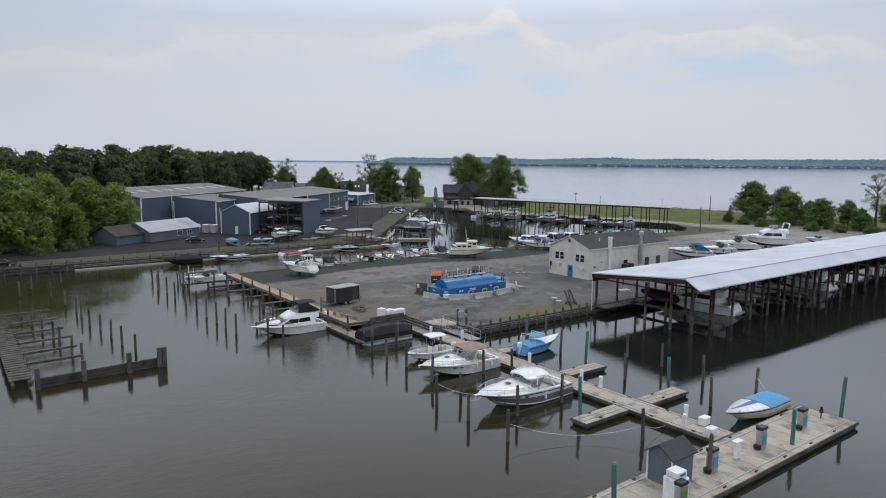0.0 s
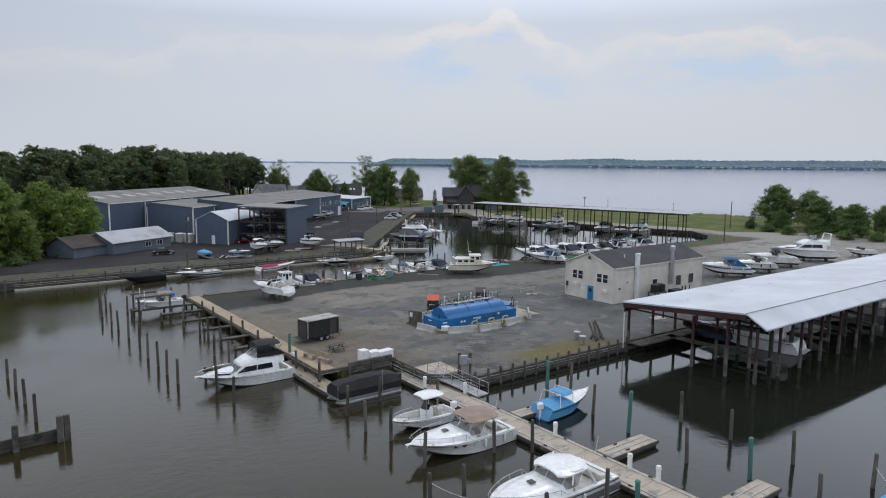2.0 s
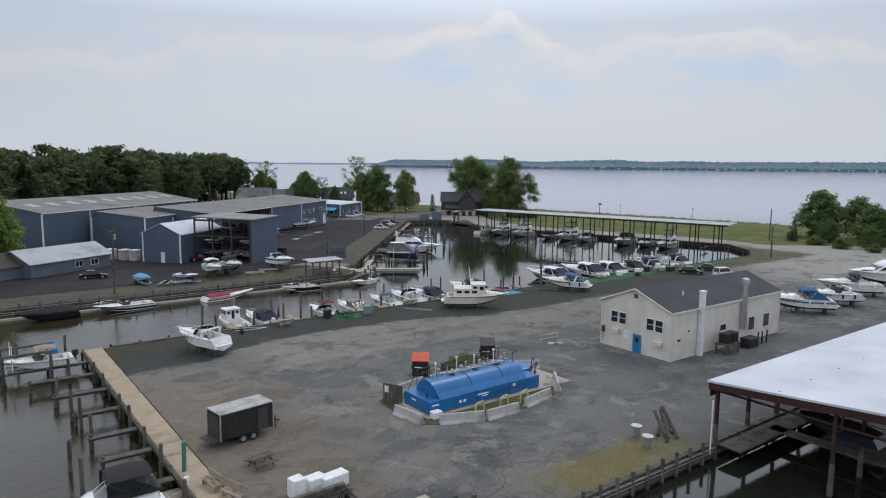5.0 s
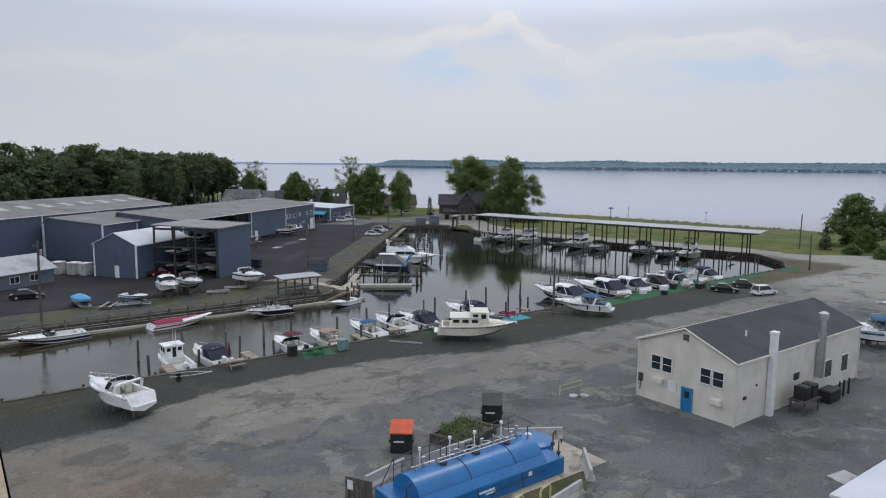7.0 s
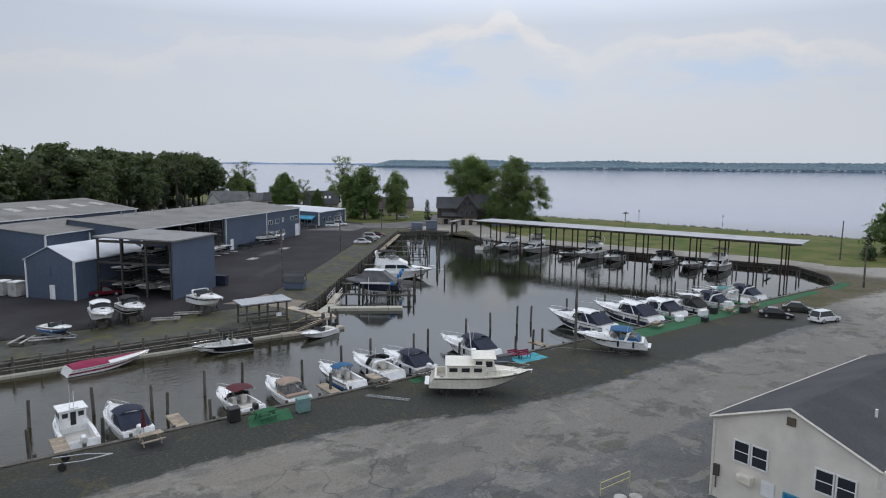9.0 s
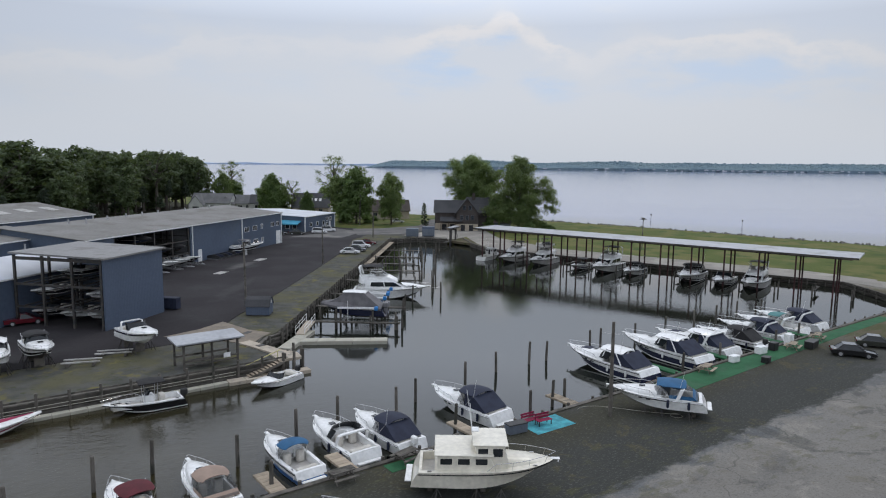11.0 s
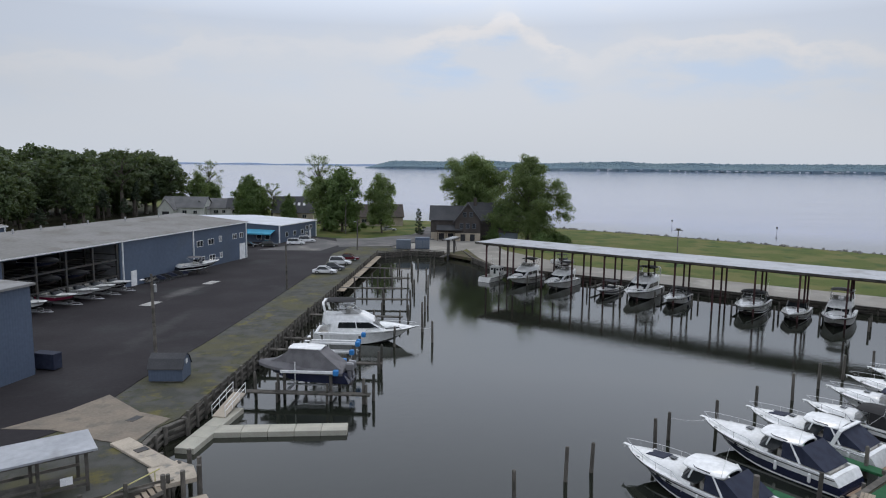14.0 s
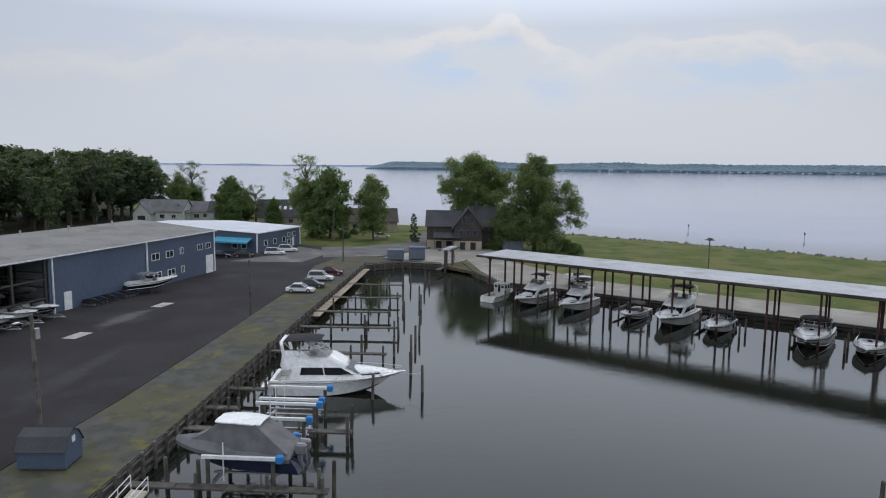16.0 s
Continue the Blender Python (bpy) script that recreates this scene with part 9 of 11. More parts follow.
def barrier(ax, ay, bx, by):
    a, b = Vector((ax, ay, 0)), Vector((bx, by, 0))
    d = b - a
    bm = bmesh.new()
    ring = [(-0.33, 0), (0.33, 0), (0.33, 0.08), (0.17, 0.3), (0.1, 0.85), (-0.1, 0.85), (-0.17, 0.3), (-0.33, 0.08)]
    skin(bm, [[(x, y, z) for y, z in ring] for x in (-d.length / 2, d.length / 2)], closed=True, caps=True)
    o = part("concrete_barrier", bm, CONCW)
    o.matrix_world = pose((ax + bx) / 2, (ay + by) / 2, LOTZ, 0, 0, math.degrees(math.atan2(d.y, d.x)))
    tagged(o, "pale concrete traffic barrier guarding the fuel tank", "barrier", "tank barriers")


for q in ((58.7, 83.3, 59.2, 80.0), (60.4, 79.2, 64.0, 77.8), (64.2, 77.7, 67.7, 77.6), (68.9, 78.0, 72.7, 78.7), (61.4, 87.3, 65.0, 88.2), (65.6, 87.8, 71.0, 88.0), (74.2, 88.0, 78.2, 85.6), (74.3, 79.2, 76.7, 82.0)):
    barrier(*q)
for x in (64.6, 67.4, 69.8):
    bm = bmesh.new()
    tube(bm, [(0, -0.55, 0), (0, -0.55, 0.85), (0, -0.4, 1.05), (0, 0.4, 1.05), (0, 0.55, 0.85), (0, 0.55, 0)], 0.07, 8)
    o = part("hoop_bollard", bm, YELLOWP)
    o.matrix_world = pose(x, 79.1, LOTZ, 0, 0, 100)
    tagged(o, "faded yellow steel hoop bollard beside the tank", "bollard", "hoop bollards")
FE = thing("screen_fence", "grey timber screen fence at the tank's end", "fence", at=pose(59.5, 86.6, LOTZ, 0, 0, -62))
for i in range(10):
    simple("board", TIMBER, [((0.1 + 0.2 * i, 0, 0.85), (0.18, 0.05, 1.7))], FE)
simple("notice", WHITE, [((0.4, -0.05, 1.2), (0.4, 0.03, 0.6))], FE)


def dumpster(x, y, deg, lid, label, name="dumpster"):
    t = thing(name, label, "dumpster", "dumpsters", at=pose(x, y, LOTZ, 0, 0, deg) @ Matrix.Diagonal((0.84, 0.8, 1.12, 1)))
    bm = bmesh.new()
    skin(bm, [[(-0.95, -0.8, 0.0), (0.95, -0.8, 0.0), (0.95, 0.75, 0.0), (-0.95, 0.75, 0.0)], [(-0.95, -0.9, 1.35), (0.95, -0.9, 1.35), (0.95, 0.85, 1.8), (-0.95, 0.85, 1.8)]], closed=True, caps=True)
    part("bin", bm, BLACKP, t)
    bm = bmesh.new()
    skin(bm, [[(-1.0, -0.95, 1.38), (1.0, -0.95, 1.38), (1.0, 0.9, 1.85), (-1.0, 0.9, 1.85)], [(-1.0, -0.95, 1.45), (1.0, -0.95, 1.45), (1.0, 0.9, 1.92), (-1.0, 0.9, 1.92)]], closed=True, caps=True)
    part("lid", bm, lid, t)
    simple("fork_pocket", BLACKP, [((-1.03, 0, 0.8), (0.12, 1.3, 0.2)), ((1.03, 0, 0.8), (0.12, 1.3, 0.2))], t)
    simple("lettering_bar", WHITE, [((-0.2, -0.9, 0.85), (0.9, 0.02, 0.1))], t)
    return t


dumpster(66.6, 90.9, -38, ORANGE, "black steel dumpster with an orange lid")
dumpster(75.9, 91.4, -38, BLACKP, "black steel dumpster with an open black lid")
PL = thing("planter", "raised timber planter bed full of weeds", "planter", at=pose(71.8, 90.0, LOTZ, 0, 0, 20))
simple("timber_edge", TIMBER, [((0, -1.6, 0.35), (4.4, 0.25, 0.7)), ((0, 1.6, 0.35), (4.4, 0.25, 0.7)), ((-2.1, 0, 0.35), (0.25, 3.0, 0.7)), ((2.1, 0, 0.35), (0.25, 3.0, 0.7))], PL)
simple("soil", BROWNC, [((0, 0, 0.28), (4.0, 3.0, 0.5))], PL)


def leaves(bm, spots, size, rnd, dens=26):
    for c, r in spots:
        for _ in range(int(dens * r * r) + 8):
            v = Vector((rnd.gauss(0, 1), rnd.gauss(0, 1), rnd.gauss(0, 1))).normalized()
            p = c + v * r * (0.25 + 0.85 * rnd.random() ** 0.6)
            q = Euler((rnd.uniform(-0.9, 0.9), rnd.uniform(-0.9, 0.9), rnd.uniform(0, 6.28))).to_matrix()
            s = size * rnd.uniform(0.6, 1.4)
            a, b_ = q @ Vector((s, 0, 0)), q @ Vector((0, s * 0.62, 0))
            k = q @ Vector((0, 0, s * 0.22))
            bm.faces.new([bm.verts.new(p + x) for x in (-a, -b_ + k, a, b_ + k)])


rnd = random.Random(5)
bm = bmesh.new()
leaves(bm, [(Vector((rnd.uniform(-1.8, 1.8), rnd.uniform(-1.3, 1.3), rnd.uniform(0.6, 0.9))), rnd.uniform(0.35, 0.65)) for _ in range(60)], 0.11, rnd, 40)
part("weeds", bm, LEAF2, PL)

# cargo trailer
CT = thing("cargo_trailer", "dark enclosed cargo trailer with a pale roof", "trailer", at=pose(46.3, 86.2, LOTZ, 0, 0, 8))
bm = bmesh.new()
box(bm, (0, 0, 1.55), (4.4, 2.1, 2.0), 0, 0.06)
part("body", bm, BLACKP, CT)
bm = bmesh.new()
box(bm, (0, 0, 2.6), (4.46, 2.16, 0.12), 0, 0.04)
part("roof", bm, CONCW, CT)
simple("corner_trim", ALU, [((x, y, 1.55), (0.1, 0.1, 2.0)) for x in (-2.2, 2.2) for y in (-1.05, 1.05)], CT)
simple("side_door", IRON, [((1.3, -1.07, 1.5), (0.85, 0.05, 1.7))], CT)
simple("rear_ramp", IRON, [((-2.25, 0, 1.5), (0.06, 1.8, 1.8)), ((-2.6, 0, 0.55), (0.7, 1.8, 0.08))], CT)
for x in (-0.45, 0.4):
    for y in (-1.12, 1.12):
        bm = bmesh.new()
        rod(bm, (x, y - 0.1, 0.34), (x, y + 0.1, 0.34), 0.34, seg=16)
        w = part("wheel", bm, RUBBER, CT)
        bm = bmesh.new()
        rod(bm, (x, y - 0.12, 0.34), (x, y + 0.12, 0.34), 0.19, seg=12)
        part("rim", bm, ALU, w)
bm = bmesh.new()
for y in (-0.8, 0.8):
    rod(bm, (2.2, y, 0.5), (3.4, 0, 0.5), 0.06, seg=5)
rod(bm, (3.0, 0, 0.0), (3.0, 0, 0.9), 0.05, seg=6)
part("drawbar", bm, IRON, CT)


def picnic_table(x, y, deg, z=LOTZ, m=TIMBER, label="weathered timber picnic table"):
    t = thing("picnic_table", label, "table", "picnic tables", at=pose(x, y, z, 0, 0, deg))
    for i in range(4):
        simple("top_board", m, [((0, -0.3 + 0.2 * i, 0.74), (1.8, 0.18, 0.05))], t)
    for s in (-0.75, 0.75):
        simple("bench_board", m, [((0, s, 0.44), (1.8, 0.26, 0.05))], t)
    bm = bmesh.new()
    for x_ in (-0.65, 0.65):
        for s in (-1, 1):
            rod(bm, (x_, 0.2 * s, 0.72), (x_, 0.6 * s, 0.0), 0.05, seg=4)
        box(bm, (x_, 0, 0.41), (0.06, 1.6, 0.1))
    part("trestle", bm, m, t)


picnic_table(45.6, 80.4, 10, label="grey timber picnic table on the lot")
for x, y, d_ in ((41.6, 79.0, -80), (42.2, 76.7, -72)):
    t = thing("bench", "pale slatted bench on the boardwalk", "bench", "benches", at=pose(x, y, 1.13, 0, 0, d_))
    simple("seat_slat", PLANK, [((0, -0.15 + 0.15 * i, 0.45), (1.9, 0.12, 0.04)) for i in range(4)], t)
    simple("backrest", PLANK, [((0, 0.42, 0.75), (1.9, 0.06, 0.45))], t)
    simple("leg", PLANK, [((-0.8, 0.1, 0.22), (0.08, 0.5, 0.44)), ((0.8, 0.1, 0.22), (0.08, 0.5, 0.44))], t)
picnic_table(63.6, 118.0, 5, z=LOTZ + 0.02, m=PLANK, label="pale timber picnic table on a dark mat")
sheet("rubber_mat", [(61.6, 116.3), (64.7, 116.1), (65.6, 118.6), (62.4, 118.8)], LOTZ - 0.2, LOTZ + 0.015, RUBBER, "thin dark mat under a picnic table", kind="", category="mat")
picnic_table(72.6, 117.6, 8, z=LOTZ + 0.02, m=GREENCARPET, label="dark green picnic table on green carpet")
for x, d_ in ((84.6, 0), (89.8, 12), (94.0, 8)):
    picnic_table(x, 119.0, d_, label="timber bench table on green carpet")
for x, y in ((127.0, 118.6), (143.6, 117.8), (150.6, 118.2)):
    picnic_table(x, y, 15, m=PLANK, label="pale timber picnic table on green carpet")
for i, (x, y, s) in enumerate(((45.6, 74.4, (0.9, 0.9, 1.3)), (47.0, 74.7, (1.3, 0.9, 0.9)), (48.2, 74.4, (1.9, 0.9, 0.85)))):
    bm = bmesh.new()
    box(bm, (0, 0, s[2] / 2 + 0.12), s, 0, 0.05)
    box(bm, (0, 0, 0.06), (s[0] - 0.2, s[1] - 0.2, 0.12))
    box(bm, (0, -s[1] / 2 - 0.01, s[2] * 0.6), (s[0] * 0.5, 0.03, 0.05))
    o = part("dock_cooler", bm, GEL)
    o.location = (x, y, LOTZ + 0.12)
    o.rotation_euler = (0, 0, 0.15)
    tagged(o, "white storage chest on a pallet at the seawall", "chest", "storage chests")
simple("pallet", BROWNC, [((46.8, 74.5, LOTZ + 0.06), (4.8, 1.6, 0.12))])
tagged(bpy.data.objects["pallet"], "brown timber pallet under the white chests", "pallet")

# debris by the near slips
for i, (x, y, a, l_) in enumerate(((72.6, 66.0, 70, 2.6), (73.3, 66.4, 60, 2.4), (73.9, 66.0, 75, 2.7), (74.4, 66.8, 50, 2.2), (73.0, 67.2, 30, 2.0))):
    bm = bmesh.new()
    rod(bm, (0, 0, 0), (l_, 0, 0.4), 0.14, seg=8)
    o = part("old_timber", bm, TIMBER)
    o.matrix_world = pose(x, y, LOTZ + 0.1, 0, -35 if i < 3 else -2, a)
    tagged(o, "old grey timber leaning in a scrap heap", "timber", "scrap timbers")
for x, y in ((70.6, 66.4), (71.6, 68.2)):
    bm = bmesh.new()
    rod(bm, (0, 0, 0), (0, 0, 0.8), 0.22, 0.3, 10)
    rod(bm, (0, 0, 0.8), (0, 0, 0.95), 0.45, 0.45, 12)
    o = part("drum", bm, ALU)
    o.location = (x, y, LOTZ)
    tagged(o, "pale metal drum by the scrap heap", "drum")
bm = bmesh.new()
tube(bm, [(0, 0, -0.1), (0, 0, 4.2)], 0.06, 8)
o = part("white_post", bm, WHITE)
o.location = (74.4, 63.5, 0.6)
tagged(o, "thin white post at the corner of the covered slips", "post")

# ---- channel edge of the lot: carpets, steps, clutter ----
for n_, (pts, m_, lb) in enumerate((([(118.0, 115.9), (158, 117.4), (172, 117.6), (172, 119.3), (118.0, 119.3)], GREENCARPET, "green outdoor carpet laid along the channel edge"), ([(70.8, 116.5), (74.6, 116.4), (75.2, 118.9), (71.6, 119.0)], GREENCARPET, "green outdoor carpet by the moored boats"), ([(88.0, 118.0), (96.0, 118.0), (96.0, 119.3), (88.0, 119.3)], GREENCARPET, "green outdoor carpet by the moored boats"), ([(100.95, 116.9), (105.2, 116.8), (105.3, 119.3), (101.2, 119.2)], CYANMAT, "turquoise mat at the channel edge"), ([(176, 117.0), (186, 118.5), (185, 120.8), (178, 119.2)], GREENCARPET, "green outdoor carpet near the bend"))):
    sheet("carpet", pts, LOTZ - 0.2, LOTZ + 0.02, m_, lb, kind="", category="carpet")
# two red garden chairs and a storage box by the turquoise mat, and a water hose on the gravel
for x, y, d_ in ((102.8, 118.15, -8), (101.9, 118.85, -4)):
    t = thing("garden_bench", "faded red slatted garden bench on a turquoise mat", "bench", "red benches", at=pose(x, y, LOTZ + 0.02, 0, 0, d_))
    for j in range(3):
        bm = bmesh.new()
        box(bm, (0, -0.2 + 0.19 * j, 0.44), (1.45, 0.16, 0.04), 0, 0.01)
        part("seat_slat", bm, REDGEL, t)
    for j in range(2):
        bm = bmesh.new()
        box(bm, (0, 0.3 + 0.04 * j, 0.62 + 0.2 * j), (1.45, 0.04, 0.17), 0, 0.01)
        part("back_slat", bm, REDGEL, t)
    for sx in (-0.6, 0.6):
        bm = bmesh.new()
        box(bm, (sx, -0.22, 0.21), (0.06, 0.07, 0.42))
        part("leg", bm, BLACKP, t)
        bm = bmesh.new()
        box(bm, (sx, 0.35, 0.45), (0.06, 0.07, 0.9))
        part("leg", bm, BLACKP, t)
t = thing("storage_box", "grey plastic deck storage box with a lid", "storage box", at=pose(99.9, 118.35, LOTZ, 0, 0, -8))
bm = bmesh.new()
box(bm, (0, 0, 0.36), (1.75, 0.8, 0.72), 0, 0.04)
part("body", bm, GREYSID, t)
bm = bmesh.new()
box(bm, (0, 0, 0.76), (1.82, 0.86, 0.1), 0, 0.03)
part("lid", bm, BLACKP, t, "dark lid")
bm = bmesh.new()
hp = [(107.8 + 0.45 * i, 119.0 - 0.15 * i + 0.5 * math.sin(0.45 * i) - 0.02 * i * i, LOTZ + 0.025) for i in range(15)]
hp += [(hp[-1][0] - 0.5 + 0.5 * math.cos(a * 0.6), hp[-1][1] + 0.5 * math.sin(a * 0.6), LOTZ + 0.03) for a in range(1, 11)]
for a_, b_ in zip(hp, hp[1:]):
    rod(bm, a_, b_, 0.02, seg=5)
tagged(part("water_hose", bm, WFLOAT), "white water hose lying on the gravel", "hose")
for x0, y0, x1, y1 in ((124.6, 119.8, 124.6, 127.0), (134.0, 119.8, 134.0, 126.0), (146.0, 119.8, 146.0, 126.0), (152.0, 119.8, 152.0, 126.0)):
    slab_thing("slip_walk", "narrow slip walk covered in green carpet", "pier", (x0, y0), (x1, y1), 1.1, 0.95, GREENCARPET, 0.2, "slip walks", 4)
for x in (58.0, 66.6, 80.6, 86.0, 97.2, 108.8):
    slab_thing("slip_walk", "short weathered timber slip walk", "pier", (x, 119.8), (x, 123.4), 1.1, 0.95, PLANK, 0.2, "slip walks", 0.5)
for x, y, m_, s in ((132.8, 118.9, GEL, (1.2, 0.7, 0.7)), (138.6, 119.0, GEL, (1.4, 0.8, 0.8)), (145.0, 119.0, GEL, (0.9, 0.8, 1.3)), (135.6, 116.8, BLACKP, (1.0, 0.8, 0.6)), (146.2, 116.9, BLACKP, (2.2, 1.0, 0.8)), (70.3, 118.7, BLACKP, (0.9, 0.9, 1.1)), (75.9, 117.4, PALETEAL, (1.1, 0.8, 1.2)), (141.2, 118.9, BLACKP, (1.0, 0.8, 0.9))):
    bm = bmesh.new()
    box(bm, (0, 0, s[2] / 2), s, 0, 0.07)
    box(bm, (0, 0, s[2] + 0.02), (s[0] + 0.06, s[1] + 0.06, 0.08), 0, 0.03)
    o = part("deck_box", bm, m_)
    o.location = (x, y, LOTZ + 0.02)
    o.rotation_euler = (0, 0, rnd.uniform(-0.2, 0.2))
    tagged(o, "storage box beside the moored boats" if m_ is not BLACKP else "black storage tub beside the moored boats", "storage box", "storage boxes")
UM = thing("umbrella", "folded dark red sun umbrella by a table", "umbrella", at=pose(63.4, 119.1, LOTZ))
bm = bmesh.new()
rod(bm, (0, 0, 0), (0, 0, 2.5), 0.03, seg=6)
part("pole", bm, ALU, UM)
bm = bmesh.new()
rod(bm, (0, 0, 1.0), (0, 0, 2.4), 0.2, 0.05, 8)
part("canopy", bm, WINECAN, UM)
LD = thing("ladder", "aluminium ladder lying on the lot", "ladder", at=pose(83.6, 116.0, LOTZ + 0.06, 0, 0, -52))
for y in (-0.2, 0.2):
    simple("rail", ALU, [((0, y, 0), (4.2, 0.06, 0.09))], LD)
for i in range(12):
    simple("rung", ALU, [((-1.9 + 0.34 * i, 0, 0), (0.04, 0.36, 0.04))], LD)
for x, y in ((58.4, 117.2),):
    t = thing("boat_trailer", "small empty galvanised boat trailer", "trailer", at=pose(x, y, LOTZ, 0, 0, -15))
    bm = bmesh.new()
    for sg in (1, -1):
        rod(bm, (-1.5, 0.6 * sg, 0.45), (0.6, 0.6 * sg, 0.45), 0.05, seg=5)
        rod(bm, (0.6, 0.6 * sg, 0.45), (2.4, 0, 0.45), 0.05, seg=5)
    part("chassis", bm, ALU, t)
    for sg in (1, -1):
        bm = bmesh.new()
        rod(bm, (-0.7, 0.75 * sg, 0.28), (-0.7, 0.92 * sg, 0.28), 0.28, seg=14)
        part("wheel", bm, RUBBER, t)
CP = thing("cleanout_cover", "pair of tan concrete cleanout lids with a yellow guard", "manhole", at=pose(86.0, 91.5, LOTZ))
for x, y in ((0, 0), (0.9, -0.5)):
    bm = bmesh.new()
    rod(bm, (x, y, -0.1), (x, y, 0.14), 0.42, seg=16)
    part("lid", bm, CONCW, CP)
bm = bmesh.new()
tube(bm, [(-0.8, 1.0, 0), (-0.8, 1.0, 0.9), (2.2, 1.0, 0.9), (2.2, 1.0, 0)], 0.035)
tube(bm, [(-0.8, 1.0, 0.45), (2.2, 1.0, 0.45)], 0.03)
part("guard", bm, YELLOWP, CP)
sheet("storm_drain", [(88.0, 68.9), (90.0, 68.5), (90.4, 69.9), (88.4, 70.2)], 0.8, LOTZ + 0.04, CONCW, "pale concrete storm drain surround in the lot")

# ---- yard things ----
SG = thing("garden_shed", "small slate-blue gambrel garden shed on blocks", "shed", at=pose(96.4, 168.6, YARDZ + 0.15, 0, 0, -35) @ Matrix.Scale(0.86, 4))
bm = bmesh.new()
ring = [(0, 0), (2.7, 0), (2.7, 1.55), (2.15, 2.35), (1.35, 2.75), (0.55, 2.35), (0, 1.55)]
skin(bm, [[(x, y, z) for y, z in ring] for x in (0, 3.7)], closed=True, caps=True)
part("wall", bm, BLUEMET2, SG)
bm = bmesh.new()
pr = [(-0.15, 1.4), (0.5, 2.42), (1.35, 2.86), (2.2, 2.42), (2.85, 1.4)]
skin(bm, [[(x, y, z) for y, z in pr] + [(x, y, z - 0.1) for y, z in pr[::-1]] for x in (-0.12, 3.82)], closed=True, caps=True)
part("roof", bm, SHINGLE, SG)
simple("vent", WHITE, [((3.74, 1.35, 1.95), (0.05, 0.45, 0.5))], SG)
simple("skid", TIMBER, [((1.85, 0.3, -0.08), (3.7, 0.15, 0.16)), ((1.85, 2.4, -0.08), (3.7, 0.15, 0.16))], SG)

PS = thing("dock_shelter", "open timber shelter with a pale flat roof", "shelter")
for x, y in ((82.3, 150.9), (82.6, 148.5), (85.2, 150.95), (85.4, 148.5), (87.9, 151.0), (88.1, 148.6)):
    bm = bmesh.new()
    box(bm, (x, y, 2.6), (0.2, 0.2, 2.8))
    part("post", bm, TIMBER, PS)
bm = bmesh.new()
box(bm, (85.25, 149.75, 4.15), (6.9, 3.3, 0.14), 0.5, 0, Matrix.Rotation(0.05, 4, "X"))
part("roof", bm, ROOFG, PS)
simple("beam", TIMBER, [((85.3, 148.5, 3.92), (6.4, 0.16, 0.24), 0.5), ((85.2, 150.95, 4.0), (6.4, 0.16, 0.24), 0.5)], PS)
simple("rail", TIMBER, [((85.3, 148.5, 2.2), (5.6, 0.1, 0.16), 0.5), ((85.3, 148.5, 1.8), (5.6, 0.1, 0.16), 0.5), ((85.2, 150.9, 2.2), (5.6, 0.1, 0.2), 0.5), ((85.2, 149.7, 1.9), (3.6, 0.9, 0.08), 0.5)], PS)
simple("notice", WHITE, [((86.9, 148.38, 2.3), (0.7, 0.05, 0.5), 0.5)], PS)
ST = thing("dock_stairs", "timber stairs with a yellow handrail down to the float", "stairs", at=pose(91.7, 146.0, 0.0, 0, 0, 181))
for i in range(10):
    simple("tread", PLANK, [((0.38 * i, 0, 1.42 - 0.11 * i), (0.30, 1.0, 0.06))], ST)
for sy in (-0.52, 0.52):
    bm = bmesh.new()
    skin(bm, [[(x, sy + k, z) for x, z in ((-0.2, 1.5), (3.7, 0.36), (3.7, 0.12), (-0.2, 1.24))] for k in (-0.03, 0.03)], closed=True, caps=True)
    part("stringer", bm, TIMBER, ST)
bm = bmesh.new()
tube(bm, [(-0.3, -0.6, 2.45), (3.8, -0.6, 1.3)], 0.05)
rod(bm, (0, -0.6, 1.4), (0, -0.6, 2.38), 0.04, seg=5)
rod(bm, (3.6, -0.6, 0.4), (3.6, -0.6, 1.36), 0.04, seg=5)
part("handrail", bm, YELLOWP, ST)
GW = thing("float_gangway", "short gangway with white rails from the seawall to the float", "gangway")
bm = bmesh.new()
a_, b_ = Vector((102.4, 161.0, 1.35)), Vector((99.6, 158.3, 0.55))
u_ = (b_ - a_).normalized()
n_ = Vector((-u_.y, u_.x, 0)).normalized() * 0.6
skin(bm, [[a_ + n_, a_ - n_, a_ - n_ - Vector((0, 0, 0.12)), a_ + n_ - Vector((0, 0, 0.12))], [b_ + n_, b_ - n_, b_ - n_ - Vector((0, 0, 0.12)), b_ + n_ - Vector((0, 0, 0.12))]], closed=True, caps=True)
part("deck", bm, CONC, GW)
for k in (1, -1):
    bm = bmesh.new()
    for zz in (0.5, 0.95):
        rod(bm, a_ + n_ * k + Vector((0, 0, zz)), b_ + n_ * k + Vector((0, 0, zz)), 0.03, seg=6)
    for q in (0, 0.33, 0.66, 1):
        c_ = a_.lerp(b_, q) + n_ * k
        rod(bm, c_, c_ + Vector((0, 0, 0.97)), 0.03, seg=6)
    part("rail", bm, WHITE, GW, "white pipe rail")


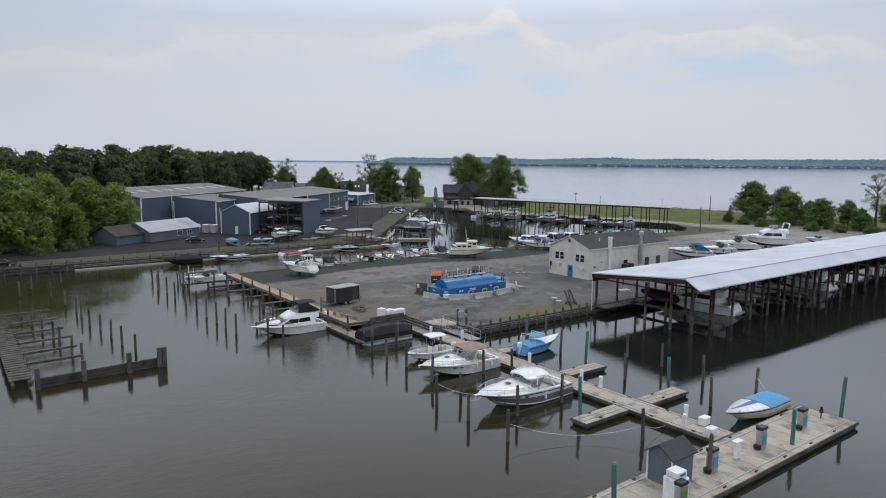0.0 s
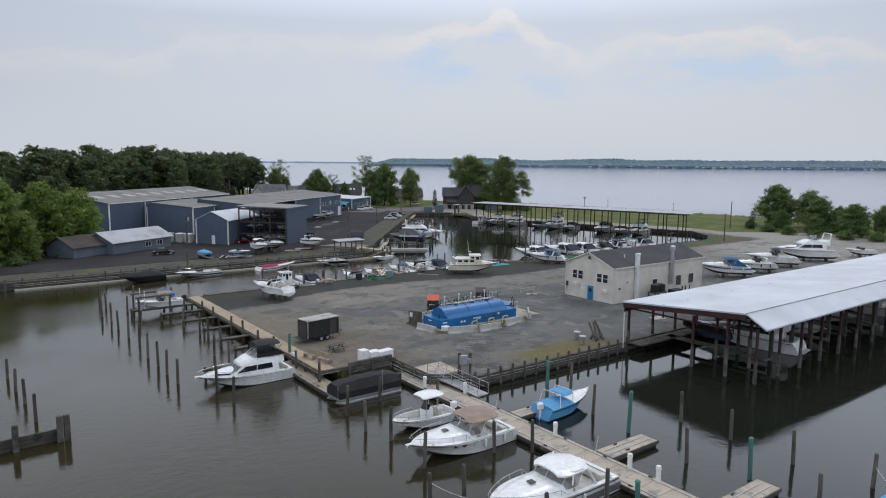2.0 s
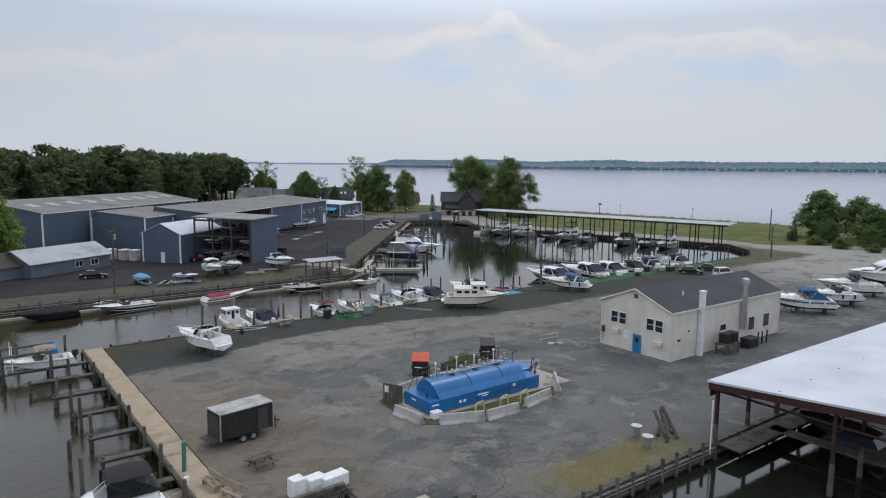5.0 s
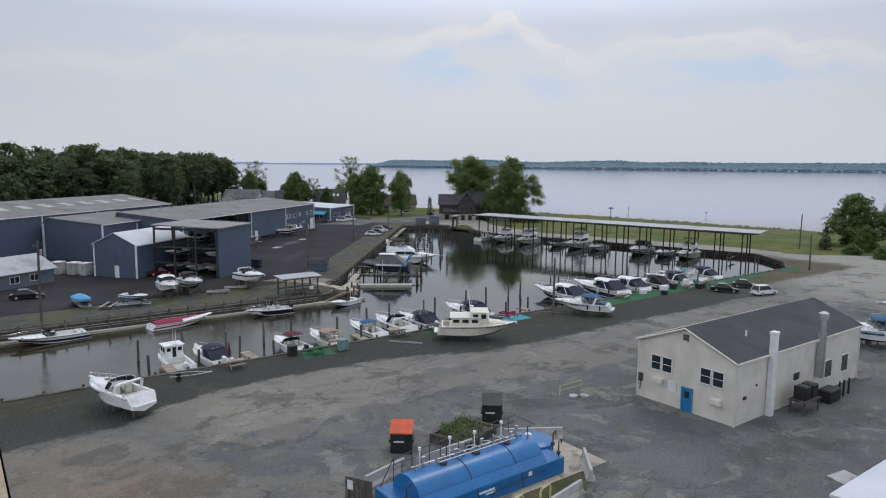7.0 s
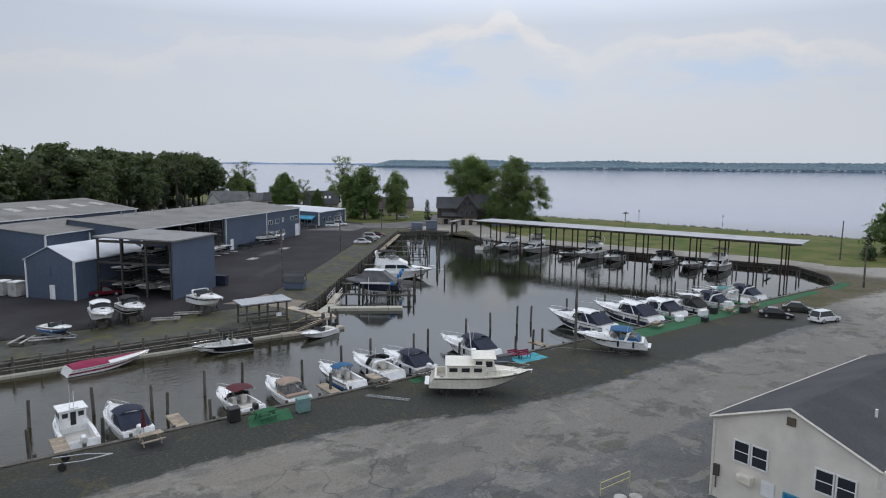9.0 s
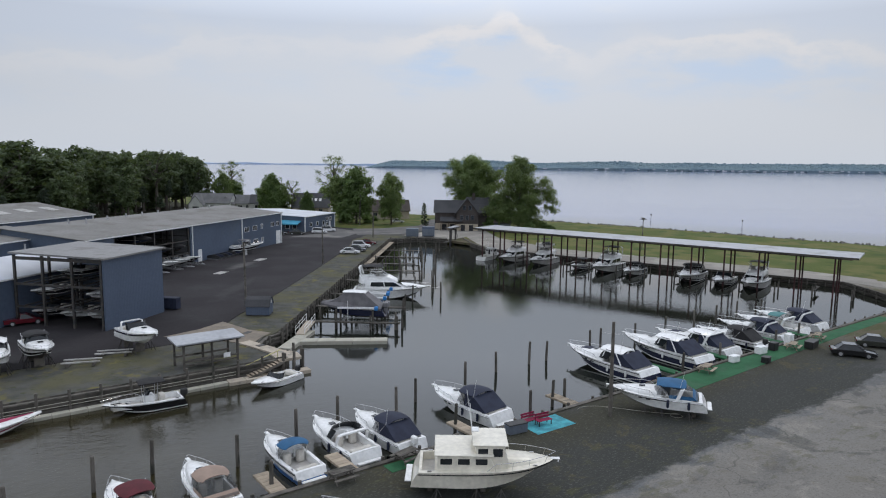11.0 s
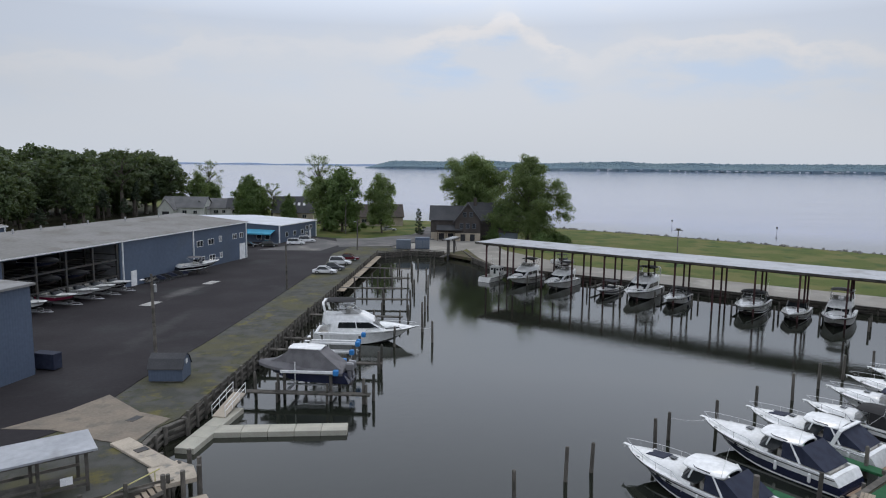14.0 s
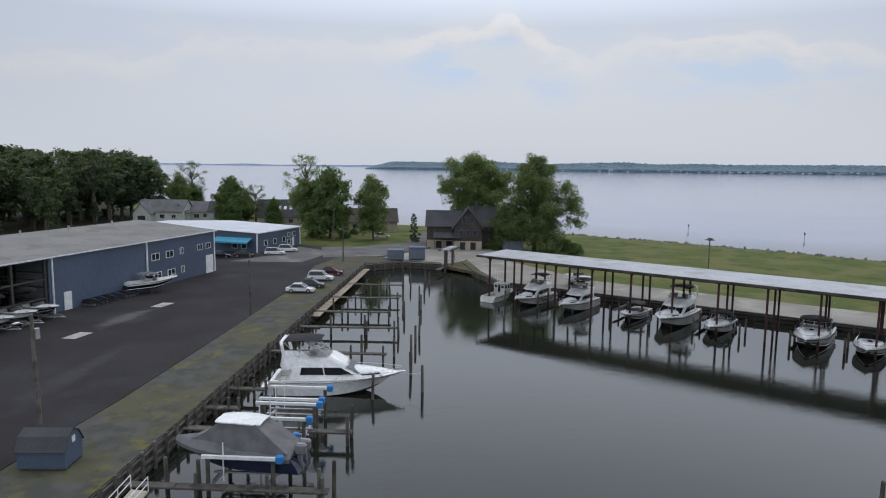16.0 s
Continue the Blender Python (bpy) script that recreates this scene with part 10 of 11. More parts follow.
def pole(x, y, h, z, label, arm=True, lamp=False):
    t = thing("utility_pole", label, "pole", "utility poles", at=pose(x, y, z, rnd.uniform(-1, 1), rnd.uniform(-1, 1), 0))
    bm = bmesh.new()
    rod(bm, (0, 0, -0.5), (0, 0, h), 0.19, 0.13, 8)
    part("shaft", bm, TIMBER, t)
    if arm:
        bm = bmesh.new()
        box(bm, (0, 0, h - 0.6), (2.0, 0.1, 0.12), 50)
        for k in (-0.8, 0, 0.8):
            rod(bm, (k * math.cos(0.87), k * math.sin(0.87), h - 0.54), (k * math.cos(0.87), k * math.sin(0.87), h - 0.3), 0.05, seg=6)
        part("crossarm", bm, TIMBER, t)
        bm = bmesh.new()
        rod(bm, (0.3, 0.1, h - 1.9), (0.3, 0.1, h - 1.1), 0.2, seg=10)
        part("transformer", bm, ALU, t)
    if lamp:
        bm = bmesh.new()
        tube(bm, [(0, 0, h - 0.8), (-0.9, -0.5, h - 0.4)], 0.03)
        box(bm, (-1.0, -0.55, h - 0.42), (0.5, 0.25, 0.14), 30, 0.03)
        part("lamp_arm", bm, ALU, t)
    return t


pole(98.3, 173.6, 9.6, YARDZ, "weathered utility pole with crossarm and transformer", True, True)
pole(126.4, 205.5, 7.6, YARDZ, "slim weathered utility pole on the verge", False)
pole(161.0, 243.6, 7.4, YARDZ, "weathered utility pole at the road", False, True)
pole(49.6, 150.6, 10.6, YARDZ, "tall utility pole with crossarms by the channel", True)
pole(108.9, 116.3, 8.2, LOTZ, "thin weathered pole at the channel edge", False)
pole(183.4, 115.6, 7.6, LOTZ, "weathered pole beside the gravel drive", False)
pole(219.0, 134.7, 9.0, LOTZ, "weathered utility pole in the grass", False)
pole(178.0, 281.0, 10.0, 1.4, "utility pole by the bungalow road", True)
OP = thing("osprey_platform", "nest platform on a tall post in the grass", "post", at=pose(207.5, 187.5, LOTZ))
bm = bmesh.new()
rod(bm, (0, 0, -0.5), (0, 0, 7.6), 0.12, 0.1, 8)
part("shaft", bm, TIMBER, OP)
bm = bmesh.new()
box(bm, (0, 0, 7.65), (1.3, 1.3, 0.12))
for i in range(16):
    a = i * 0.4
    rod(bm, (0.5 * math.cos(a), 0.5 * math.sin(a), 7.75), (0.5 * math.cos(a + 1.9), 0.5 * math.sin(a + 1.9), 8.0), 0.04, seg=4)
part("nest_tray", bm, TIMBER, OP)


def car(x, y, deg, paint, label, z=YARDZ + 0.05, suv=False, pickup=False):
    t = thing("car", label, "car", "parked cars", at=pose(x, y, z, 0, 0, deg))
    L, W = 4.6, 1.8
    hb = 0.95 if suv else 0.85
    ht = 1.72 if suv else 1.45
    bm = bmesh.new()
    prof = [(-L / 2, 0.35), (-L / 2 + 0.05, hb - 0.08), (-L / 2 + 0.3, hb), (0.85, hb), (L / 2 - 0.2, hb - 0.18), (L / 2, 0.55), (L / 2 - 0.05, 0.3)]
    rows = []
    for k, e in ((-1, 0.93), (-0.93, 1.0), (0.93, 1.0), (1, 0.93)):
        rows.append([(px * (0.985 if abs(k) == 1 else 1), W / 2 * k, 0.3 + (pz - 0.3) * e) for px, pz in prof])
    skin(bm, rows, closed=True, caps=True)
    part("body", bm, paint, t, smooth=True)
    bm = bmesh.new()
    x0, x1, x2, x3 = (-L / 2 + 0.15, -L / 2 + 0.45, 0.35, 1.0) if suv else (-L / 2 + 0.55, -1.1, 0.2, 1.1)
    if pickup:
        x0, x1 = -0.5, -0.4
    base = [(x0, -0.82), (x3, -0.82), (x3, 0.82), (x0, 0.82)]
    topp = [(x1, -0.64), (x2, -0.64), (x2, 0.64), (x1, 0.64)]
    skin(bm, [[(a, b, hb - 0.02) for a, b in base], [(a, b, ht - 0.06) for a, b in topp]], closed=True)
    part("glasshouse", bm, SMOKE, t)
    bm = bmesh.new()
    box(bm, ((x1 + x2) / 2, 0, ht - 0.03), (x2 - x1 + 0.08, 1.34, 0.08), 0, 0.03)
    for a, b in zip(base, topp):
        rod(bm, (*a, hb - 0.02), (*b, ht - 0.05), 0.05, seg=5)
    part("roof", bm, paint, t)
    for px in (-1.35, 1.4):
        for py in (-0.82, 0.82):
            bm = bmesh.new()
            rod(bm, (px, py - 0.1, 0.33), (px, py + 0.1, 0.33), 0.33, seg=16)
            w = part("wheel", bm, RUBBER, t)
            bm = bmesh.new()
            rod(bm, (px, py - 0.11, 0.33), (px, py + 0.11, 0.33), 0.2, seg=10)
            part("rim", bm, ALU, w)
    for py in (-0.62, 0.62):
        simple("headlight", VINYL, [((L / 2 - 0.08, py, 0.68), (0.14, 0.4, 0.14))], t)
        simple("tail_light", CARPAINT[2], [((-L / 2 + 0.03, py * 1.15, 0.78), (0.1, 0.24, 0.2))], t)
    return t


car(138.9, 216.6, -37, CARPAINT[0], "white hatchback parked by the seawall")
car(142.3, 219.6, -37, CARPAINT[3], "dark blue-grey sedan parked by the seawall")
car(146.6, 225.0, -37, CARPAINT[0], "white sport utility car parked by the seawall", suv=True)
car(151.0, 229.4, -37, CARPAINT[2], "maroon sedan parked by the seawall")
car(152.9, 260.6, -30, CARPAINT[0], "white sport utility car beside the office", suv=True)
car(157.6, 264.2, -30, CARPAINT[0], "white sport utility car beside the office", suv=True)
car(145.8, 260.8, -30, CARPAINT[4], "tan cart parked under the awning")
car(141.2, 262.6, -30, CARPAINT[1], "black sedan beside the office")
car(146.4, 112.4, -58, CARPAINT[1], "black sedan parked on the lot", LOTZ)
car(153.0, 112.4, -62, CARPAINT[4], "dark olive sedan parked on the lot", LOTZ)
car(149.5, 107.2, -12, CARPAINT[0], "white sport utility car parked on the lot", LOTZ, True)
car(71.6, 179.6, -2, CARPAINT[2], "dark red pickup truck beside the metal shed", pickup=True)
car(49.6, 168.2, -8, CARPAINT[1], "black sedan parked beside the cottage")
car(8.5, 150.0, -10, CARPAINT[1], "black sedan parked on the grass", 1.3)
car(192.0, 279.0, -20, CARPAINT[0], "white sedan on the bungalow driveway", 1.32)

# bunks, trailers and jet skis in the yard
for x, y, d_ in ((58.4, 154.8, 60), (74.6, 156.4, -20), (78.0, 158.2, -20), (60.8, 154.0, -10)):
    t = thing("boat_bunk", "empty pale timber boat bunk on the ground", "boat bunk", "boat bunks", at=pose(x, y, YARDZ + 0.05, 0, 0, d_))
    for sg in (-0.6, 0.6):
        simple("runner", CONCW, [((0, sg, 0.42), (3.6, 0.22, 0.12))], t)
    simple("cross_beam", TIMBER, [((-1.2, 0, 0.2), (0.25, 1.7, 0.34)), ((1.2, 0, 0.2), (0.25, 1.7, 0.34))], t)
for i in range(6):
    t = thing("jet_ski", "dark covered jet ski beside the storage building", "jet ski", "jet skis", at=pose(109.6 + 1.25 * i, 223.4 + 1.0 * i, YARDZ + 0.1, 0, 0, -50))
    bm = bmesh.new()
    skin(bm, [[(-1.3, -0.5, 0.35), (-1.3, 0.5, 0.35), (-1.3, 0.35, 0.8), (-1.3, -0.35, 0.8)], [(0.2, -0.55, 0.3), (0.2, 0.55, 0.3), (0.2, 0.3, 1.1), (0.2, -0.3, 1.1)], [(1.5, -0.1, 0.45), (1.5, 0.1, 0.45), (1.5, 0.08, 0.75), (1.5, -0.08, 0.75)]], closed=True, caps=True)
    part("cover", bm, NAVYCAN if i % 2 else BLACKCAN, t)
    simple("dolly", ALU, [((0, -0.3, 0.15), (2.2, 0.08, 0.3)), ((0, 0.3, 0.15), (2.2, 0.08, 0.3))], t)
for x, y, l_ in ((104.8, 204.2, 2.3), (117.6, 216.8, 2.3)):
    sheet("pavement_patch", [(x, y), (x + l_, y + l_ * 0.9), (x + l_ - 1.2, y + l_ * 0.9 + 1.2), (x - 1.2, y + 1.2)], YARDZ - 0.2, YARDZ + 0.06, CONCW, "pale concrete drain patch in the asphalt")
sheet("crossroad", [(160, 251), (172, 246), (196, 256), (214, 278), (210, 284), (192, 266), (176, 264), (168, 268)], 0.6, YARDZ + 0.08, ROAD, "old grey road to the waterfront houses")
sheet("forecourt", [(141, 256), (153, 247), (166, 258), (164, 272), (155, 262)], 0.8, YARDZ + 0.07, ROAD, "pale worn forecourt before the office")
bm = bmesh.new()
box(bm, (0, 0, 1.15), (1.4, 3.2, 1.9), 0, 0.08)
box(bm, (0, 0, 2.15), (1.5, 3.3, 0.12), 0, 0.04)
box(bm, (0.3, -1.62, 1.2), (0.5, 0.03, 0.06))
o = part("blue_dumpster", bm, NAVYCAN)
o.matrix_world = pose(89.2, 178.6, YARDZ, 0, 0, 40) @ Matrix.Scale(0.8, 4)
tagged(o, "dark blue dumpster behind the clad wall", "dumpster")
for x, y in ((60.4, 186.5), (58.8, 188.4), (56.6, 190.6)):
    t = thing("fuel_cage", "white caged storage container beside the shed", "container", "storage cages", at=pose(x, y, YARDZ + 0.05, 0, 0, 40))
    simple("box", CONCW, [((0, 0, 1.1), (1.8, 1.6, 2.1))], t, "", 0.06)
    simple("lid", WHITE, [((0, 0, 2.25), (1.9, 1.7, 0.14))], t)
# stored hulls in the open racks
RKM = frame_of((79.4, 170.0), 40.3)
for i, (y, z, col) in enumerate(((2.8, 2.1, GEL), (6.8, 2.1, GEL), (11.0, 2.1, BLACKGEL), (2.8, 4.75, GEL), (11.0, 4.75, BLACKGEL), (6.8, 7.5, BLACKGEL))):
    p = RKM @ Vector((3.4, y, 0))
    boat("stored_runabout", "white runabout stored in the open rack" if col is GEL else "black-hulled runabout stored in the open rack", 6.6, 2.3, (p.x, p.y, z), 40.5 + 180, lower=col, upper=GEL, split=0.6, style="runabout", group="rack boats", rail=False)
for i, (x, z, col) in enumerate(((9.6, 2.2, GEL), (14.8, 2.2, REDGEL), (19.0, 2.2, GEL), (22.4, 2.2, GEL), (25.8, 2.2, BLACKGEL), (20.2, 4.4, NAVYGEL), (14.8, 4.4, BLACKGEL), (24.8, 4.4, BLACKGEL), (14.8, 7.0, NAVYGEL))):
    p = m3 @ Vector((x, -0.6 if z < 3 else 2.0, 0))
    boat("stored_runabout", "runabout on a trailer bow-out in the storage bay" if z < 3 else "black-covered runabout on the storage bay's rack", 6.8, 2.3, (p.x, p.y, z), 39.3 - 90, lower=col, upper=GEL, split=0.6, style="runabout" if z < 3 else "low", cover=None if z < 3 else BLACKCAN, group="bay boats", rail=False, trailer=0.8 if z < 3 else False)

# ---- head of the basin: lift gantry and containers ----
GA = thing("travel_lift_frame", "grey steel gantry over a small haul-out slip", "gantry")
for x, y in ((176.8, 228.0), (180.4, 230.6), (174.6, 225.6), (178.6, 228.4)):
    bm = bmesh.new()
    box(bm, (x, y, 2.0), (0.3, 0.3, 5.4))
    part("post", bm, IRON, GA)
bm = bmesh.new()
box(bm, (177.6, 228.1, 4.75), (6.6, 1.5, 0.16), 36)
part("canopy", bm, ROOFG, GA)
for k in (-1, 1):
    bm = bmesh.new()
    box(bm, (177.6 - 0.588 * 1.2 * k, 228.1 + 0.809 * 1.2 * k, 4.6), (6.8, 0.2, 0.3), 36)
    part("girder", bm, IRON, GA)
bm = bmesh.new()
for a_, b_ in (((176.8, 228.0, 4.6), (175.4, 227.0, 1.4)), ((180.4, 230.6, 4.6), (181.8, 231.6, 1.4)), ((174.6, 225.6, 3.0), (176.8, 228.0, 4.4)), ((178.6, 228.4, 3.0), (180.4, 230.6, 4.4))):
    rod(bm, a_, b_, 0.07, seg=5)
part("brace", bm, IRON, GA)
simple("catwalk", TIMBER, [((174.6, 226.6, 1.0), (6.0, 0.9, 0.15), 36)], GA)
for x, y, lb in ((176.6, 238.6, "grey-blue steel storage container"), (172.2, 240.4, "grey steel storage container")):
    t = thing("storage_container", lb, "container", "storage containers", at=pose(x, y, YARDZ, 0, 0, -37))
    bm = bmesh.new()
    box(bm, (0, 0, 1.35 if "blue" in lb else 1.15), (3.5, 2.4, 2.7 if "blue" in lb else 2.2), 0, 0.04)
    part("body", bm, BLUEMET2 if "blue" in lb else GREYSID, t)
    simple("door", GREYSID, [((-0.85, -1.22, 1.15), (1.6, 0.05, 1.9)), ((0.85, -1.22, 1.15), (1.6, 0.05, 1.9))], t)
sheet("gravel_apron", [(172.2, 237.2), (177.0, 230.2), (183.2, 231.2), (186.4, 233.4), (198, 256.2), (190, 262), (177, 261), (172.6, 252)], 0.6, LOTZ + 0.09, GRAVEL, "pale gravel at the head of the basin")
sheet("gravel_drive", [(186.2, 233), (178.6, 219), (bulk0.x + 0.6, bulk0.y), (bulk1.x + 0.6, bulk1.y), (198, 128), (207, 133), (206.5, 146), (188.5, 200), (192.5, 226), (206, 250), (198, 256)], 0.6, LOTZ + 0.06, GRAVEL, "pale gravel drive behind the far slips")

# riprap along the bay shore
rnd = random.Random(11)
bm = bmesh.new()
shore = [(272, 150), (266, 182), (262, 207), (256, 233), (247, 262), (228, 300)]
stones = 0
for (ax, ay), (bx, by) in zip(shore, shore[1:]):
    for i in range(130):
        q = rnd.random()
        r_ = rnd.uniform(0.25, 0.8)
        c = Vector((ax + (bx - ax) * q + rnd.uniform(-1.6, 1.6), ay + (by - ay) * q + rnd.uniform(-1.6, 1.6), 0.6 + rnd.uniform(-0.4, 0.4)))
        bmesh.ops.create_icosphere(bm, subdivisions=1, radius=r_, matrix=Matrix.Translation(c) @ Euler((rnd.random() * 3, rnd.random() * 3, 0)).to_matrix().to_4x4() @ Matrix.Diagonal((1, 0.75, 0.6, 1)))
tagged(part("riprap", bm, STONE), "grey riprap stones along the bay shore", "stones", kind="stuff")


# ---- trees ----
def foliage(lobes, size, dens, seed, flat=0.78):
    """Leaf sprays on small clumps over the upper and outer sides of each bough."""
    rg = np.random.default_rng(seed)
    quads = []

    def unit(a):
        return a / np.maximum(np.linalg.norm(a, axis=1, keepdims=True), 1e-6)

    for c, R in lobes:
        c = np.array(c)
        k = 12
        d = rg.normal(size=(k, 3))
        d[:, 2] = d[:, 2] * 0.9 + 0.3
        d = unit(d)
        clumps = c + d * R * rg.uniform(0.2, 0.95, (k, 1)) * np.array((1, 1, flat))
        n = max(4, int(dens * R * R / k))
        for q in clumps:
            v = rg.normal(size=(n, 3))
            v[:, 2] += 0.3
            v = unit(v)
            p = q + v * R * rg.uniform(0.34, 0.62) * rg.uniform(0.3, 1.1, (n, 1)) ** 0.6 * np.array((1, 1, 0.72))
            nrm = unit(v * 0.8 + (q - c) / R * 0.7 + np.array((0, 0, 0.25)) + rg.normal(size=(n, 3)) * 0.5)
            t = unit(np.cross(nrm, rg.normal(size=(n, 3))))
            b_ = np.cross(nrm, t)
            s = size * rg.uniform(0.55, 1.4, (n, 1))
            quads.append(np.stack([p - t * s, p - b_ * s * 0.62 - nrm * s * 0.25, p + t * s, p + b_ * s * 0.62 - nrm * s * 0.25], 1))
    return np.concatenate(quads).reshape(-1, 3)


def crown_part(owner, lobes, size, dens, seed, leaf, flat=0.78):
    v = foliage(lobes, size, dens, seed, flat)
    me = bpy.data.meshes.new("crown")
    me.from_pydata(v.tolist(), [], np.arange(len(v)).reshape(-1, 4).tolist())
    me.materials.append(leaf)
    ob = new("crown", me)
    ob.parent = owner
    return ob


def limb(bm, a, b, r0, r1, r_, seg=5):
    """A limb that bends once on its way."""
    a, b = Vector(a), Vector(b)
    mid = a.lerp(b, 0.5) + Vector((r_.uniform(-1, 1), r_.uniform(-1, 1), r_.uniform(0.2, 1.0))) * (b - a).length * 0.10
    rod(bm, a, mid, r0, (r0 + r1) / 2, seg)
    rod(bm, mid, b, (r0 + r1) / 2, r1, seg)


def tree_model(seed, h, spread, leaf, size=0.3, dens=60, boughs=18, base=0.2, waist=0.42, bough=(0.28, 0.42), lean=0.0, extra=(), flat=0.78, fill=0.62):
    """A broad tree: a trunk that forks, a limb to every bough, and boughs of uneven size spread over the crown."""
    r_ = random.Random(seed)
    t = thing("tree", "", "tree")
    wood = bmesh.new()
    fork = Vector((r_.uniform(-0.3, 0.3), r_.uniform(-0.3, 0.3), h * max(base * 0.9, 0.12)))
    rod(wood, (0, 0, -0.5), (0, 0, 0.5), 0.036 * h, 0.026 * h, 9)
    rod(wood, (0, 0, 0.5), fork, 0.026 * h, 0.021 * h, 9)
    top = Vector((lean * spread * 0.4, 0, h * 0.8))
    limb(wood, fork, top, 0.019 * h, 0.005 * h, r_, 7)
    lobes = []
    for i in range(boughs):
        q = (i + 0.5) / boughs
        env = spread * math.sqrt(max(0.05, 1 - ((q - waist) / (0.64 if q > waist else 0.55)) ** 2))
        R = spread * r_.uniform(*bough) * 1.38 * (1 - 0.25 * q)
        a = i * 2.4 + r_.uniform(-0.5, 0.5)
        rr = max(0.0, env - R * 0.8) * r_.uniform(0.6, 1.12)
        c = Vector((math.cos(a) * rr + lean * spread * 0.4 * q, math.sin(a) * rr, h * (base + (1 - base) * q) - R * 0.45 * q))
        c.z = max(c.z, R * 0.55)
        lobes.append((c, R))
    lobes.append((Vector((lean * spread * 0.4, 0, h - spread * 0.24)), spread * 0.28))
    lobes += [(Vector((0, 0, h * (base + (1 - base) * q))), fill * spread) for q in (0.3, 0.6)]
    lobes += [(Vector((x * spread, y * spread, z * h)), k * spread) for x, y, z, k in extra]
    for c, R in lobes[:boughs] + lobes[boughs + 3:]:
        q = min(0.9, max(0.0, (c.z - R - fork.z) / (top.z - fork.z)))
        limb(wood, fork.lerp(top, q * 0.8), c, 0.008 * h, 0.002 * h, r_)
        for _ in range(3):
            limb(wood, c, c + Vector((r_.gauss(0, 1), r_.gauss(0, 1), r_.gauss(0.4, 0.6))) * R * 0.55, 0.003 * h, 0.001 * h, r_, 4)
    part("trunk", wood, BARK, t)
    crown_part(t, lobes, size, dens, seed, leaf, flat)
    return t


def pine_model(seed, h, leaf, bare=0.4, width=0.17, size=0.45, dens=46, tufts=26):
    """A tall straight trunk, bare below, with flat plates of needles that shorten to the top."""
    r_ = random.Random(seed)
    t = thing("tree", "", "tree")
    wood = bmesh.new()
    rod(wood, (0, 0, -0.5), (0, 0, h * 0.55), 0.016 * h, 0.011 * h, 8)
    rod(wood, (0, 0, h * 0.55), (0, 0, h * 0.97), 0.011 * h, 0.003 * h, 7)
    lobes = []
    for i in range(tufts):
        q = i / (tufts - 1)
        a = i * 2.4 + r_.uniform(-0.4, 0.4)
        rr = h * width * (1.05 - q) ** 0.55 * r_.uniform(0.5, 1.05)
        z = h * (bare + (0.97 - bare) * q)
        c = Vector((math.cos(a) * rr * 0.8, math.sin(a) * rr * 0.8, z + rr * 0.15))
        rod(wood, (0, 0, z - rr * 0.1), c, 0.004 * h, 0.0015 * h, 4)
        lobes.append((c, h * 0.062 * (1.25 - 0.6 * q) * r_.uniform(0.8, 1.25)))
    for i in range(5):
        z = h * (0.12 + 0.05 * i)
        a = r_.uniform(0, 6.28)
        rod(wood, (0, 0, z), (math.cos(a) * h * 0.05, math.sin(a) * h * 0.05, z + h * 0.01), 0.003 * h, 0.001 * h, 4)
    part("trunk", wood, BARK, t)
    crown_part(t, lobes, size, dens, seed, leaf, 0.5)
    return t


POINT_L = tree_model(31, 23, 10.4, LEAF, 0.21, 125, 26, 0.30, 0.45, (0.22, 0.36))
POINT_R = tree_model(32, 24, 9.8, LEAF, 0.21, 115, 26, 0.10, 0.36, (0.22, 0.38), extra=((0.85, -0.1, 0.55, 0.36), (1.0, 0.0, 0.42, 0.36), (0.8, 0.2, 0.66, 0.30), (1.05, 0.1, 0.30, 0.28), (-0.75, 0.0, 0.42, 0.36), (-0.95, -0.1, 0.28, 0.32), (-0.7, 0.2, 0.18, 0.36)))
OAK = [tree_model(1, 20, 9.0, LEAF, 0.38, 35, 20, 0.16), tree_model(2, 22, 9.0, LEAF, 0.38, 35, 22, 0.22, 0.45, (0.25, 0.4)), tree_model(3, 18, 8.0, LEAF2, 0.38, 38, 20, 0.10, 0.38)]
MAPLE = tree_model(4, 16, 8.0, LEAF2, 0.38, 38, 20, 0.08, 0.36)
GROVE = [tree_model(11, 18, 8.6, LEAF4, 0.40, 38, 20, 0.14, 0.45, (0.24, 0.42)), tree_model(12, 20, 8.2, LEAF4, 0.40, 37, 20, 0.06, 0.34, (0.26, 0.42))]
WOOD = [tree_model(7, 25, 8.2, LEAF3, 0.60, 13, 17, 0.22, 0.46, (0.28, 0.44)), tree_model(9, 24, 7.4, LEAF3, 0.60, 13, 15, 0.34, 0.5, (0.26, 0.42)), tree_model(13, 26, 7.6, LEAF3, 0.50, 16, 14, 0.42, 0.55, (0.18, 0.28), fill=0.3)]
PINE = [pine_model(8, 25, PINEL, 0.36), pine_model(18, 25, PINEL, 0.46, 0.15)]
BARE = tree_model(5, 24, 7.6, LEAF, 0.20, 34, 26, 0.34, 0.5, (0.18, 0.28), fill=0.3)
BUSH = tree_model(6, 6, 4.4, LEAF2, 0.3, 40, 14, 0.02, 0.2, (0.34, 0.5))
CONE = pine_model(10, 9, PINEL, 0.05, 0.24, 0.22, 150, 34)
DBUSH = tree_model(16, 6, 4.4, LEAF3, 0.46, 18, 11, 0.02, 0.2, (0.36, 0.5))
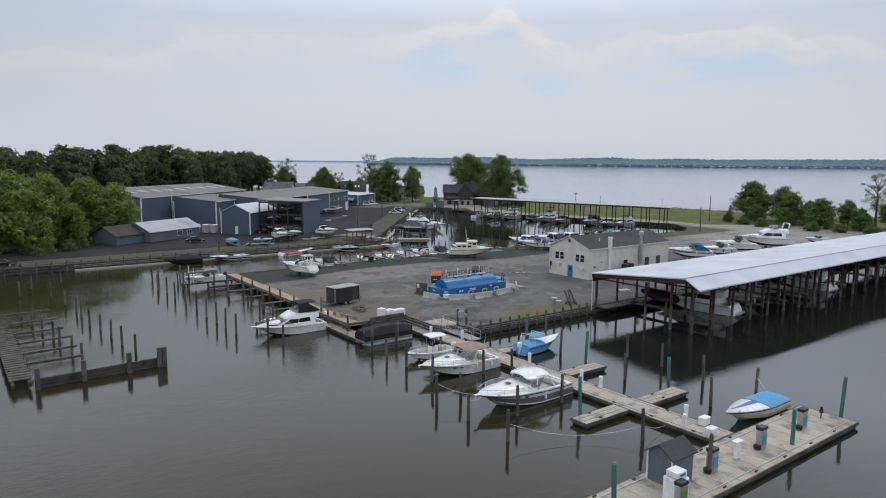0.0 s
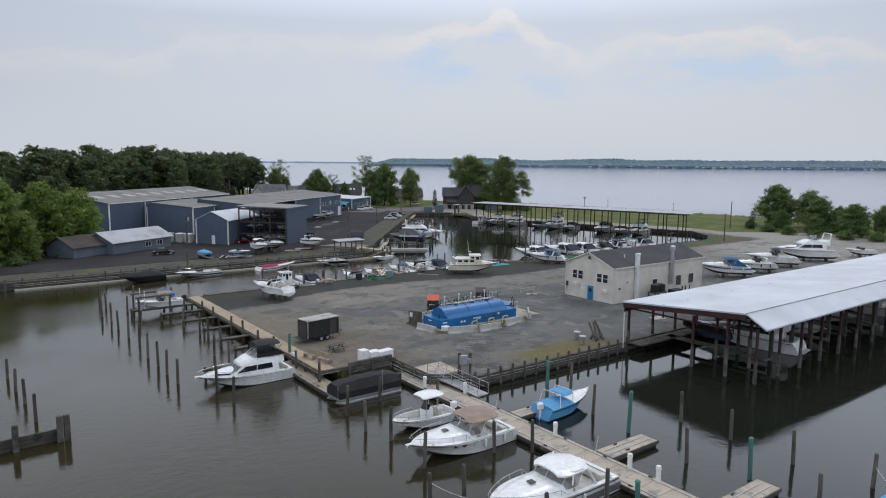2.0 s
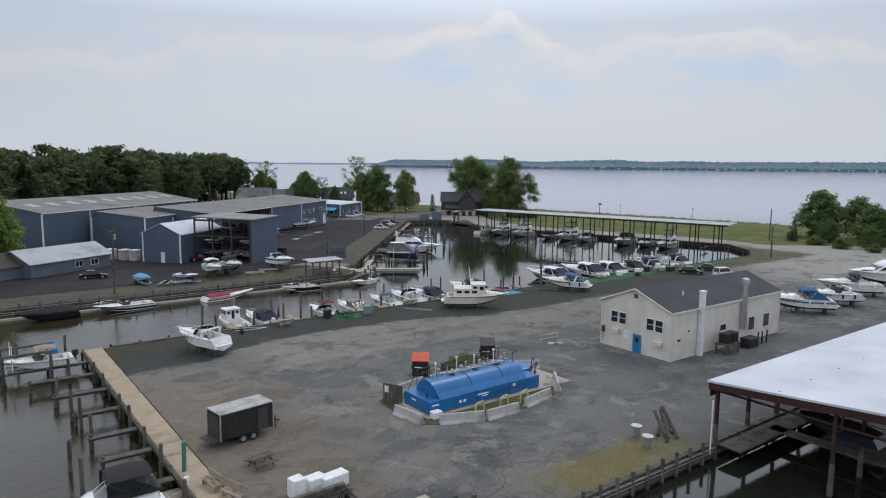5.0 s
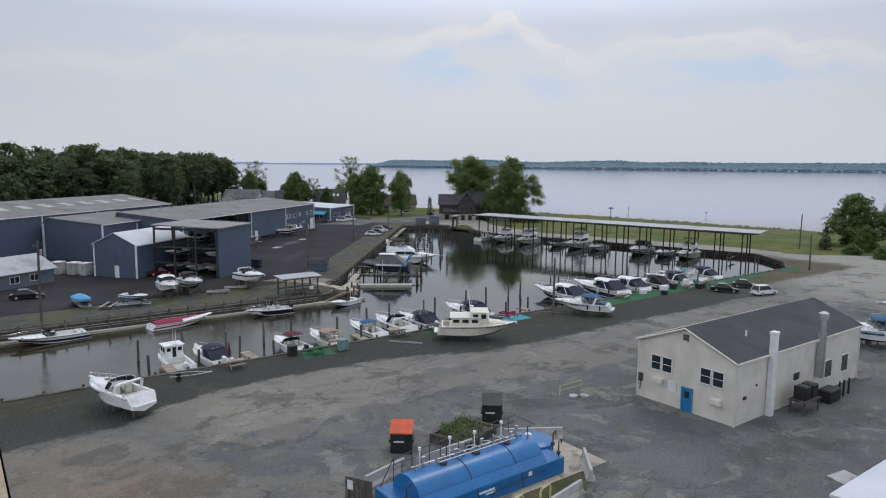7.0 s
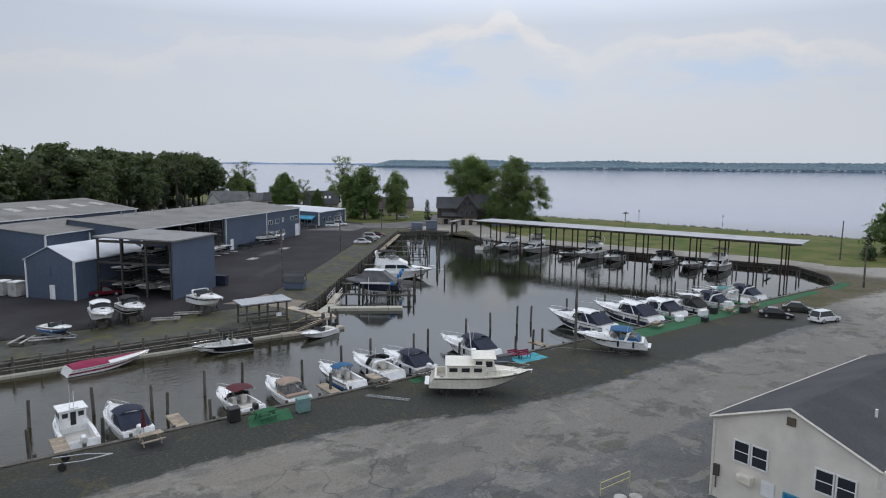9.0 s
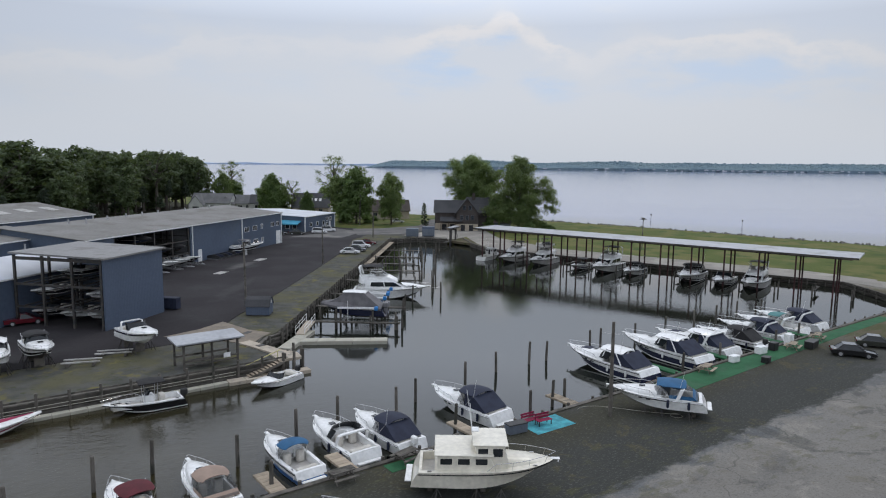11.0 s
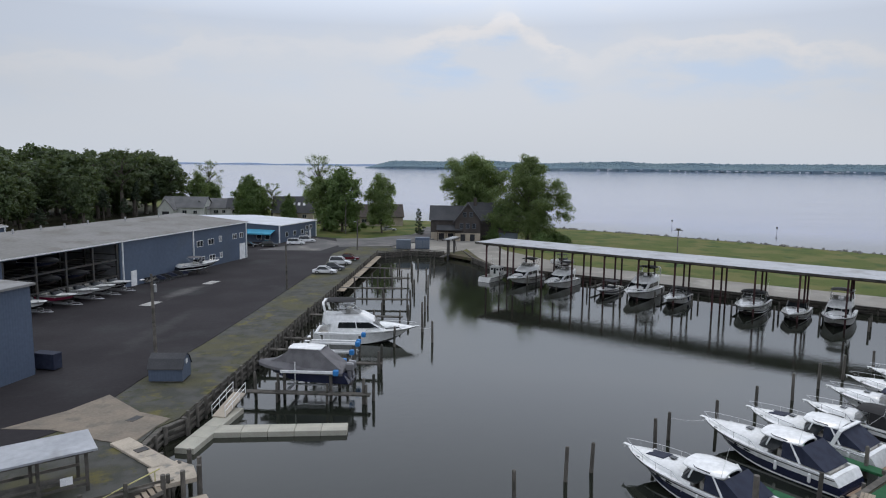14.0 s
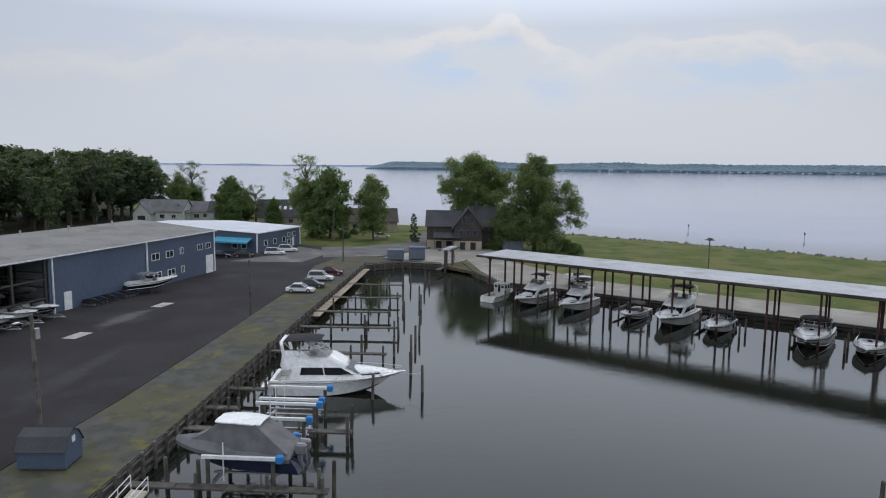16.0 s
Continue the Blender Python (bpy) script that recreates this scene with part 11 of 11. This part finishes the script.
MODEL_H = {POINT_L: 23, POINT_R: 24, OAK[0]: 20, OAK[1]: 22, OAK[2]: 18, MAPLE: 16, GROVE[0]: 18, GROVE[1]: 20, WOOD[0]: 25, WOOD[1]: 24, WOOD[2]: 26, PINE[0]: 25, PINE[1]: 25, BARE: 24, BUSH: 6, CONE: 9, DBUSH: 6}
used_trees = set()


def tree(src, x, y, h, w=1.0, z=0.95, label="full green deciduous tree", group="", turn=None):
    s = h / MODEL_H[src]
    m = pose(x, y, z, 0, 0, rnd.uniform(0, 360) if turn is None else turn) @ Matrix.Diagonal((s * w, s * w, s, 1))
    if src.name in used_trees:
        o = copy_thing(src, m)
    else:
        used_trees.add(src.name)
        o = src
        o.matrix_basis = m
    return tagged(o, label, "tree", group)


rnd = random.Random(21)
tree(POINT_L, 207.8, 257.6, 23.6, 0.98, label="tall dense green tree behind the shingled house", turn=20)
tree(POINT_R, 210.5, 236.8, 23.6, 0.96, label="tall broad green tree with spreading limbs on the point", turn=-40)
tree(MAPLE, 206.0, 241.5, 12.0, 0.75, label="leafy green tree on the grassy point")
tree(BARE, 186.5, 316.0, 24.0, 0.95, label="tall sparse-leaved tree among the houses")
tree(OAK[2], 180.4, 287.6, 19.6, 0.88, label="big full green tree before the bungalow")
tree(OAK[1], 176.5, 292.0, 16.5, 0.85, label="full green tree before the bungalow")
tree(OAK[0], 188.5, 277.5, 17.6, 0.72, label="tall round-crowned green tree by the driveway")
tree(CONE, 194.0, 265.6, 8.0, 1.0, label="small young evergreen on the lawn")
tree(BARE, 175.5, 331.0, 14.0, 1.05, label="sparse-leaved tree among the houses")
tree(MAPLE, 179.0, 324.0, 13.0, 0.9, label="dense green tree beside the dark-roofed house")
tree(OAK[1], 171.5, 344.0, 18.6, 0.85, label="tall dark green tree among the houses")
tree(OAK[2], 168.5, 334.0, 14.8, 1.0, label="dense green tree among the houses")
tree(OAK[0], 174.0, 336.0, 14.0, 0.95, label="dense green tree among the houses")
tree(OAK[0], 164.5, 379.0, 18.2, 1.05, label="broad green tree behind the houses")
tree(MAPLE, 171.5, 384.0, 16.5, 1.1, label="broad green tree behind the houses")
tree(BARE, 173.0, 392.0, 21.5, 1.0, label="sparse-leaved tree behind the houses")
tree(MAPLE, 181.0, 372.0, 13.5, 1.2, label="broad green tree behind the houses")
tree(OAK[0], 192.0, 336.0, 12.0, 1.1, label="broad green tree among the houses")
tree(MAPLE, 197.0, 322.0, 11.0, 1.0, label="broad green tree behind the bungalow")
tree(BUSH, 178.5, 292.5, 4.0, 1.2, label="leafy shrub under the bungalow's tree")
tree(BUSH, 184.2, 286.0, 2.8, 1.3, label="leafy shrub under the bungalow's tree")
tree(BUSH, 191.5, 294.0, 2.6, 1.2, label="leafy shrub against the bungalow")
for x, y, h in ((205.5, 242.5, 5.5), (209.5, 231.0, 5.0), (214.0, 226.5, 4.2), (204.0, 245.0, 4.4), (216.5, 232.0, 4.5)):
    tree(BUSH, x, y, h, 1.1, label="leafy undergrowth below the point's trees", group="point undergrowth")
for x, y, h, k in ((12, 172, 17, 0), (20, 182, 17.5, 1), (29, 186, 16.0, 0), (1, 176, 18, 1), (35.5, 188, 14.5, 0), (-12, 178, 19, 0), (24, 175, 12, 1), (-4, 168, 15, 0), (8, 190, 19, 0), (-24, 168, 18, 1), (-30, 182, 20, 0), (17, 168, 9.5, 1)):
    tree(GROVE[k], x, y, h, 1.0, label="large bright green tree beside the cottage", group="trees by the cottage")
for x, y, h in ((6, 162, 11), (-8, 160, 12)):
    tree(PINE[0], x, y, h, 1.5, label="dark shaggy evergreen by the water", group="trees by the cottage")
for x, y, h in ((16, 163, 3.0), (22, 168, 3.6), (5, 158, 3.2), (-6, 156, 4.0), (31, 176, 2.6)):
    tree(BUSH, x, y, h, 1.1, label="low green bush beside the cottage", group="trees by the cottage")
for x, y, h, w, src in ((239, 130, 12.8, 1.35, OAK[2]), (246, 122, 13.8, 1.5, OAK[0]), (227, 122, 8.8, 1.3, MAPLE), (233, 113, 9.6, 1.4, OAK[2]), (223, 110, 8.2, 1.3, MAPLE), (240, 110, 10.5, 1.3, MAPLE), (226, 100, 8.8, 1.4, OAK[2]), (236, 96, 10.2, 1.3, OAK[0]), (228, 89, 9.6, 1.3, MAPLE), (242, 86, 12.5, 1.2, OAK[1]), (250, 112, 9.0, 1.4, MAPLE), (232, 78, 10.0, 1.3, OAK[2]), (250, 76, 13.5, 1.2, OAK[0]), (240, 68, 11.5, 1.3, MAPLE), (262, 62, 14.0, 1.2, OAK[1])):
    tree(src, x, y, h, w, label="dark green tree in the shore thicket", group="shore thicket")
tree(BARE, 247.0, 92.0, 18.0, 1.0, label="bare-limbed tree rising over the shore thicket", group="shore thicket")
tree(CONE, 229.5, 133.0, 6.2, 1.2, label="small dark evergreen at the thicket's edge")
tree(DBUSH, 223.0, 130.0, 3.4, 0.9, label="dark round bush at the thicket's edge")
for x, y, h in ((219, 122, 3.8), (216, 114, 4.2), (215, 106, 3.4), (216, 98, 4.4), (219, 91, 4.0), (221, 83, 4.2), (240, 131, 4.6), (247, 120, 4.4)):
    tree(BUSH, x, y, h, 1.2, label="low green bush in the shore thicket", group="shore thicket")
for x, y, h, k in ((146, 386, 24.6, 0), (151, 394, 25.0, 0), (155, 386, 22.5, 0), (140, 378, 24.0, 1), (159, 404, 23.0, 1), (134, 368, 25.0, 2)):
    tree(WOOD[k], x, y, h, 1.1, label="tall dark round-topped tree at the woods' end", group="woods")
# the woods stand behind a front that runs from the creek to the houses
FRONT = [Vector(p) for p in ((-170, 190), (-80, 222), (0, 256), (60, 294), (110, 326), (146, 376), (158, 410))]
for a, b in zip(FRONT, FRONT[1:]):
    d = b - a
    u = d.normalized()
    back = Vector((-u.y, u.x))
    steps = max(1, int(d.length / 10.5))
    for i in range(steps):
        for j in range(6):
            p = a + d * ((i + rnd.uniform(0.1, 0.9)) / steps) + back * (11.5 * j + rnd.uniform(-3, 3))
            if p.x > 152:
                continue
            if j == 0:
                src, h = rnd.choice((PINE[0], PINE[1], PINE[1], WOOD[1])), rnd.uniform(16, 22)
            else:
                src, h = WOOD[rnd.choice((0, 0, 1, 1, 2))] if rnd.random() < 0.8 else PINE[0], (rnd.uniform(17.0, 24.0) if rnd.random() < 0.6 else rnd.uniform(24.0, 27.0))
            tree(src, p.x, p.y, h, rnd.uniform(0.85, 1.35), label="tall dark tree of the woods", group="woods")
    for i in range(int(d.length / 9)):
        p = a + d * (i * 9 / d.length) + back * rnd.uniform(2, 26)
        tree(DBUSH, p.x, p.y, rnd.uniform(4, 9), rnd.uniform(0.9, 1.3), label="undergrowth at the edge of the woods", group="woods")


FLOORM = mat("dark_woodland_floor", (0.030, 0.032, 0.018), (0.044, 0.040, 0.024), 4.0, 0.95, bump=0.03, fine=18, spec=0.1)
sheet("woodland_floor", [(-600, 150), (-170, 188), (-80, 220), (0, 254), (60, 292), (111, 325), (147, 375), (160, 412), (162, 638), (-600, 638)], 0.3, 1.02, FLOORM, "dark brown-green floor under the woods")

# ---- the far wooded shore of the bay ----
# distance haze is put into this pale blue-green base colour
FARW = mat("haze_tinted_woods", (0.158, 0.220, 0.258), (0.182, 0.244, 0.268), 90.0, 1.0, fine=9, vary=0.0, spec=0.0)
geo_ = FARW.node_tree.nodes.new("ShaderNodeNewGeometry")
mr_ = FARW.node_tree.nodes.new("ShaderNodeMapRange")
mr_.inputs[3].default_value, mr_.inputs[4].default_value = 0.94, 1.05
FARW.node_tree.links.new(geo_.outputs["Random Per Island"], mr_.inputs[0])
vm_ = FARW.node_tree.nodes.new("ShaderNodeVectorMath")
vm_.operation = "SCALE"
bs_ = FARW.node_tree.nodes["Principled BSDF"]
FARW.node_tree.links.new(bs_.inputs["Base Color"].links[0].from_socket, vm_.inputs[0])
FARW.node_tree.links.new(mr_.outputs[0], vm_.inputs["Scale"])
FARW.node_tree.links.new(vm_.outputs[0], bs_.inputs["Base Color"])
fwd, rgt = Vector((0.602, 0.799, 0)), Vector((0.799, -0.602, 0))
cam0 = Vector((94, 117, 0))
rnd = random.Random(4)


def far_line(l_):
    q = (l_ + 330) / 4630
    dist = 2650 - 180 * math.sin(q * 5.0) - 250 * q
    hgt = 1.42 * (20 + 6 * noise.noise((l_ * 0.004, 1, 0)) + 8 * q) * min(1.0, 0.25 + (l_ + 330) / 120)
    return dist, hgt


bm = bmesh.new()
rows = []
for i in range(200):
    l_ = -330 + 23.2 * i
    dist, hgt = far_line(l_)
    c, b = cam0 + fwd * dist + rgt * l_, cam0 + fwd * (dist + 160) + rgt * l_
    rows.append([(c.x, c.y, -1), (c.x, c.y, hgt * 0.30), (b.x, b.y, hgt * 1.0), (b.x, b.y, -1)])
skin(bm, rows)
tagged(part("far_shore", bm, FARW), "wooded shore across the bay, haze tinted into its blue-green", "shore", kind="structure")
ico = bmesh.new()
bmesh.ops.create_icosphere(ico, subdivisions=1, radius=1.0)
unit_v, unit_f = np.array([v.co[:] for v in ico.verts]), np.array([[v.index for v in f.verts] for f in ico.faces])
ico.free()
vs, fs = [], []
for i in range(6000):
    l_ = rnd.uniform(-325, 4290)
    dist, hgt = far_line(l_)
    q = rnd.random()
    c = cam0 + fwd * (dist + 150 * q) + rgt * l_
    r0 = rnd.uniform(4.5, 8) * min(1.0, 0.4 + (l_ + 330) / 200)
    top = hgt * (0.36 + 0.74 * q) + rnd.uniform(-0.6, 0.8)
    fs.append(unit_f + 12 * len(vs))
    vs.append(unit_v * np.array((r0, r0, r0 * 0.8)) * np.array([[rnd.uniform(0.8, 1.2)] for _ in range(12)]) + np.array((c.x, c.y, top - r0 * 0.8)))
me = bpy.data.meshes.new("far_woods")
me.from_pydata(np.concatenate(vs).tolist(), [], np.concatenate(fs).tolist())
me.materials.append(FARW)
tagged(new("far_woods", me), "tree crowns on the far shore, haze tinted into their blue-green", "trees", kind="stuff")
bm = bmesh.new()
for i in range(190):
    l_ = rnd.uniform(0, 4200)
    dist = far_line(l_)[0] - 10
    c = cam0 + fwd * dist + rgt * l_
    box(bm, (c.x, c.y, rnd.uniform(2, 8)), (rnd.uniform(4, 11), 5, rnd.uniform(2, 4.5)), -37)
tagged(part("far_houses", bm, mat("far_house_paint", (0.60, 0.62, 0.66), (0.40, 0.42, 0.45), 30, 0.9)), "tiny pale houses on the far shore", "houses", kind="stuff")
for x, y in ((303, 255), (309, 218)):
    bm = bmesh.new()
    rod(bm, (0, 0, -2), (0, 0, 1.4), 0.06, seg=6)
    box(bm, (0, 0, 1.7), (0.5, 0.5, 0.6), 30)
    o = part("channel_marker", bm, TIMBER)
    o.location = (x, y, 0)
    tagged(o, "dark channel marker standing in the bay", "marker", "channel markers")
bm = bmesh.new()
rows = []
for i in range(60):
    c = cam0 + fwd * 4300 + rgt * (-3400 + 70 * i)
    hz = 9 + 5 * noise.noise((i * 0.35, 9, 0))
    rows.append([(c.x, c.y, -1), (c.x, c.y, hz), (c.x + 60, c.y + 80, hz), (c.x + 60, c.y + 80, -1)])
skin(bm, rows)
# the headland's blue is haze painted into its base colour
tagged(part("far_headland", bm, mat("haze_tinted_headland", (0.40, 0.50, 0.66), (0.44, 0.54, 0.68), 200.0, 1.0)), "faint blue headland on the horizon", "shore", kind="structure")
